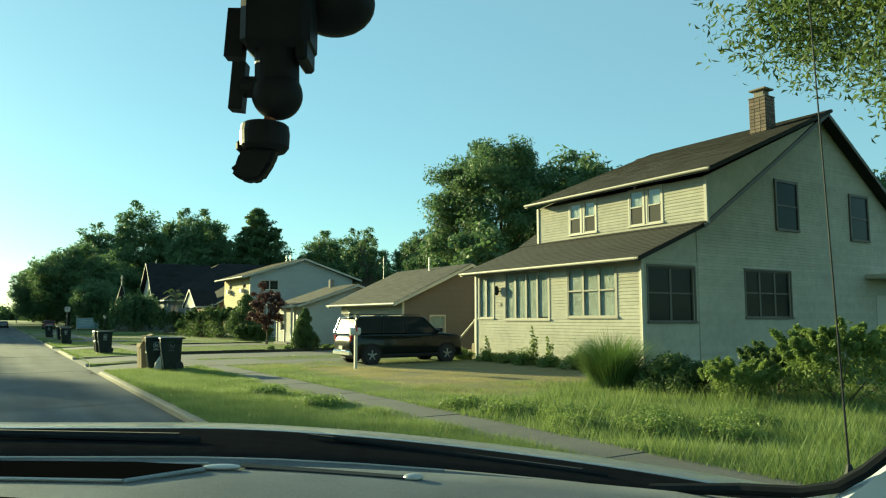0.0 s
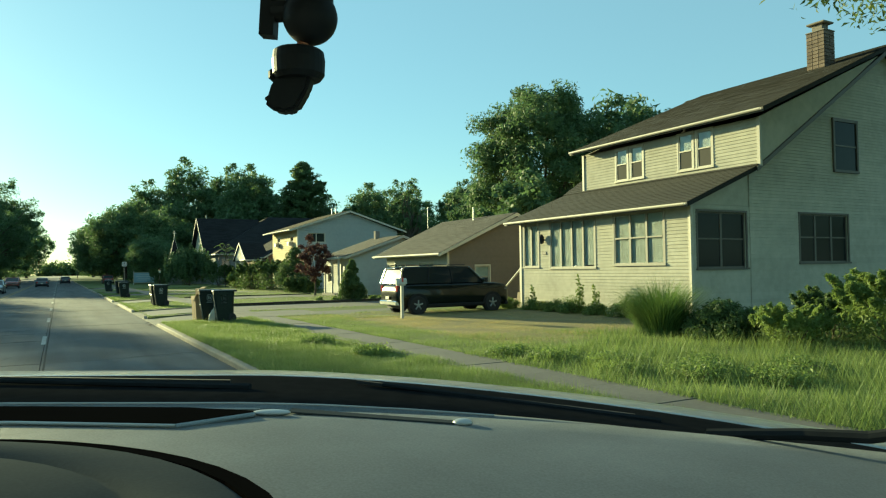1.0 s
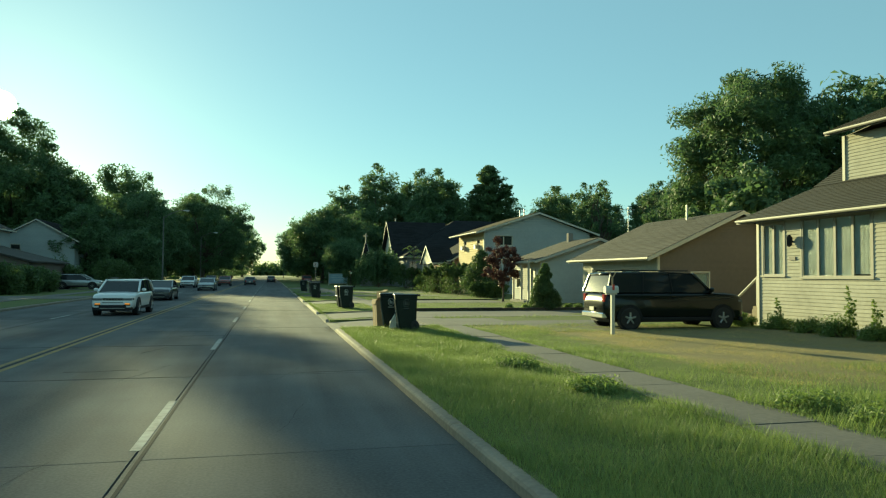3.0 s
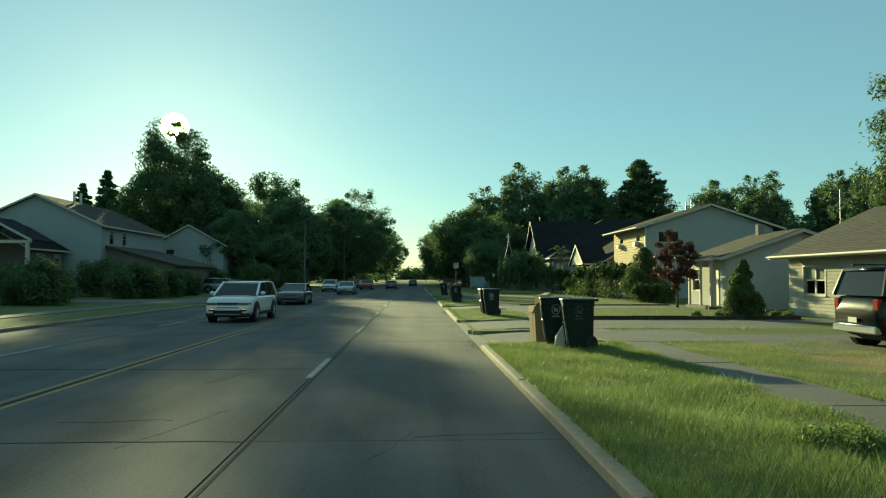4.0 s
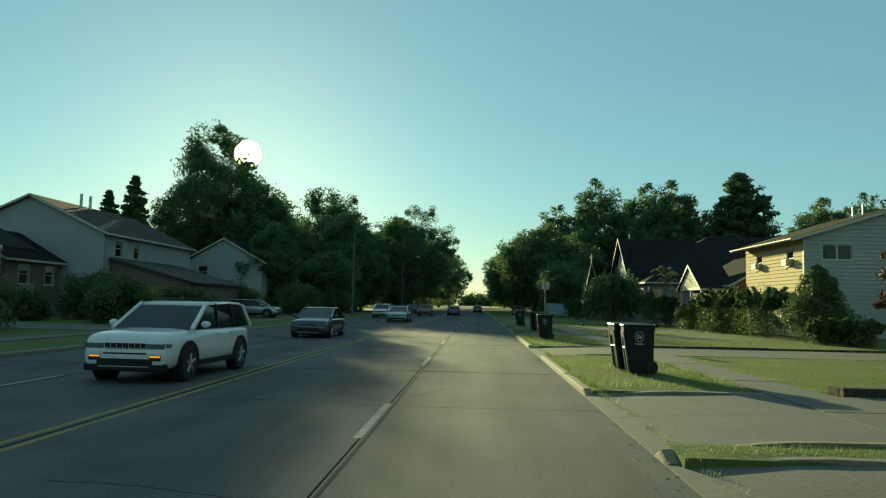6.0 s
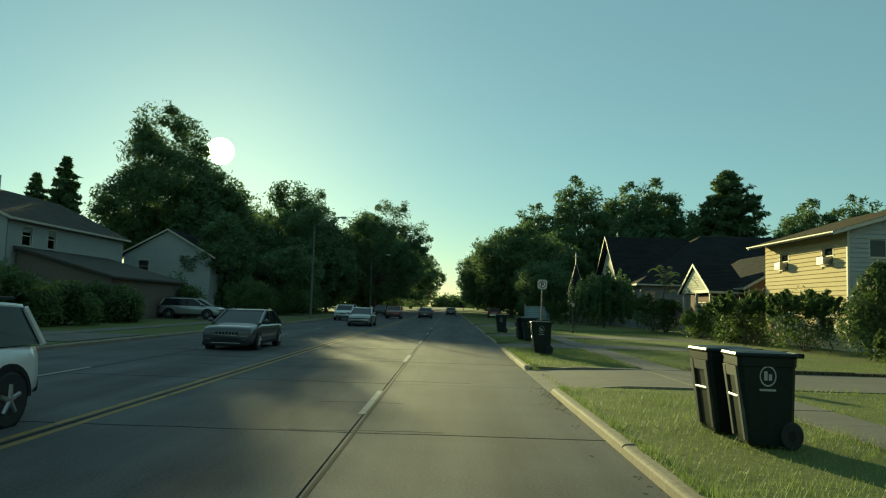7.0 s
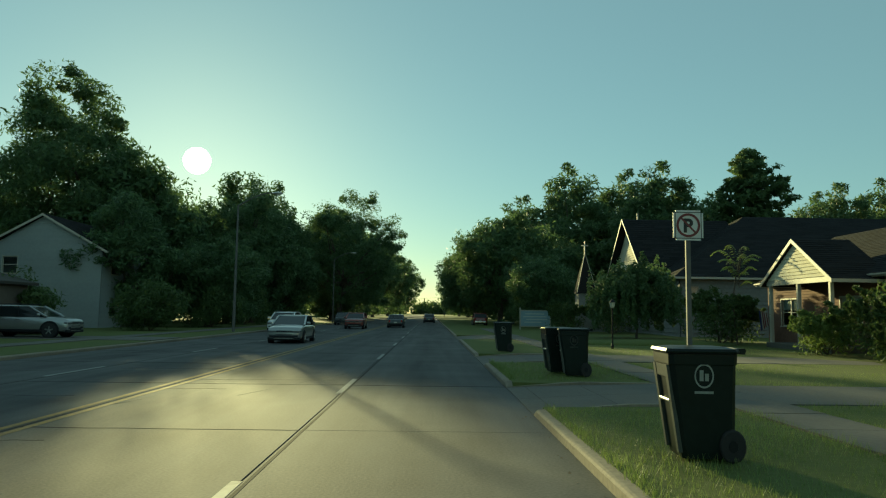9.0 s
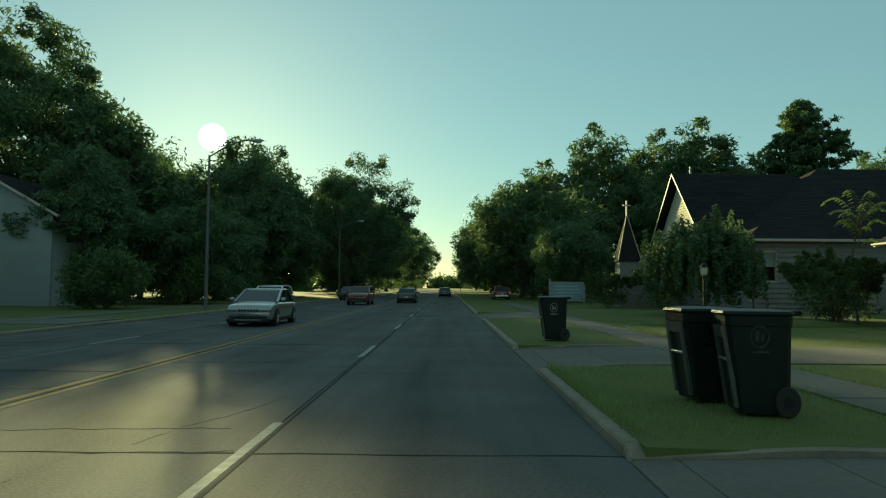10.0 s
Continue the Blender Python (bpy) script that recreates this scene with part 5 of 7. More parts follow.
tussock(5, (13.4, 13.6, GZ), 1.2, 1.65, 2300, "clump of tall green ornamental grass")
shrub("bush", 11, (13.7, 11.9, GZ), 0.95, 1.05, 24000, 0.052, LEAF_S, "low rounded dark green bush on the lawn")
shrub("bush", 12, (13.5, 10.0, GZ), 0.75, 1.0, 18000, 0.052, LEAF_L, "low leafy green bush before the cream house", "loose")
shrub("bush", 13, (14.9, 8.5, GZ), 1.15, 2.0, 28000, 0.058, LEAF_L, "tall loose green bush with sunlit leaves", "loose")
shrub("bush", 14, (17.4, 6.9, GZ), 1.35, 2.25, 24000, 0.060, LEAF_L, "tall loose green bush with sunlit leaves", "loose")
shrub("bush", 15, (16.1, 10.6, GZ), 0.9, 1.3, 15000, 0.056, LEAF_S, "dark green bush against the house wall", "loose")
for i, (x, y, r, hh) in enumerate([(17.2, 26.2, 0.5, 0.6), (17.3, 24.6, 0.55, 0.5), (17.25, 23.2, 0.5, 0.6), (17.2, 21.8, 0.6, 0.75), (17.1, 20.4, 0.5, 0.5), (17.1, 19.0, 0.6, 0.7), (16.9, 17.6, 0.7, 0.8)]):
    shrub("weed_clump", 60 + i, (x, y, GZ), r, hh, 3200, 0.042, LEAF_L, "straggling green weeds along the house wall")



def tall_weed(seed, at, h, label):
    """A lanky weed: a few thin stems with leaves in a loose spiral up to the tip."""
    rng = np.random.default_rng(seed)
    e = thing("tall_weed", at, label, "weed")
    cs = []
    for k in range(4):
        bm = bmesh.new()
        top = np.array([rng.normal() * 0.10, rng.normal() * 0.10, h * (1.0 if k == 0 else 0.45 + 0.4 * rng.random())])
        foot = np.array([rng.normal() * 0.04, rng.normal() * 0.04, -0.03])
        limb(bm, foot, top, 0.009, 0.003, rng, 0.04, 5, 4)
        part("stem", bm, REED, e)
        for j in range(int(26 * top[2] / h)):
            f = 0.12 + 0.88 * (j + rng.random()) / (26 * top[2] / h)
            reach = 0.13 * (1.1 - f) + 0.02
            cs.append(foot + (top - foot) * f + np.array([math.cos(2.4 * j), math.sin(2.4 * j), 0.3]) * reach)
    v = leaf_cloud(rng, np.array(cs), np.full(len(cs), 0.035), len(cs) * 7, 0.036, 0.9, 1.8)
    put("leaves", np_mesh("leaves", v, 4), LEAF_L, e)
    return e


tall_weed(71, (17.2, 21.4, GZ), 1.5, "lanky flowering weed before the cream house wall")
tall_weed(72, (17.15, 20.4, GZ), 1.15, "lanky green weed before the cream house wall")
tall_weed(73, (17.1, 24.1, GZ), 1.05, "lanky green weed before the cream house wall")
tall_weed(74, (17.0, 18.6, GZ), 0.85, "low lanky weed before the cream house wall")
for i, (x, y, r, hh) in enumerate([(7.75, 12.2, 0.45, 0.3), (8.1, 11.2, 0.5, 0.34), (8.6, 10.0, 0.5, 0.3), (7.9, 9.2, 0.4, 0.26), (8.7, 8.2, 0.55, 0.36), (9.6, 8.9, 0.45, 0.3), (9.2, 7.2, 0.5, 0.34), (10.4, 7.6, 0.5, 0.32), (5.6, 14.3, 0.4, 0.24), (5.3, 17.0, 0.4, 0.22)]):
    shrub("weed_patch", 200 + i, (x, y, GZ), r * 1.2, hh * 0.75, 2600, 0.034, LEAF_L, "low patch of broad-leaved weeds in rough grass")

# trees: one of each kind, then copies
broadleaf("tree", 25, 23.5, 9.0, 5.0, 300, 90000, 0.26, LEAF, "large dark green broad-leaved tree with gaps", at=(50.4, 68.5, GZ), gaps=0.22, clump=0.72, fine=True)
ash = broadleaf("tree", 29, 23.5, 9.0, 6.0, 300, 21000, 0.44, LEAF, "large dark green tree behind the houses", at=(63, 66, GZ), gaps=0.4, clump=0.62, fine=True)
maple = broadleaf("tree", 22, 16.2, 7.4, 1.6, 300, 27000, 0.34, LEAF, "full dark green street tree", at=(10.9, 150, GZ), gaps=0.15, clump=0.74, fine=True)
tall = broadleaf("tree", 23, 26.5, 9.6, 3.0, 300, 22000, 0.52, LEAF, "tall dark green tree behind the church", at=(27, 180, GZ), gaps=0.25, clump=0.74, fine=True)
broadleaf("tree", 24, 20.3, 3.2, 8.5, 70, 5200, 0.20, LEAF, "thin light green tree with sparse crown", at=(65, 134, GZ), gaps=0.4)
pine = white_pine("pine_tree", 25, 25.0, 8.6, 4.0, "tall dark pine tree behind the roofs", (46, 148, GZ))
spruce = conifer("spruce_tree", 26, 10.0, 3.7, 0.8, NEEDLE, "pointed dark spruce tree", at=(-38, 101, GZ), tiers=28, size=0.15, ragged=0.5, taper=0.85)
spruce.scale = (1.5, 1.5, 1.5)
elm = broadleaf("tree", 27, 21.5, 9.0, 3.5, 320, 27000, 0.42, LEAF, "large spreading tree across the road", at=(-17.5, 182, GZ), gaps=0.3, clump=0.70, fine=True)
elm.scale = (1, 1, 0.86)
airy = broadleaf("tree", 41, 20.4, 9.8, 3.0, 240, 46000, 0.24, LEAF, "spreading street tree with an airy open crown", at=(-13.4, 163, GZ), gaps=0.6, clump=0.52, fine=True)
broadleaf("tree", 42, 24.2, 10.0, 3.5, 260, 66000, 0.29, LEAF, "tall backlit tree across the road", at=(-37.5, 125, GZ), gaps=0.4, taper=0.22, clump=0.66, fine=True)
small = broadleaf("tree", 28, 8.2, 3.2, 1.2, 70, 12000, 0.2, LEAF, "green tree behind the brown house", at=(30, 43, GZ))


def again(ob, x, y, turn, size, tall_by=1.0):
    c = copy_thing(ob, pose(x, y, GZ, 0, 0, turn))
    c.scale = (size, size, size * tall_by)
    return c


for x, y, turn, s, t in [(9.3, 178, 40, 0.9, 1.0), (17.5, 160, 100, 0.95, 1.0), (15, 138, 200, 0.62, 0.9), (11.5, 215, 80, 1.1, 1.0), (14.0, 260, 150, 1.2, 1.0), (16, 330, 20, 1.4, 1.0), (16, 420, 60, 1.5, 1.0)]:
    again(maple, x, y, turn, s, t)
for x, y, turn, s, t in [(38.5, 182, 70, 0.98, 1.0), (37.4, 160, 210, 0.88, 1.0), (46, 188, 320, 0.95, 1.0), (53, 176, 140, 0.82, 1.0), (19.5, 190, 160, 0.85, 1.0), (58, 186, 250, 0.72, 1.0), (82, 194, 30, 0.93, 1.0), (95, 190, 200, 0.85, 1.0), (70, 176, 120, 0.70, 1.0), (66, 160, 220, 0.78, 1.0), (77, 165, 300, 0.84, 1.0), (57, 168, 20, 0.74, 1.0), (88, 150, 80, 0.8, 1.0)]:
    again(tall, x, y, turn, s, t)
for x, y, turn, s, t in [(68, 112, 200, 0.78, 1.0), (76, 108, 60, 0.85, 1.0), (58, 92, 300, 0.60, 1.0), (88, 96, 10, 0.8, 1.0), (82, 60, 220, 0.9, 1.0), (70, 30, 20, 0.75, 1.0)]:
    again(ash, x, y, turn, s, t)
for x, y, turn, s, t in [(-19, 114, 10, 0.55, 0.9), (-21.5, 128, 60, 0.65, 0.9), (-19.5, 147, 140, 0.7, 0.9), (-17.5, 186, 220, 0.75, 0.9), (-31, 133, 300, 0.8, 0.9), (13.2, 127, 40, 0.5, 1.0)]:
    again(maple, x, y, turn, s, t)
# across the road
for x, y, turn, s, t in [(-32, 178, 90, 1.1, 1.0), (-24, 158, 150, 0.80, 0.95), (-21, 138, 210, 0.70, 0.95), (-19, 200, 20, 0.95, 1.0), (-17, 230, 80, 0.95, 1.0), (-17, 270, 130, 1.05, 1.0), (-16, 330, 200, 1.2, 1.0), (-15, 420, 60, 1.3, 1.0), (-29, 118, 120, 0.50, 0.95), (-50, 160, 280, 0.9, 1.0), (-24, 108, 200, 0.5, 0.9), (-30.8, 123.0, 40, 0.82, 0.95), (-28, 142, 250, 0.70, 0.95), (-36, 152, 170, 0.80, 0.95), (-16.5, 206, 100, 0.85, 1.0)]:
    again(elm, x, y, turn, s, t)
for x, y, turn, s, t in [(-41.5, 102, 30, 1.35, 1.0), (-47, 84, 200, 1.9, 1.1)]:
    again(spruce, x, y, turn, s, t)
for i, (x, y, r, hh) in enumerate([(-20.5, 52, 2.0, 2.8), (-22.5, 55, 2.2, 3.2), (-19.8, 74.5, 1.9, 2.6), (-21.0, 77.0, 1.9, 2.9), (-25.4, 71.0, 2.3, 3.9), (-27.0, 66.0, 1.6, 2.2), (-33.0, 64.5, 1.5, 1.6), (-20.5, 66, 2.4, 3.4), (-19.5, 69, 2.0, 2.6), (-22, 90, 2.5, 3.5), (-18.5, 100, 2.5, 4.5), (-18, 112, 3.0, 5.0), (-19, 126, 3.0, 5.0)]):
    shrub("bush", 80 + i, (x, y, GZ), r, hh, 9000, 0.15, LEAF_S, "dark shaded bush across the road")

# the tree that hangs over the view beside the cream house
broadleaf("tree", 31, 17.5, 7.5, 7.7, 260, 140000, 0.130, LEAF_S, "large tree with green leaves over the lawn", at=(22.3, 6.6, GZ), gaps=0.25, clump=0.8, fine=True)

bm = ball(bmesh.new(), (0, 0, 0), 4.2, 1.5, 0.28, 28, 10)
for v in bm.verts:
    v.co.z = max(v.co.z, -0.05) + 0.03 * noise.noise(v.co * 1.3)
md = part("garden_mound", bm, LAWN, smooth=True)
md.location = (12.8, 86.5, GZ)
tagged(md, "low grassy mound on the lawn", "mound")

# garden plants before the farther houses
broadleaf("red_tree", 32, 4.3, 1.2, 0.9, 70, 11000, 0.085, LEAF_R, "small dark red-leaved tree on the lawn", at=(15.95, 49.2, GZ), gaps=0.5, clump=0.8, fine=True)
shrub("cone_shrub", 33, (14.6, 38.5, GZ), 0.85, 2.45, 24000, 0.064, LEAF_S, "conical dark green shrub beside the drive", "cone")
for i, (x, y, r, hh, sh, mt, lab) in enumerate([
        (16.7, 71.0, 1.6, 3.5, "round", LEAF_S, "overgrown green bush before the pale house"), (17.3, 65.4, 1.75, 3.5, "round", LEAF_S, "overgrown green bush before the pale house"),
        (17.9, 60.6, 2.0, 3.9, "cone", LEAF_S, "tall dark conical evergreen shrub"), (17.0, 57.9, 0.8, 1.35, "round", LEAF_S, "clipped round dark shrub on the lawn"),
        (18.0, 57.1, 0.85, 1.4, "round", LEAF_S, "clipped round dark shrub on the lawn"), (17.9, 75.6, 1.6, 3.0, "round", LEAF_S, "leafy bush beside the porch"),
        (17.2, 73.6, 1.0, 1.7, "round", LEAF_S, "rounded dark shrub beside the drive"), (18.8, 91.2, 1.6, 2.8, "round", LEAF_S, "dark bush beside the brick house"),         (16.6, 87.6, 1.7, 3.5, "round", LEAF_S, "dark rounded shrub beside the porch"), (12.9, 110.5, 1.7, 3.0, "round", LEAF_S, "dark shrub before the church entrance"), (16.0, 108.0, 1.9, 3.4, "round", LEAF_S, "dark shrub before the church entrance"), (16.9, 78.0, 1.2, 2.0, "round", LEAF_L, "sunlit bush beside the porch steps")]):
    shrub("garden_shrub", 100 + i, (x, y, GZ), r, hh, 15500, 0.104, mt, lab, sh if sh == "cone" else "loose")
for i, (x, y) in enumerate(((12.6, 38.35), (13.5, 38.3), (15.9, 38.45), (16.4, 38.3))):
    shrub("flower_clump", 140 + i, (x, y, GZ), 0.26, 0.42, 1600, 0.038, LEAF_L, "small pale flowering clump in a bed")


def frond_sapling(seed, at, h, label):
    """A slender young tree: a thin leaning trunk and arching fronds of paired leaflets."""
    rng = np.random.default_rng(seed)
    e = thing("sapling", at, label, "tree")
    bm, quads = bmesh.new(), []
    limb(bm, (0, 0, -0.1), (0.15, 0, h * 0.72), 0.055, 0.03, rng, 0.04, 8, 5)
    for k in range(17):
        a = 2.4 * k + rng.normal() * 0.3
        root = np.array([0.13, 0, h * (0.5 + 0.22 * k / 16)])
        reach, rise = 0.7 + 0.75 * rng.random(), h * (0.10 + 0.22 * rng.random())
        out = np.array([math.cos(a), math.sin(a), 0.0])
        side = np.array([-math.sin(a), math.cos(a), 0.0])
        pts = [root + out * reach * f + np.array([0, 0, rise * (1.9 * f - 1.35 * f * f)]) for f in np.linspace(0, 1, 15)]
        for p, q in zip(pts[::2], pts[2::2]):
            rod(bm, p, q, 0.011, 0.008, seg=5, caps=False)
        for i, p in enumerate(pts[3:]):
            for s in (-1, 1):
                tip = p + side * s * (0.26 - 0.011 * i) + out * 0.10 + np.array([0, 0, -0.09 - 0.05 * rng.random()])
                mid = (p + tip) / 2
                w = out * 0.045
                quads.append(np.array([p, mid + w, tip, mid - w]))
    part("trunk", bm, BARK, e)
    put("fronds", np_mesh("fronds", np.concatenate(quads), 4), LEAF_L, e)
    return e


frond_sapling(35, (17.4, 87.2, GZ), 6.1, "slender sapling with arching light green fronds")
wp = broadleaf("weeping_tree", 34, 4.9, 2.3, 1.4, 70, 11000, 0.11, LEAF, "weeping tree with hanging light green fronds", at=(14.6, 96.0, GZ))
rw = np.random.default_rng(35)
fc = []
for k in range(150):
    ang, rad = rw.random() * 6.283, 2.9 * math.sqrt(0.15 + 0.85 * rw.random())
    top, low = 4.7 - 0.2 * rad ** 1.8 + rw.normal() * 0.42 + 0.55 * math.sin(3 * ang + 0.6), 0.5 + 1.0 * rw.random() + 0.9 * (0.5 + 0.5 * math.sin(5 * ang + 1.0))
    for z in np.arange(low, top, 0.22):
        fc.append((math.cos(ang) * rad * (1 + 0.04 * (top - z)), math.sin(ang) * rad * (1 + 0.04 * (top - z)), z))
put("fronds", np_mesh("fronds", leaf_cloud(rw, np.array(fc), np.full(len(fc), 0.14), len(fc) * 11, 0.085, 1.3, 1.9), 4), LEAF, wp)


def far_woods():
    """The massed trees and hedges along the street in the distance."""
    rng = np.random.default_rng(77)
    cs, rs = [], []
    for k in range(420):
        side = -1 if rng.random() < 0.5 else 1
        y = 200 + 700 * rng.random() ** 1.3
        x = side * (24 + 90 * rng.random() ** 1.5) - 4.5
        cs.append((x, y, 2 + rng.random() * 7)), rs.append(4.0 + 2.5 * rng.random())
    for k in range(160):
        cs.append((-140 + 270 * rng.random(), 930 + 60 * rng.random(), 3 + rng.random() * 10)), rs.append(7 + 4 * rng.random())
    for k in range(220):
        cs.append((95 + 90 * rng.random(), -40 + 300 * rng.random(), 2 + rng.random() * 7)), rs.append(4.5 + 2.5 * rng.random())
    for k in range(160):
        cs.append((-60 - 80 * rng.random(), 20 + 220 * rng.random(), 2 + rng.random() * 6)), rs.append(4.5 + 2.5 * rng.random())
    end = np.array([(-140 + 270 * rng.random(), 905 + 60 * rng.random(), 1 + rng.random() * 9) for k in range(120)])
    v = np.concatenate([leaf_cloud(rng, np.array(cs), np.array(rs), 42000, 1.3, 0.9), leaf_cloud(rng, end, np.full(120, 8.0), 12000, 2.3, 0.9)])
    ob = put("far_woods", np_mesh("far_woods", v, 4), LEAF_S)
    return tagged(ob, "distant massed dark green street trees", "woods", kind="stuff")


far_woods()


# ---- things on the verge ----
def wheelie_bin(at, turn, material=BIN, label="black plastic wheeled rubbish bin on the grass verge"):
    """A wheeled bin: tapered body with a rim, a domed hinged lid with a handle, an axle with two wheels."""
    e = thing("wheelie_bin", at, label, "bin", "bins along the verge", turn=turn)
    bm = bmesh.new()
    rings = []
    for z, hx, hy, oy in ((0.03, 0.262, 0.285, 0.065), (0.10, 0.272, 0.30, 0.058), (0.84, 0.322, 0.37, 0.0), (0.85, 0.332, 0.38, 0.0), (0.94, 0.338, 0.386, 0.0)):
        c = 0.05
        pts = [(-hx + c, -hy), (hx - c, -hy), (hx, -hy + c), (hx, hy - c), (hx - c, hy), (-hx + c, hy), (-hx, hy - c), (-hx, -hy + c)]
        rings.append([bm.verts.new((x, y + oy, z)) for x, y in pts])
    for a, b in zip(rings, rings[1:]):
        for i in range(8):
            bm.faces.new((a[i], a[(i + 1) % 8], b[(i + 1) % 8], b[i]))
    bm.faces.new(rings[0]), bm.faces.new(rings[-1])
    body = part("body", bm, material, e)
    # worn ribs frame the recessed front, sunlight painted into their lighter grey, with a lifting bar between them
    worn = mat("sunlit_bin_edge", (0.055, 0.062, 0.056), 0.45, var=0.35, grain=30, stain=6, bump=0.05)
    for x in (-0.215, 0.215):
        part("rib", prism(bmesh.new(), [(x - 0.035, -0.225, 0.08), (x + 0.035, -0.225, 0.08), (x + 0.045, -0.355, 0.84), (x - 0.045, -0.355, 0.84)], (0, -0.045, 0.0)), worn, body)
    part("front_band", prism(bmesh.new(), [(-0.175, -0.335, 0.73), (0.175, -0.335, 0.73), (0.17, -0.355, 0.84), (-0.17, -0.355, 0.84)], (0, -0.04, 0.0)), worn, body)
    part("lifting_bar", rod(bmesh.new(), (-0.175, -0.335, 0.52), (0.175, -0.335, 0.52), 0.016), METAL, body)
    bm = bmesh.new()
    rings = []
    for z, hx, hy in ((0.945, 0.352, 0.405), (0.962, 0.358, 0.412), (0.985, 0.345, 0.40), (1.0, 0.22, 0.28)):
        c = 0.06
        pts = [(-hx + c, -hy), (hx - c, -hy), (hx, -hy + c), (hx, hy - c), (hx - c, hy), (-hx + c, hy), (-hx, hy - c), (-hx, -hy + c)]
        rings.append([bm.verts.new((x, y, z)) for x, y in pts])
    for a, b in zip(rings, rings[1:]):
        for i in range(8):
            bm.faces.new((a[i], a[(i + 1) % 8], b[(i + 1) % 8], b[i]))
    bm.faces.new(rings[0]), bm.faces.new(rings[-1])
    part("lid", bm, material, e)
    bm = rod(bmesh.new(), (-0.28, 0.47, 0.97), (0.28, 0.47, 0.97), 0.018)
    for x in (-0.26, 0.26):
        box(bm, x - 0.02, x + 0.02, 0.36, 0.48, 0.94, 0.99)
    part("handle", bm, material, e)
    part("axle", rod(bmesh.new(), (-0.30, 0.31, 0.145), (0.30, 0.31, 0.145), 0.014), METAL, e)
    for x in (-0.30, 0.27):
        w = part("wheel", spin(bmesh.new(), [(0.07, 0.0), (0.13, 0.0), (0.145, 0.012), (0.145, 0.04), (0.13, 0.052), (0.07, 0.052)], 18, "x", (x, 0.31, 0.145)), RUBBER, e)
        part("hub", spin(bmesh.new(), [(0.05, -0.006), (0.055, 0.0), (0.055, 0.05), (0.05, 0.058)], 12, "x", (x, 0.31, 0.145)), BLACKPL, w)
    # round mark with two bars below it, on both broad sides
    for sx in (-1, 1):
        bm = bmesh.new()
        for k in range(20):
            a0, a1 = 2 * math.pi * k / 20, 2 * math.pi * (k + 1) / 20
            q = []
            for a, r in ((a0, 0.108), (a1, 0.108), (a1, 0.092), (a0, 0.092)):
                z = 0.75 + r * math.sin(a)
                q.append((sx * (0.272 + (z - 0.10) * 0.0676 + 0.008), r * math.cos(a), z))
            bm.faces.new([bm.verts.new(p) for p in q])
        for y0, y1, z0, z1 in ((-0.050, -0.006, 0.705, 0.80), (0.010, 0.052, 0.705, 0.77), (-0.105, 0.105, 0.595, 0.617)):
            q = [(sx * (0.272 + (z - 0.10) * 0.0676 + 0.006), y, z) for y, z in ((y0, z0), (y1, z0), (y1, z1), (y0, z1))]
            bm.faces.new([bm.verts.new(p) for p in q])
        bmesh.ops.solidify(bm, geom=bm.faces[:], thickness=0.002)
        bmesh.ops.recalc_face_normals(bm, faces=bm.faces[:])
        part("mark", bm, BINMARK, body, "white round mark and bars")
    return e


bin1 = wheelie_bin((4.05, 78.3, GZ), -92)
bin1.scale = (0.95, 0.92, 1.17)
BINS = [(4.92, 26.3, 84, BIN), (4.62, 27.35, 82, BIN), (4.6, 41.3, 86, BIN), (4.5, 42.2, 95, BIN), (3.98, 57.7, 88, BIN), (4.68, 67.5, 82, BIN), (4.43, 68.4, 95, BIN)]
for x, y, tn, mt in BINS:
    copy_thing(bin1, pose(x, y, GZ, 0, 0, tn - 180)).scale = bin1.scale


def bed_edging(y, x0, x1, high):
    """Old timbers that hold the edge of a lawn beside a drive, with soil behind."""
    e = thing("garden_edging", (0, 0, 0), "dark weathered timber edging along a raised lawn", "edging", kind="structure")
    n = round((x1 - x0) / 2.4)
    for i in range(n):
        a, b = x0 + (x1 - x0) * i / n, x0 + (x1 - x0) * (i + 1) / n
        part("timber", one_box(a + 0.01, b - 0.01, y, y + 0.16, 0.05, GZ + high + 0.012 * math.sin(i * 2.1), bevel=0.012), mat("old_timber", (0.045, 0.035, 0.026), 0.95, var=0.4, grain=9, bump=0.5, piece=0.2), e)
    bm = one_box(x0, x1, y + 0.17, y + 0.55, 0.05, GZ + high - 0.02)
    part("soil", bm, mat("dark_soil", (0.035, 0.026, 0.018), 1.0, var=0.5, grain=12, bump=0.8), e)
    return e


bed_edging(37.72, 7.5, 16.6, 0.16)
bed_edging(52.2, 7.5, 16.6, 0.10)


cb = thing("cardboard_box", (4.45, 28.35, GZ), "tall brown cardboard box leaning beside the bins", "box", "cardboard boxes")
part("carton", one_box(-0.2, 0.2, -0.24, 0.24, 0.0, 0.92, bevel=0.008), CARDBOARD, cb)
part("flap", prism(bmesh.new(), [(-0.2, -0.24, 0.92), (-0.2, 0.24, 0.92), (-0.24, 0.22, 0.78), (-0.24, -0.22, 0.78)], (0.004, 0, 0.006)), CARDBOARD, cb)
part("flap", prism(bmesh.new(), [(-0.18, -0.24, 0.92), (0.18, -0.24, 0.92), (0.17, -0.38, 1.0), (-0.17, -0.38, 1.0)], (0, 0.004, 0.006)), CARDBOARD, cb)
part("tape", one_box(-0.204, -0.2015, -0.03, 0.03, 0.05, 0.92), mat("parcel_tape", (0.45, 0.34, 0.2), 0.3), cb)
cb.rotation_euler = (0, radians(-3), radians(8))
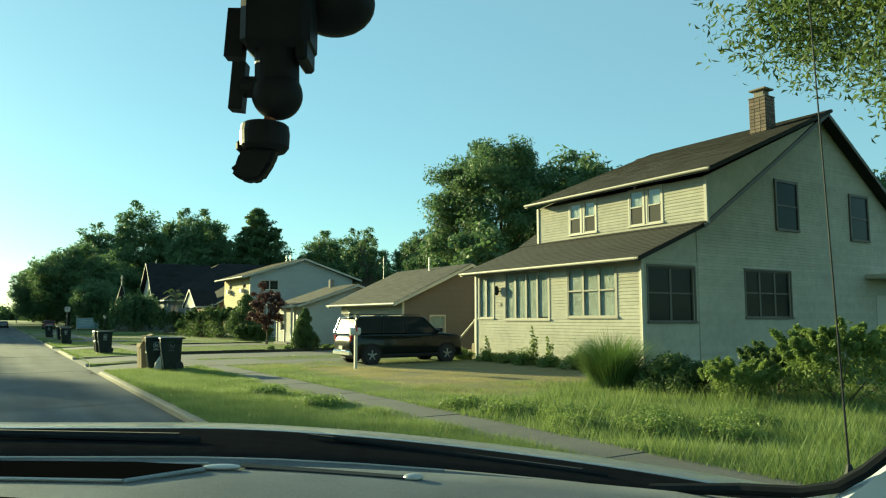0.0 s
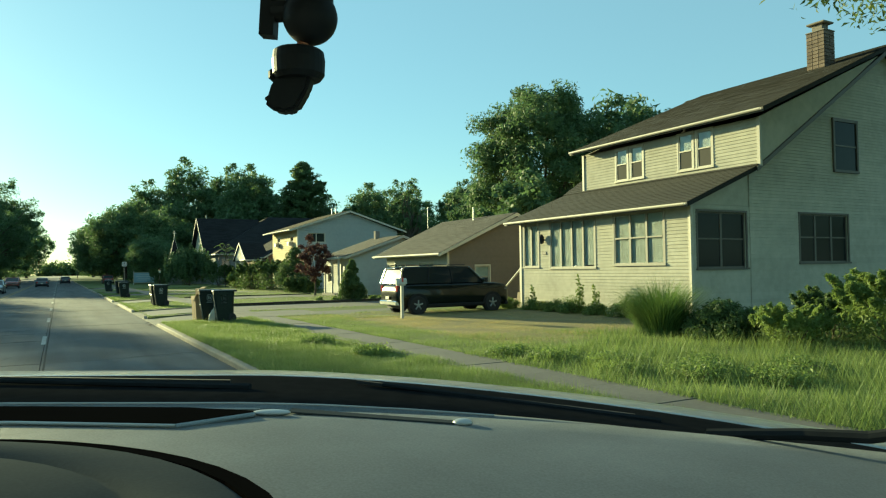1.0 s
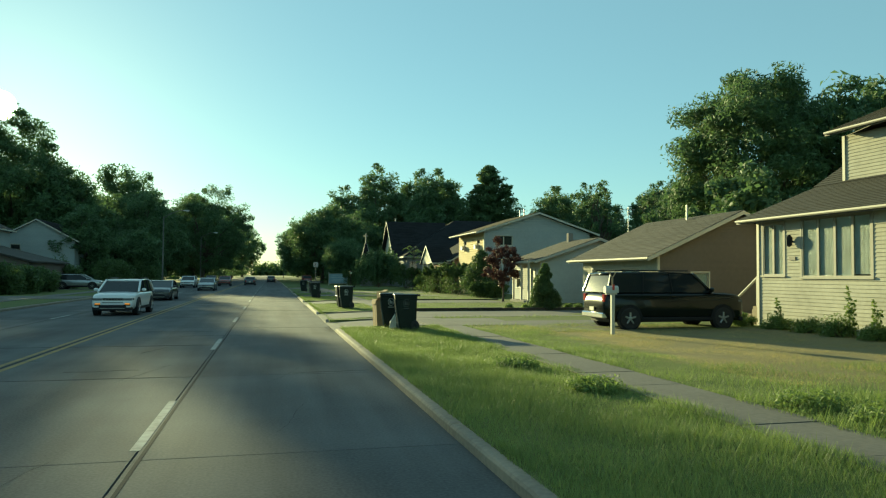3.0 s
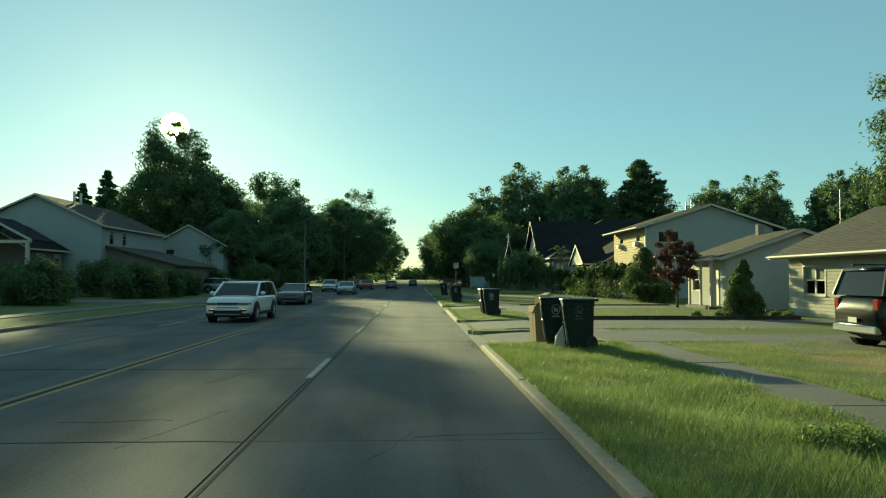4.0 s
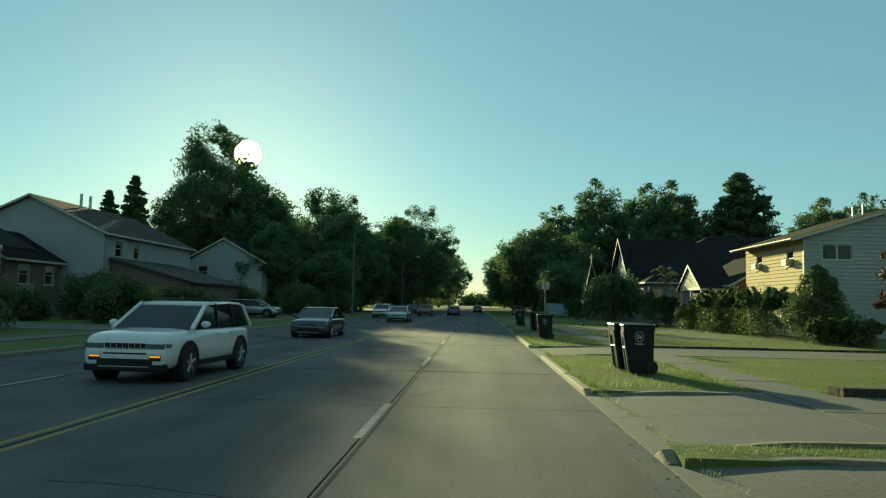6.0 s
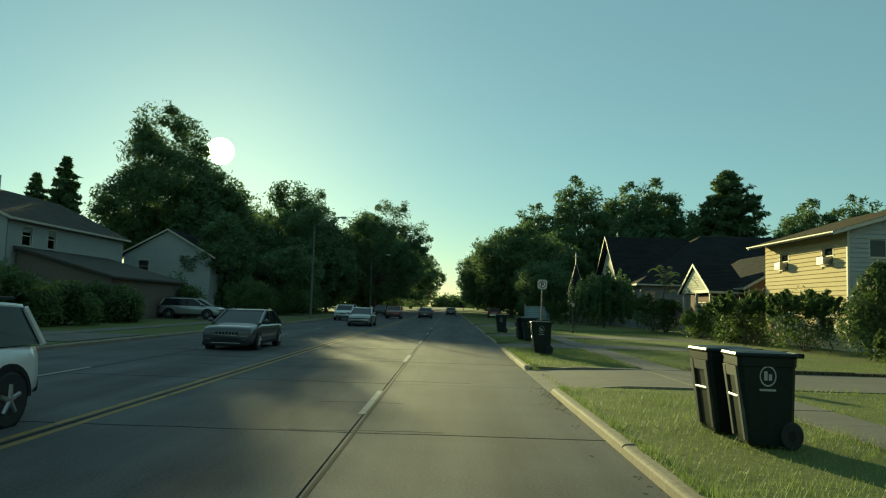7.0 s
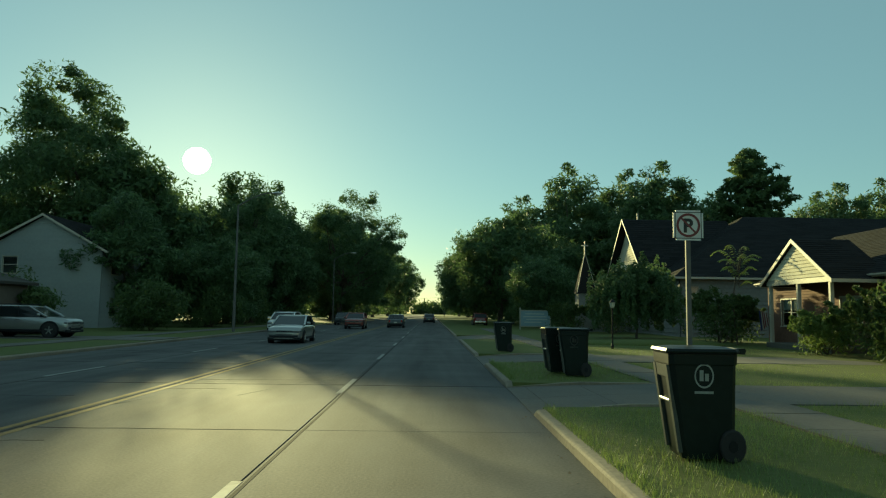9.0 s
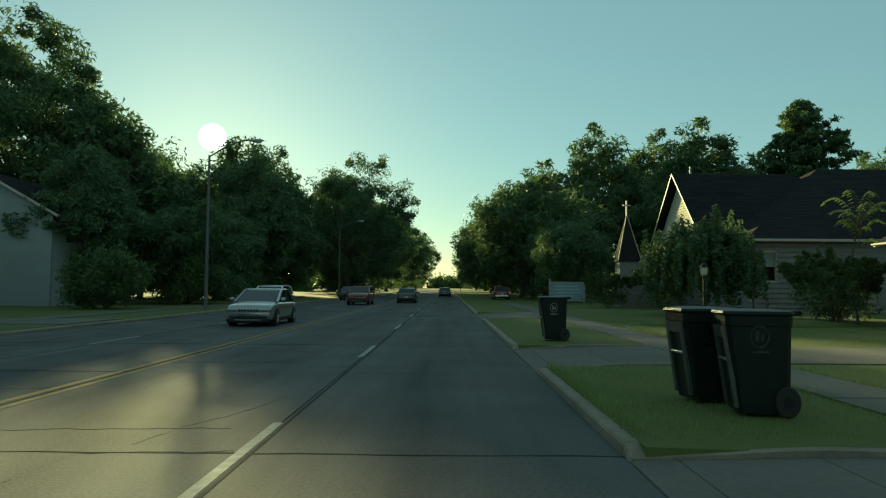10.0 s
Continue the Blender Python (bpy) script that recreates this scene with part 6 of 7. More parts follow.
cb2 = thing("cardboard_box", (4.5, 28.32, GZ + 0.935), "small brown cardboard box on a taller one", "box", "cardboard boxes", turn=14)
part("carton", one_box(-0.15, 0.15, -0.17, 0.17, 0.0, 0.25, bevel=0.006), CARDBOARD, cb2)
part("flap", one_box(-0.15, 0.0, -0.17, 0.17, 0.25, 0.256), CARDBOARD, cb2)
part("flap", prism(bmesh.new(), [(0.0, -0.17, 0.252), (0.0, 0.17, 0.252), (0.14, 0.17, 0.31), (0.14, -0.17, 0.31)], (0, 0, 0.005)), CARDBOARD, cb2)
cb3 = thing("cardboard_box", (4.88, 28.5, GZ), "crushed brown cardboard box beside the bins", "box", "cardboard boxes", turn=-12)
part("carton", one_box(-0.16, 0.16, -0.2, 0.2, 0.0, 0.6, bevel=0.01), CARDBOARD, cb3)
part("flap", prism(bmesh.new(), [(-0.16, -0.2, 0.6), (-0.16, 0.2, 0.6), (-0.22, 0.18, 0.70), (-0.22, -0.18, 0.70)], (0.004, 0, 0.006)), CARDBOARD, cb3)
bag = thing("paper_sack", (4.55, 26.55, GZ), "white crumpled paper sack leaning on a bin", "sack", turn=10)
bm = bmesh.new()
prism(bm, [(-0.13, -0.03, 0.0), (0.10, -0.03, 0.0), (0.13, -0.05, 0.22), (0.14, -0.03, 0.42), (0.15, -0.04, 0.62), (0.06, -0.02, 0.48), (-0.08, -0.02, 0.26)], (0.03, 0.10, 0.02))
bmesh.ops.subdivide_edges(bm, edges=bm.edges[:], cuts=2, use_grid_fill=True)
for v in bm.verts:
    v.co += Vector(noise.noise_vector(v.co * 11.0)) * 0.032
part("sack", bm, mat("sack_paper", (0.62, 0.58, 0.48), 0.8, var=0.12, grain=14), bag)


def parking_sign():
    e = thing("no_parking_sign", (4.03, 57.95, GZ), "square white no-parking sign on a steel post", "sign")
    bm = one_box(-0.026, 0.026, -0.015, 0.015, -0.1, 2.62)
    for k in range(12):
        box(bm, -0.012, 0.012, -0.018, -0.014, 0.3 + k * 0.19, 0.33 + k * 0.19)
    part("post", bm, SIGNPOST, e)
    white = mat("sign_white", (0.62, 0.62, 0.58), 0.45, var=0.06, grain=10)
    black = mat("sign_black", (0.02, 0.02, 0.02), 0.5)
    red = mat("sign_red", (0.16, 0.03, 0.03), 0.5)
    bm = one_box(-0.17, 0.17, -0.024, -0.0185, 2.33, 2.67)
    bmesh.ops.bevel(bm, geom=[g for g in bm.edges if abs(g.verts[0].co.y - g.verts[1].co.y) > 0.003], offset=0.03, segments=3, affect="EDGES")
    plate = part("plate", bm, white, e)
    bm = bmesh.new()
    for x0, x1, z0, z1 in ((-0.15, 0.15, 2.35, 2.358), (-0.15, 0.15, 2.642, 2.65), (-0.15, -0.142, 2.35, 2.65), (0.142, 0.15, 2.35, 2.65)):
        box(bm, x0, x1, -0.0265, -0.0245, z0, z1)
    part("border", bm, black, plate)
    cu = bpy.data.curves.new("letter", "FONT")
    cu.body, cu.size, cu.extrude, cu.offset, cu.align_x = "P", 0.21, 0.001, 0.008, "CENTER"
    tmp = bpy.data.objects.new("letter", cu)
    me = bpy.data.meshes.new_from_object(tmp)
    bpy.data.objects.remove(tmp)
    me.materials.clear()
    ob = put("letter", me, black, plate)
    ob.matrix_basis = pose(-0.005, -0.0265, 2.425, 90, 0, 0)
    bm = bmesh.new()
    for k in range(32):
        a0, a1 = 2 * math.pi * k / 32, 2 * math.pi * (k + 1) / 32
        prism(bm, [(r * math.cos(a), -0.0295, 2.5 + r * math.sin(a)) for a, r in ((a0, 0.135), (a1, 0.135), (a1, 0.108), (a0, 0.108))], (0, 0.002, 0))
    part("ring", bm, red, plate)
    part("slash", prism(bmesh.new(), [(-0.088, -0.0295, 2.577), (-0.074, -0.0295, 2.591), (0.088, -0.0295, 2.423), (0.074, -0.0295, 2.409)], (0, 0.002, 0)), red, plate)
    return e


parking_sign()


def sign_board(at):
    """A broad low board on two posts, with rows of small writing that cannot be read."""
    e = thing("notice_board", at, "broad pale blue notice board on two posts before the church", "sign", turn=4)
    blue = mat("board_paint", (0.22, 0.30, 0.34), 0.6, var=0.12, grain=6, stain=1.0)
    for x in (-1.5, 1.5):
        part("post", one_box(x - 0.06, x + 0.06, -0.06, 0.06, -0.2, 2.15, bevel=0.01), TRIM_G, e)
    board = part("board", one_box(-1.44, 1.44, -0.04, 0.04, 0.35, 1.85, bevel=0.01), blue, e)
    for z in (0.33, 1.87):
        part("rail", one_box(-1.44, 1.44, -0.055, 0.055, z - 0.05, z + 0.05, bevel=0.008), TRIM_G, e)
    for k, (x0, x1) in enumerate(((-1.0, 0.9), (-1.2, 1.1), (-0.9, 1.2), (-1.1, 0.6))):
        part("writing_bar", one_box(x0, x1, -0.046, -0.041, 1.50 - 0.27 * k, 1.60 - 0.27 * k), BINMARK, board)
    return e


sign_board((11.4, 119.0, GZ))


def yard_lamp(at):
    e = thing("lamp_post", at, "slim black garden lamp post with glass lantern", "lamp")
    part("post", spin(bmesh.new(), [(0.07, -0.05), (0.07, 0.15), (0.035, 0.25), (0.03, 1.75), (0.05, 1.78), (0.05, 1.82)], 12), BLACKPL, e)
    lan = part("lantern", spin(bmesh.new(), [(0.06, 1.82), (0.10, 1.86), (0.13, 2.06), (0.12, 2.08)], 8), mat("lantern_glass", (0.55, 0.52, 0.42), 0.3), e)
    part("cap", spin(bmesh.new(), [(0.16, 2.07), (0.10, 2.15), (0.02, 2.22), (0.02, 2.26)], 8), BLACKPL, lan)
    return e


yard_lamp((9.3, 81.6, GZ))


def street_lamp(at):
    """A tall steel mast with a long curved arm and a flat lamp head over the road."""
    e = thing("street_lamp", at, "tall grey steel street lamp with curved arm", "lamp")
    part("mast", rod(bmesh.new(), (0, 0, -0.2), (0, 0, 9.0), 0.11, 0.06, 10), SIGNPOST, e)
    bm, prev = bmesh.new(), Vector((0, 0, 8.9))
    for i in range(1, 9):
        f = i / 8
        p = Vector((2.4 * f, 0, 8.9 + 1.0 * math.sin(f * math.pi / 2)))
        rod(bm, prev, p, 0.045, seg=8)
        prev = p
    part("arm", bm, SIGNPOST, e)
    bm = ball(bmesh.new(), (2.75, 0, 9.88), 0.42, 0.17, 0.10)
    hd = part("lamp_head", bm, METAL, e, smooth=True)
    part("lens", ball(bmesh.new(), (2.85, 0, 9.80), 0.2, 0.12, 0.09), MATS["lantern_glass"], hd, smooth=True)
    return e


def signal_span(y, z):
    """Traffic signals hung on a wire across the road between two poles."""
    e = thing("traffic_signals", (-4.5, y, GZ), "traffic signals hung on a wire across the road", "signal")
    for x in (-11.0, 11.0):
        part("pole", rod(bmesh.new(), (x, 0, -0.2), (x, 0, z + 1.0), 0.14, 0.10, 8), BARK, e)
    bm, prev = bmesh.new(), None
    for i in range(13):
        f = i / 12 * 2 - 1
        p = (11.0 * f, 0, z - 0.2 + 0.7 * f * f)
        if prev:
            rod(bm, prev, p, 0.03, seg=5)
        prev = p
    part("wire", bm, BLACKPL, e)
    for x in (-3.0, 3.0):
        sg = part("signal_head", one_box(x - 0.2, x + 0.2, -0.15, 0.15, z - 1.35, z - 0.2, bevel=0.03), mat("signal_yellow", (0.30, 0.20, 0.03), 0.5), e)
        for k in range(3):
            part("lens", spin(bmesh.new(), [(0.13, -0.16), (0.15, -0.152), (0.15, -0.14)], 12, "y", (x, 0, z - 0.42 - 0.36 * k)), BLACKPL, sg)
    return e


signal_span(330, 7.5)
street_lamp((-12.7, 100, GZ)), street_lamp((-12.7, 150, GZ))

# leaves, twigs and grit in the gutter
db = random.Random(12)
lit = []
for k in range(420):
    y = db.choice((db.uniform(22, 62), db.gauss(29, 1.0), db.gauss(46.5, 1.2)))
    x = KX - abs(db.gauss(0, 0.16)) - 0.01
    a, r = db.uniform(0, 6.28), db.uniform(0.012, 0.035)
    for da, rr, z in ((0, r, 0.004), (1.6, r * 0.5, 0.010), (3.1, r, 0.006), (4.7, r * 0.45, 0.003)):
        lit.append((x + rr * math.cos(a + da), y + rr * math.sin(a + da), z))
tagged(put("gutter_litter", np_mesh("gutter_litter", np.array(lit), 4), mat("dead_leaves", (0.13, 0.09, 0.05), 0.9, grain=20)), "dead leaves and grit along the gutter", "litter", kind="stuff")


def mailbox(at):
    e = thing("mailbox", at, "white post with a mailbox and a forked ornament", "mailbox")
    part("post", one_box(-0.05, 0.05, -0.05, 0.05, -0.25, 1.15, bevel=0.006), TRIM, e)
    part("bracket", one_box(-0.22, 0.12, -0.06, 0.06, 1.12, 1.17), TRIM, e)
    bm = bmesh.new()
    prof = [(-0.085, 1.17), (0.085, 1.17), (0.085, 1.30)] + [(0.085 * math.cos(a), 1.30 + 0.085 * math.sin(a)) for a in np.linspace(0.2, math.pi - 0.2, 7)] + [(-0.085, 1.30)]
    prism(bm, [(-0.26, y, z) for y, z in prof], (0.42, 0, 0))
    bx = part("box", bm, mat("mailbox_paint", (0.5, 0.5, 0.47), 0.5), e)
    part("flag", one_box(-0.05, 0.02, -0.095, -0.088, 1.25, 1.42), mat("mailbox_flag", (0.4, 0.04, 0.03), 0.5), bx)
    bm = rod(bmesh.new(), (0.0, 0, 1.15), (0.0, 0, 1.62), 0.025)
    rod(bm, (0, 0, 1.62), (-0.16, 0, 1.86), 0.018, 0.008), rod(bm, (0, 0, 1.62), (0.16, 0, 1.86), 0.018, 0.008)
    rod(bm, (-0.1, 0, 1.77), (-0.02, 0, 1.9), 0.012, 0.006), rod(bm, (0.1, 0, 1.77), (0.02, 0, 1.9), 0.012, 0.006)
    part("ornament", bm, WOOD, e)
    return e


mailbox((10.75, 23.6, GZ + 0.1))


# ---- cars ----
def car(at, turn, paint, label, length=4.6, width=1.85, height=1.65, style="suv", lit=False, name="car", wheel=0.36):
    """A car headed along its own +x: body, glazed cabin, roof, pillars, wheels, lamps, bumpers, mirrors, grille."""
    e = thing(name, at, label, "car", turn=turn)
    L, W, H = length / 2, width / 2, height
    belt = H * (0.635 if style != "sedan" else 0.63)
    sill = 0.30 if style != "sedan" else 0.22
    hood = belt - (0.045 if style == "suv" else 0.06)
    fw, rw = L - 0.85, -L + 0.85
    cut = wheel * 1.13
    # body: sections lofted from tail to nose
    stations = [(-L, belt - 0.36, 0.76, 0.22), (-L + 0.05, belt - 0.12, 0.86, 0.10), (-L + 0.14, belt - 0.02, 0.92, 0.05), (-L + 0.4, belt, 0.975, 0.0), (rw, belt, 1.0, 0.0), (-0.3, belt, 1.0, 0.0),
                (fw - 0.4, belt + 0.005, 1.0, 0.0), (L - 1.12, belt, 0.99, 0.0), (L - 0.85, hood + 0.02, 0.985, 0.0), (L - 0.5, hood + 0.005, 0.975, 0.0), (L - 0.25, hood - 0.025, 0.955, 0.0), (L - 0.10, hood - 0.065, 0.925, 0.01), (L - 0.035, hood - 0.11, 0.895, 0.03), (L, hood - 0.18, 0.87, 0.06)]
    bm, prev = bmesh.new(), None
    for x, zt, wf, up in stations:
        w, zs = W * wf, sill + up
        hgt = zt - zs
        half = [(w * 0.90, zs), (w * 0.985, zs + 0.16 * hgt), (w, zs + 0.42 * hgt), (w * 0.99, zs + 0.66 * hgt), (w * 0.965, zs + 0.86 * hgt), (w * 0.92, zs + 0.965 * hgt), (w * 0.78, zt), (w * 0.4, zt + 0.018)]
        ring = [bm.verts.new((x, y, z)) for y, z in half] + [bm.verts.new((x, -y, z)) for y, z in half[::-1]]
        if prev:
            for i in range(len(ring)):
                j = (i + 1) % len(ring)
                bm.faces.new((prev[i], prev[j], ring[j], ring[i]))
        else:
            bm.faces.new(ring)
        prev = ring
    bm.faces.new(prev[::-1])
    body = part("body", bm, paint, e, smooth=True)
    for x in (fw, rw):
        for s in (-1, 1):
            part("wheel_well", spin(bmesh.new(), [(cut, s * (W - 0.2)), (cut, s * (W + 0.002)), (cut * 0.9, s * (W + 0.004))], 22, "y", (x, 0, wheel)), BLACKPL, body)
    # cabin: raked screen, curved roof line
    if style == "suv":
        cab = [(-L + 0.10, belt), (-L + 0.38, H - 0.10), (0.30, H - 0.07), (L - 1.05, belt + 0.0)]
        if length > 5.0:
            cab = [(-L + 0.08, belt), (-L + 0.27, H - 0.10), (0.70, H - 0.07), (L - 1.25, belt + 0.0)]
    else:
        cab = [(-L + 0.45, belt - 0.02), (-L + 1.25, H - 0.08), (0.10, H - 0.07), (L - 1.1, belt + 0.0)]
    x0, x1 = cab[1][0], cab[2][0]
    span = x1 - x0
    arc = [(x0 + span * f, H - 0.10 + 0.09 * math.sin(math.pi * (0.18 + 0.64 * f))) for f in (0.0, 0.15, 0.35, 0.55, 0.75, 0.9, 1.0)]
    low = [(cab[0][0], cab[0][1])] + [(x, z - 0.03) for x, z in arc] + [(cab[3][0], cab[3][1])]
    bm = prism(bmesh.new(), [(x, -W + 0.07, z) for x, z in low], (0, 2 * W - 0.14, 0))
    for v in bm.verts:
        if v.co.z > belt + 0.1:
            v.co.y *= 0.86
    part("glazing", bm, CARGLASS, e)
    x0, x1 = x0 - 0.05, x1 + 0.06
    bm = prism(bmesh.new(), [(x, -W * 0.80, z) for x, z in [(x0, H - 0.13)] + arc + [(x1, H - 0.12)]], (0, W * 1.60, 0))
    bmesh.ops.bevel(bm, geom=[g for g in bm.edges if abs(g.verts[0].co.y - g.verts[1].co.y) < 0.02], offset=0.03, segments=2, affect="EDGES")
    r = part("roof", bm, paint, e, smooth=True)
    yb, yt = W - 0.06, (W - 0.07) * 0.86 + 0.012
    for s in (-1, 1):
        for k, ((xa, za), (xb, zb)) in enumerate((((cab[0][0], cab[0][1]), (cab[1][0], cab[1][1])), ((cab[3][0], cab[3][1]), (cab[2][0], cab[2][1])), ((-0.15, belt), (-0.2, H - 0.06)), ((-L * 0.48, belt), (-L * 0.45, H - 0.06)))):
            part("pillar", rod(bmesh.new(), (xa, s * yb, za), (xb, s * yt, zb), 0.05 if k < 2 else 0.03, seg=6), paint if k < 2 else BLACKPL, e)
        if style == "suv":
            bm = rod(bmesh.new(), (x0 + 0.2, s * W * 0.74, H + 0.03), (x1 - 0.2, s * W * 0.74, H + 0.03), 0.018, seg=6)
            for x in (x0 + 0.25, x1 - 0.25):
                rod(bm, (x, s * W * 0.7, H - 0.01), (x, s * W * 0.7, H + 0.05), 0.016, seg=6)
            part("roof_rail", bm, BLACKPL, r)
        m = part("mirror", ball(bmesh.new(), (L - 1.35, s * (W + 0.1), belt + 0.1), 0.07, 0.11, 0.075, 10, 7), paint, e)
        part("mirror_arm", rod(bmesh.new(), (L - 1.38, s * (W - 0.06), belt + 0.05), (L - 1.36, s * (W + 0.06), belt + 0.08), 0.02, seg=6), BLACKPL, m)
        y0, y1 = sorted((s * (W - 0.50), s * (W * 0.865)))
        hl = part("headlight", one_box(L - 0.10, L + 0.007, y0, y1, hood - 0.315, hood - 0.205, bevel=0.012), mat("headlamp", (0.10, 0.105, 0.11), 0.12), e)
        y0, y1 = sorted((s * W * 0.80, s * W * 0.935))
        part("side_lens", one_box(L - 0.20, L - 0.035, y0, y1, hood - 0.285, hood - 0.205, bevel=0.015), mat("headlamp", (0.10, 0.105, 0.11), 0.12), hl)
        part("tail_light", one_box(-L + 0.01, -L + 0.14, s * (W - 0.34) if s > 0 else -W + 0.17, s * (W - 0.17) if s > 0 else -W + 0.34, belt - 0.32, belt - 0.07, bevel=0.015), TAIL, e)
        f0, f1 = sorted((s * (W - 0.20), s * (W - 0.42)))
        fp = part("fog_pocket", one_box(L - 0.06, L + 0.006, f0 - 0.015, f1 + 0.015, hood - 0.545, hood - 0.425, bevel=0.01), BLACKPL, e)
        part("fog_lamp", one_box(L - 0.05, L + 0.012, f0, f1, hood - 0.475, hood - 0.44, bevel=0.008), AMBER if lit else mat("headlamp", (0.16, 0.17, 0.18)), fp)
        for zz in (-0.14, 0.55):
            part("door_handle", one_box(zz - 0.75, zz - 0.6, s * W - 0.005 if s > 0 else -W - 0.025, s * W + 0.025 if s > 0 else -W + 0.005, belt - 0.14, belt - 0.11), paint, body)
        part("sill_trim", one_box(rw + cut + 0.02, fw - cut - 0.02, s * W - 0.02 if s > 0 else -W - 0.012, s * W + 0.012 if s > 0 else -W + 0.02, sill - 0.02, sill + 0.1, bevel=0.008), BLACKPL, body)
    if style == "suv":
        for x in (fw, rw):
            for s in (-1, 1):
                bm = bmesh.new()
                for k in range(12):
                    a0, a1 = math.pi * k / 12, math.pi * (k + 1) / 12
                    prism(bm, [(x + c * math.cos(a), s * (W - 0.03), wheel + c * math.sin(a)) for a, c in ((a0, cut * 1.14), (a1, cut * 1.14), (a1, cut * 0.97), (a0, cut * 0.97))], (0, s * 0.042, 0))
                part("arch_trim", bm, BLACKPL, body)
    g = part("grille", one_box(L - 0.06, L + 0.008, -W + 0.50, W - 0.50, hood - 0.32, hood - 0.20, bevel=0.01), BLACKPL, e)
    for k in range(7):
        y = (-W + 0.56) + (2 * W - 1.12) * k / 6
        part("grille_bar", one_box(L, L + 0.014, y - 0.045, y + 0.045, hood - 0.31, hood - 0.295), METAL, g)
        part("grille_bar", one_box(L, L + 0.014, y - 0.05, y - 0.042, hood - 0.31, hood - 0.215), METAL, g)
    part("air_slot", one_box(L - 0.05, L + 0.006, -W + 0.48, W - 0.48, hood - 0.42, hood - 0.385, bevel=0.008), BLACKPL, e)
    part("air_intake", one_box(L - 0.06, L + 0.012, -W * 0.62, W * 0.62, sill + 0.05, sill + 0.20, bevel=0.02), BLACKPL, e)
    part("bumper", one_box(L - 0.14, L + 0.014, -W * 0.90, W * 0.90, sill - 0.05, sill + 0.10, bevel=0.03), BLACKPL, e)
    part("bumper_strip", one_box(L, L + 0.024, -W * 0.55, W * 0.55, sill + 0.035, sill + 0.055), PAINT_SIL, e)
    part("bumper", one_box(-L - 0.05, -L + 0.12, -W * 0.82, W * 0.82, sill + 0.06, sill + 0.24, bevel=0.03), CHROME if style == "suv" and not lit else BLACKPL, e)
    part("number_plate", one_box(-L - 0.062, -L - 0.048, -0.16, 0.16, sill + 0.3, sill + 0.42), TRIM, e)
    part("underbody", one_box(-L + 0.25, L - 0.25, -W * 0.7, W * 0.7, sill - 0.08, sill + 0.06), BLACKPL, e)
    for x in (fw, rw):
        for s in (-1, 1):
            y = s * (W - 0.085)
            w = part("wheel", spin(bmesh.new(), [(wheel * 0.62, -0.11), (wheel * 0.93, -0.115), (wheel, -0.08), (wheel, 0.08), (wheel * 0.93, 0.115), (wheel * 0.62, 0.11)], 24, "y", (x, y, wheel)), RUBBER, e)
            bm = spin(bmesh.new(), [(wheel * 0.58, -0.10), (wheel * 0.62, -0.112), (wheel * 0.62, 0.112), (wheel * 0.58, 0.10)], 20, "y", (x, y, wheel))
            part("rim", bm, mat("wheel_well_dark", (0.03, 0.03, 0.03), 0.6), w)
            for k in range(5):
                a = 2 * math.pi * k / 5 + 0.3
                part("spoke", rod(bmesh.new(), (x, y + s * 0.105, wheel), (x + wheel * 0.56 * math.cos(a), y + s * 0.11, wheel + wheel * 0.56 * math.sin(a)), 0.04, 0.03, 6), PAINT_SIL, w)
    return e


car((14.0, 26.25, GZ + 0.02), 0, PAINT_BLK, "black full-size car with chrome bumper parked on a driveway", 5.2, 1.95, 1.92, "suv", name="parked_car")
car((-5.95, 40.1, 0.0), -92, PAINT_WHT, "white car with lit amber lamps on the road", 4.5, 1.85, 1.64, "suv", True, name="white_car")
car((-6.9, 58.6, 0.0), -90, PAINT_GRY, "dark grey saloon car on the road", 4.6, 1.8, 1.42, "sedan", name="saloon_car", wheel=0.32)
car((-2.6, 128, 0.0), 90, PAINT_GRY, "dark car far along the road", 4.6, 1.8, 1.45, "sedan", name="saloon_car", wheel=0.32)
car((-6.2, 88, 0.0), -90, PAINT_SIL, "silver car far along the road", 4.6, 1.8, 1.45, "sedan", name="saloon_car", wheel=0.32)
car((-9.9, 104, 0.0), -90, PAINT_WHT, "white car in the kerb lane", 4.6, 1.85, 1.6, "suv", name="white_car")
car((-6.2, 120, 0.0), -90, PAINT_RED, "dark red car far along the road", 4.6, 1.85, 1.6, "suv", name="red_car")
car((-9.9, 140, 0.0), -90, PAINT_GRY, "dark car in the kerb lane", 4.6, 1.85, 1.6, "suv", name="grey_car")
car((0.9, 170, 0.0), 90, PAINT_GRY, "dark car far ahead in the lane", 4.6, 1.85, 1.5, "sedan", name="saloon_car", wheel=0.32)
car((-24.9, 86.3, GZ + 0.02), 8, PAINT_WHT, "white car parked on a driveway across the road", 4.5, 1.8, 1.45, "sedan", name="parked_car", wheel=0.32)
car((-19.0, 86, GZ + 0.02), 0, PAINT_SIL, "silver car parked on a driveway across the road", 4.6, 1.8, 1.6, "suv", name="parked_car")
car((7.5, 142, GZ), 90, PAINT_RED, "red car parked beside the road", 4.6, 1.8, 1.6, "suv", name="parked_car")


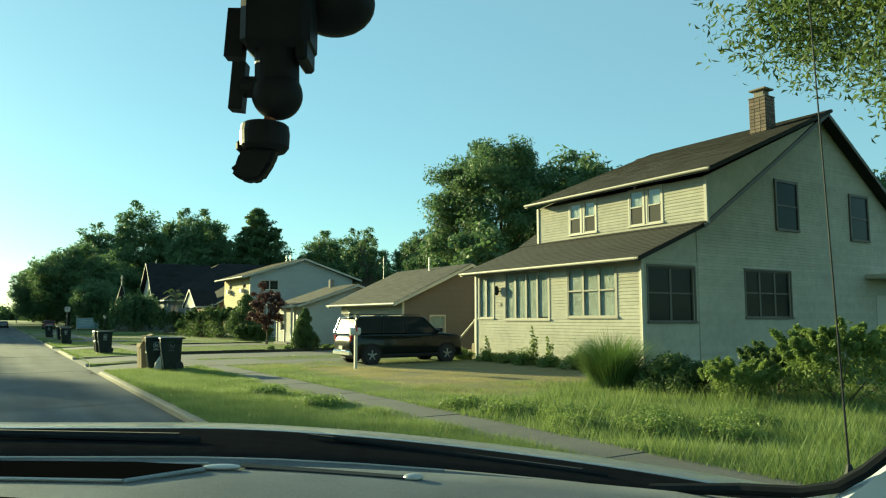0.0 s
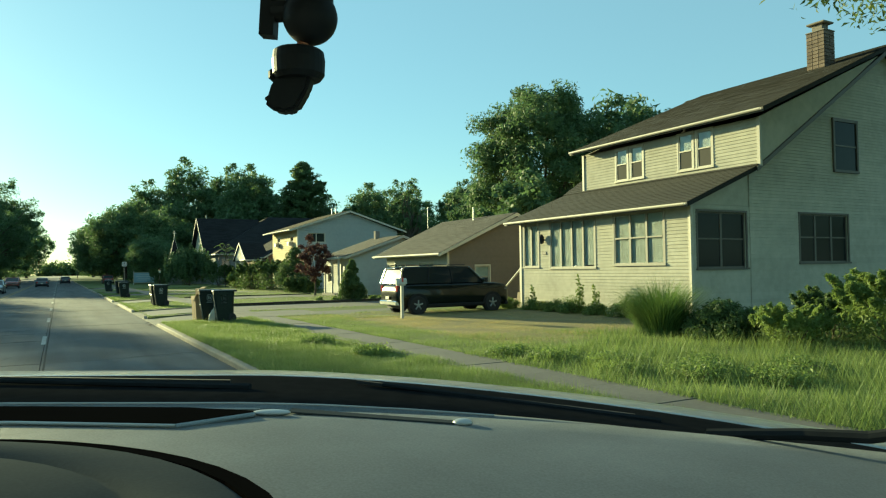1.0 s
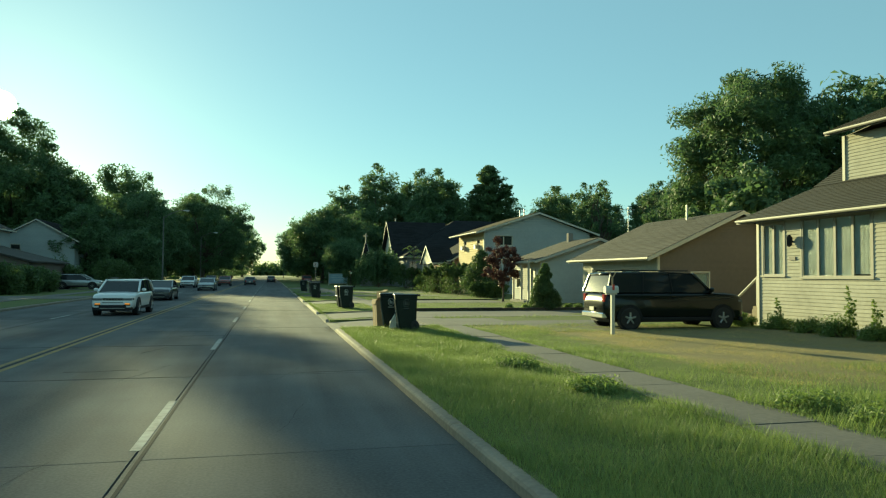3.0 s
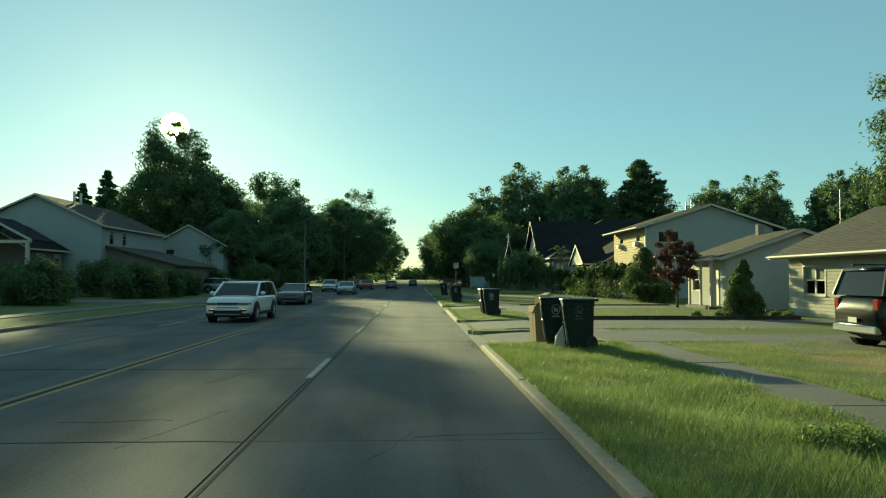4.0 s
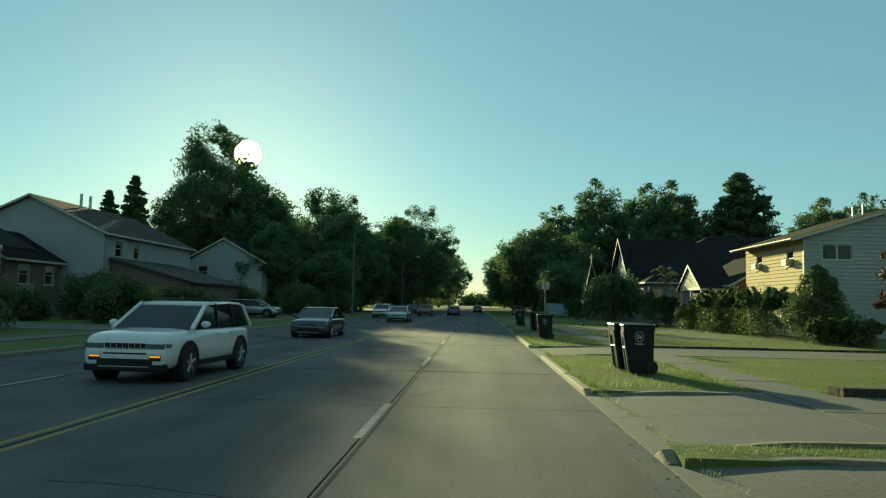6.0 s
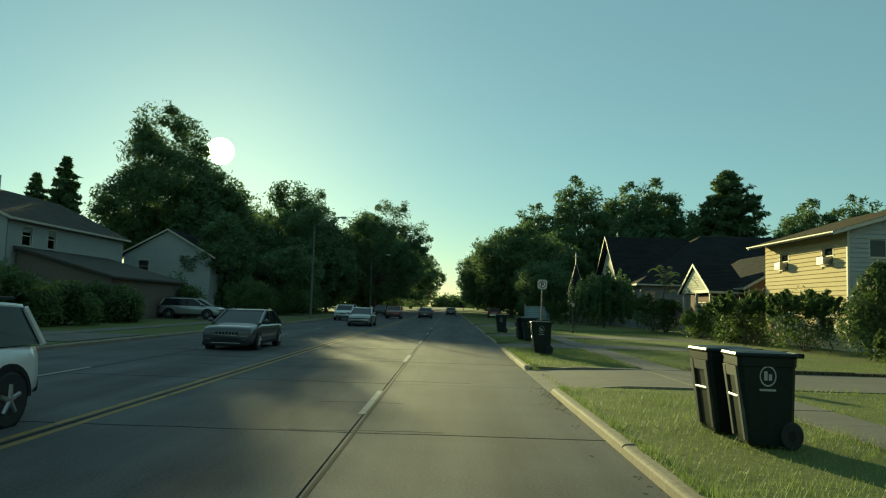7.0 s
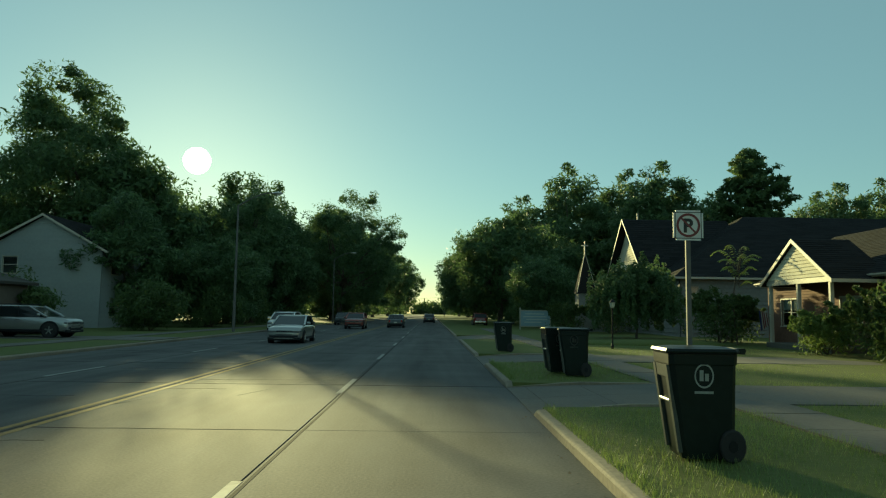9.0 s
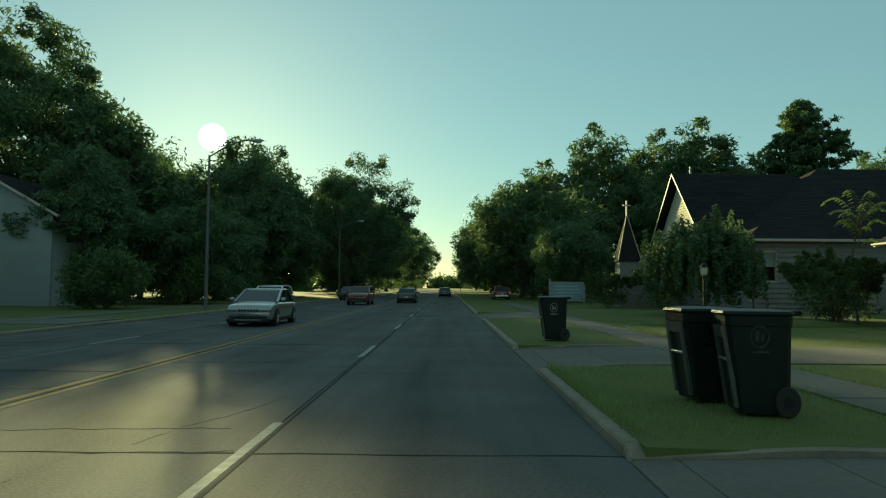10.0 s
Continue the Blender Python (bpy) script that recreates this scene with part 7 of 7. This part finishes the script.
# ---- the car at the start of the walk, standing in the lane ----
def own_car():
    """The car at the start: bonnet, scuttle, dashboard, open windscreen frame with a phone mount, aerial, body and wheels. Own +y is ahead."""
    e = thing("estate_car", (-0.30, 0.31, 0.0), "white car with grey dashboard, phone mount and aerial", "car", turn=-32.4)
    ez = 1.94

    eye_z = 1.95

    def sag(x, d):
        """How far the cowl falls away towards its passenger side."""
        return min(1.0, max(0.0, x / d + 0.33)) ** 1.6

    def crest(x):
        return eye_z - (0.144 + 0.122 * sag(x, 1.75)) * 1.733

    def sheet(name, rows, material, thick, parent):
        bm = bmesh.new()
        grid = [[bm.verts.new(p) for p in row] for row in rows]
        for a, b in zip(grid, grid[1:]):
            for i in range(len(a) - 1):
                bm.faces.new((a[i], a[i + 1], b[i + 1], b[i]))
        bmesh.ops.solidify(bm, geom=bm.faces[:], thickness=thick)
        return part(name, bm, material, parent, smooth=True)

    def tube(pts, r):
        """One bent rod through pts."""
        bm, rings = bmesh.new(), []
        for i, p in enumerate(pts):
            way = (Vector(pts[min(i + 1, len(pts) - 1)]) - Vector(pts[max(i - 1, 0)])).normalized()
            side = way.cross(Vector((0, 0, 1))).normalized()
            up = side.cross(way)
            rings.append([bm.verts.new(Vector(p) + (side * math.cos(a) + up * math.sin(a)) * r) for a in np.linspace(0, 2 * math.pi, 9)[:-1]])
        for a, b in zip(rings, rings[1:]):
            for i in range(8):
                bm.faces.new((a[i], a[(i + 1) % 8], b[(i + 1) % 8], b[i]))
        bm.faces.new(rings[0]), bm.faces.new(rings[-1])
        return bm

    # bonnet: its near edge just shows over the scuttle, then it rolls away to the nose
    xs = np.linspace(-1.45, 0.98, 34)
    rows = [[(x, 1.44, eye_z - (0.1535 + 0.130 * sag(x, 1.44)) * 1.423 - 0.03) for x in xs],
            [(x, 1.445, eye_z - (0.1535 + 0.130 * sag(x, 1.44)) * 1.423) for x in xs]]
    for d, f in ((1.52, 0.35), (1.62, 0.75), (1.75, 1.0)):
        rows.append([(x, d, eye_z - ((0.1535 - 0.0095 * f) + (0.130 - 0.008 * f) * sag(x, d)) * (d - 0.017)) for x in xs])
    for d, drop in ((1.95, 0.045), (2.25, 0.14), (2.55, 0.25), (2.75, 0.36), (2.83, 0.5)):
        rows.append([(x, d - 0.12 * max(0, abs(x + 0.3) - 0.5), crest(x) - drop) for x in xs])
    sheet("bonnet", rows, PAINT_WHT, -0.012, e)
    # wings
    for side, x0, x1 in ((1, 0.98, 1.06), (-1, -1.67, -1.45)):
        rows = []
        ref = crest(0.98) + (0.0 if side > 0 else 0.12)
        inner, outer = (x0, x1) if side > 0 else (x1, x0)
        for d, drop in ((0.95, 0.06), (1.2, 0.045), (1.6, 0.03), (2.1, 0.10), (2.5, 0.25), (2.75, 0.36)):
            rows.append([(x, d, z) for x, z in ((inner, ref - drop), ((inner + outer) / 2, ref - drop - 0.012), (outer, ref - drop - 0.07), (outer + 0.02 * side, ref - drop - 0.3), (outer, ref - 0.75))])
        sheet("wing", rows, PAINT_WHT, 0.015, e)
    # black scuttle between glass and bonnet
    rows = []
    for d, k0, k1 in ((1.05, 0.215, 0.10), (1.07, 0.197, 0.10), (1.2, 0.176, 0.115), (1.36, 0.154, 0.13), (1.405, 0.1520, 0.13), (1.42, 0.158, 0.13)):
        rows.append([(x, d, eye_z - (k0 + k1 * sag(x, d)) * (d - 0.017)) for x in np.linspace(-1.45, 0.98, 34)])
    sheet("scuttle", rows, SCUTTLE, -0.012, e)
    for x0, x1, d in ((0.30, -0.18, 1.28), (-0.40, -0.95, 1.27)):
        z0, z1 = (eye_z - (0.163 + 0.12 * sag(x, d)) * (d - 0.017) + 0.004 for x in (x0, x1))
        w = part("wiper", rod(bmesh.new(), (x0, d - 0.04, z0 - 0.004), (x1, d + 0.02, z1), 0.006, 0.004, 6), SCUTTLE, e)
        part("blade", prism(bmesh.new(), [(x0 - 0.04, d - 0.030, z0), (x1 - 0.05, d + 0.03, z1), (x1 - 0.05, d + 0.03, z1 + 0.006), (x0 - 0.04, d - 0.030, z0 + 0.006)], (0, 0.006, 0)), RUBBER, w)

    # dashboard: a long padded top with a raised back rail, rolled over towards the cabin
    def pad(x, d):
        fall = 0.046 * min(1.5, max(0.0, (x + 0.3) / 0.77)) ** 1.6
        return 1.757 - fall + 0.006 * max(0.0, 1 - ((d - 0.76) / 0.22) ** 2)

    def rail(x):
        return eye_z - (0.1905 + 0.095 * sag(x, 1.03)) * 1.013

    xs = np.linspace(-1.35, 0.75, 44)
    rows = []
    for d, up in ((1.036, -0.05), (1.034, -0.004), (1.028, 0.0), (1.018, -0.001), (1.012, -0.005), (0.986, -0.005), (0.980, -0.001)):
        rows.append([(x, d - 0.10 * max(0.0, x - 0.2), rail(x) + up) for x in xs])
    for d, up in ((0.968, 0.0), (0.90, 0.0), (0.82, 0.0), (0.74, 0.0), (0.66, 0.0), (0.58, -0.003), (0.50, -0.008), (0.43, -0.022), (0.38, -0.05), (0.35, -0.12), (0.35, -0.32)):
        rows.append([(x, d - 0.06 * max(0.0, x - 0.2), pad(x, d) + up) for x in xs])
    dash = sheet("dashboard", rows, DASHPL, 0.012, e)
    black = mat("slot_black", (0.004, 0.004, 0.004), 1.0, var=0.1, bump=0, spec=0.0)
    trim = mat("satin_trim", (0.40, 0.39, 0.36), 0.35, 0.5, bump=0)
    soft = mat("shade_darkened_vinyl", (0.05, 0.056, 0.06), 0.9, spec=0.0, var=0.15, grain=300, bump=0.2, relief=0.0006)
    slot = [(-1.25, 0.968), (-0.62, 0.966), (-0.395, 0.957), (-0.290, 0.935), (-0.284, 0.908), (-0.356, 0.842), (-0.56, 0.858), (-1.25, 0.862)]
    part("defroster_slot", prism(bmesh.new(), [(x, y, 1.7625) for x, y in slot], (0, 0, 0.0015)), black, dash)
    part("slot_lip", tube([(-1.25, 0.862, 1.7645), (-0.56, 0.858, 1.7645), (-0.356, 0.842, 1.7645)], 0.0024), trim, dash)
    part("slot_lip", rod(bmesh.new(), (-0.356, 0.842, 1.764), (-0.284, 0.910, 1.764), 0.003, seg=8), DASHPL, dash)
    part("slot_end", ball(bmesh.new(), (-0.268, 0.928, 1.7625), 0.026, 0.010, 0.004), trim, dash, smooth=True)
    part("rail_bead", tube([(x, 1.021, rail(x)) for x in np.linspace(-1.3, 0.02, 12)], 0.0017), trim, dash)
    part("rail_bead", tube([(x, 0.976, rail(x) + 0.001) for x in np.linspace(-1.3, -0.30, 10)], 0.0016), trim, dash)
    part("tray_recess", prism(bmesh.new(), [(-0.250, 0.962, 1.7600), (-0.03, 0.925, 1.7515), (-0.028, 0.905, 1.7525), (-0.250, 0.940, 1.7600)], (0, 0, 0.0016)), soft, dash)
    part("slot_end", ball(bmesh.new(), (-0.020, 0.912, 1.7535), 0.013, 0.011, 0.005), trim, dash, smooth=True)

    # instrument hood: an oval pad, darkened in colour for the shade over it, with a groove round it
    def oval(bm, levels):
        rings = []
        for f, z in levels:
            rings.append([bm.verts.new((-0.55 + 0.43 * f * math.cos(a), 0.42 + 0.345 * f * math.sin(a), z)) for a in np.linspace(0, 2 * math.pi, 49)[:-1]])
        for a, b in zip(rings, rings[1:]):
            for i in range(48):
                bm.faces.new((a[i], a[(i + 1) % 48], b[(i + 1) % 48], b[i]))
        bm.faces.new(rings[-1])
        return bm

    hd = part("instrument_hood", oval(bmesh.new(), [(0.985, 1.745), (0.985, 1.762), (0.96, 1.769), (0.80, 1.773), (0.785, 1.769), (0.77, 1.769), (0.755, 1.774), (0.4, 1.778)]), soft, dash, smooth=True)
    part("groove", oval(bmesh.new(), [(1.03, 1.75), (1.03, 1.7655), (0.985, 1.7655), (0.98, 1.75)]), black, hd)
    # black screen seal that curls up beside the white pillar foot
    bend = [(0.30, 0.985, 1.722), (0.40, 0.93, 1.735), (0.455, 0.885, 1.742), (0.487, 0.86, 1.754), (0.512, 0.845, 1.775), (0.540, 0.83, 1.804), (0.575, 0.80, 1.86), (0.60, 0.76, 1.94)]
    part("screen_seal", tube(bend, 0.0075), SCUTTLE, e)
    part("pillar_foot", prism(bmesh.new(), [(0.470, 0.842, 1.728), (0.488, 0.842, 1.745), (0.520, 0.842, 1.768), (0.575, 0.842, 1.80), (0.70, 0.842, 1.80), (0.70, 0.842, 1.66), (0.455, 0.842, 1.66)], (0.0, 0.02, 0.0)), PAINT_WHT, e)
    # windscreen frame and roof
    part("windscreen_header", rod(bmesh.new(), (-1.1, 0.42, ez + 0.275), (0.5, 0.42, ez + 0.275), 0.03, seg=8), BLACKPL, e)
    for x0, x1 in ((0.88, 0.52), (-1.55, -1.12)):
        part("windscreen_pillar", rod(bmesh.new(), (x0, 0.98, ez - 0.26), (x1, 0.40, ez + 0.28), 0.035, seg=8), BLACKPL, e)
    part("roof", one_box(-1.2, 0.6, -2.3, 0.42, ez + 0.27, ez + 0.31, bevel=0.015), PAINT_WHT, e)
    for x in (-1.2, 0.6):
        for d in (-0.6, -2.2):
            part("roof_pillar", rod(bmesh.new(), (x * 1.25 - 0.02, d, ez - 0.3), (x, d, ez + 0.28), 0.035, seg=8), PAINT_WHT, e)
    # phone mount hung from the header
    mt = part("phone_mount", one_box(-0.115, -0.069, 0.438, 0.474, ez + 0.189, ez + 0.262, bevel=0.005), BLACKPL, e, "black plastic phone mount with ball joint")
    part("suction_cup", ball(bmesh.new(), (-0.061, 0.485, ez + 0.238), 0.030, 0.026, 0.023, 28, 14), BLACKPL, mt, smooth=True)
    part("latch", one_box(-0.0785, -0.0705, 0.440, 0.470, ez + 0.180, ez + 0.20, bevel=0.002), BLACKPL, mt)
    for x0, x1, z0, z1, lean in ((-0.1265, -0.1145, 0.186, 0.219, 0.001), (-0.1225, -0.1135, 0.1505, 0.182, 0.001)):
        kb = part("knob", prism(bmesh.new(), [(x0 - lean, 0.450, ez + z0), (x1 - lean, 0.450, ez + z0 - 0.001), (x1 + lean, 0.450, ez + z1), (x0 + lean, 0.450, ez + z1)], (0, 0.010, 0)), BLACKPL, mt)
        part("knob_stem", rod(bmesh.new(), (x1 - 0.002, 0.455, ez + (z0 + z1) / 2), (-0.098, 0.455, ez + (z0 + z1) / 2), 0.0072, seg=12), BLACKPL, kb)
    part("column", rod(bmesh.new(), (-0.0935, 0.455, ez + 0.20), (-0.0925, 0.455, ez + 0.163), 0.0146, seg=20), BLACKPL, mt, smooth=False)
    part("ball_joint", ball(bmesh.new(), (-0.0925, 0.455, ez + 0.161), 0.0168, u=28, v=18), BLACKPL, mt, smooth=True)
    part("neck", rod(bmesh.new(), (-0.0965, 0.455, ez + 0.147), (-0.0985, 0.455, ez + 0.138), 0.004), mat("copper_neck", (0.30, 0.12, 0.07), 0.4, 0.7, bump=0), mt)
    cl = part("clamp", spin(bmesh.new(), [(0.0135, 0.0), (0.0158, 0.003), (0.0162, 0.012), (0.0155, 0.017), (0.0140, 0.0182)], 28, at=(-0.1000, 0.455, ez + 0.1225)), BLACKPL, mt)
    part("clamp_tab", one_box(-0.1180, -0.113, 0.450, 0.462, ez + 0.122, ez + 0.129, bevel=0.0015), BLACKPL, cl)
    bm = prism(bmesh.new(), [(x - 0.0045, 0.449, ez + z) for x, z in ((-0.110, 0.125), (-0.086, 0.125), (-0.089, 0.115), (-0.096, 0.1035), (-0.103, 0.1015), (-0.111, 0.1035), (-0.1165, 0.1085), (-0.1145, 0.1135), (-0.109, 0.117))], (0, 0.012, 0))
    bmesh.ops.bevel(bm, geom=bm.edges[:], offset=0.002, segments=2, affect="EDGES")
    part("hook", bm, BLACKPL, mt, smooth=False)
    # aerial
    ae = part("aerial", rod(bmesh.new(), (1.09, 1.90, ez - 0.395), (1.045, 1.90, ez + 1.05), 0.0032, 0.0018, 8), BLACKPL, e)
    part("aerial_foot", spin(bmesh.new(), [(0.02, -0.02), (0.016, 0.02), (0.006, 0.05)], 10, at=(1.09, 1.90, ez - 0.42)), BLACKPL, ae)
    # body below
    part("body", one_box(-1.62, 0.98, -2.4, 0.92, 0.4, ez - 0.45, bevel=0.06), PAINT_WHT, e)
    part("nose", one_box(-1.55, 0.92, 0.94, 2.82, 0.45, ez - 0.75, bevel=0.06), PAINT_WHT, e)
    part("bumper", one_box(-1.58, 0.95, 2.78, 2.95, 0.45, 0.75, bevel=0.04), BLACKPL, e)
    for x in (-1.45, 0.82):
        for y in (2.05, -1.5):
            w = part("wheel", spin(bmesh.new(), [(0.22, -0.12), (0.36, -0.12), (0.39, -0.08), (0.39, 0.08), (0.36, 0.12), (0.22, 0.12)], 24, "x", (x, y, 0.39)), RUBBER, e)
            part("rim", spin(bmesh.new(), [(0.05, -0.1), (0.215, -0.11), (0.215, 0.11), (0.05, 0.1)], 20, "x", (x, y, 0.39)), PAINT_SIL, w)
    return e


own_car()
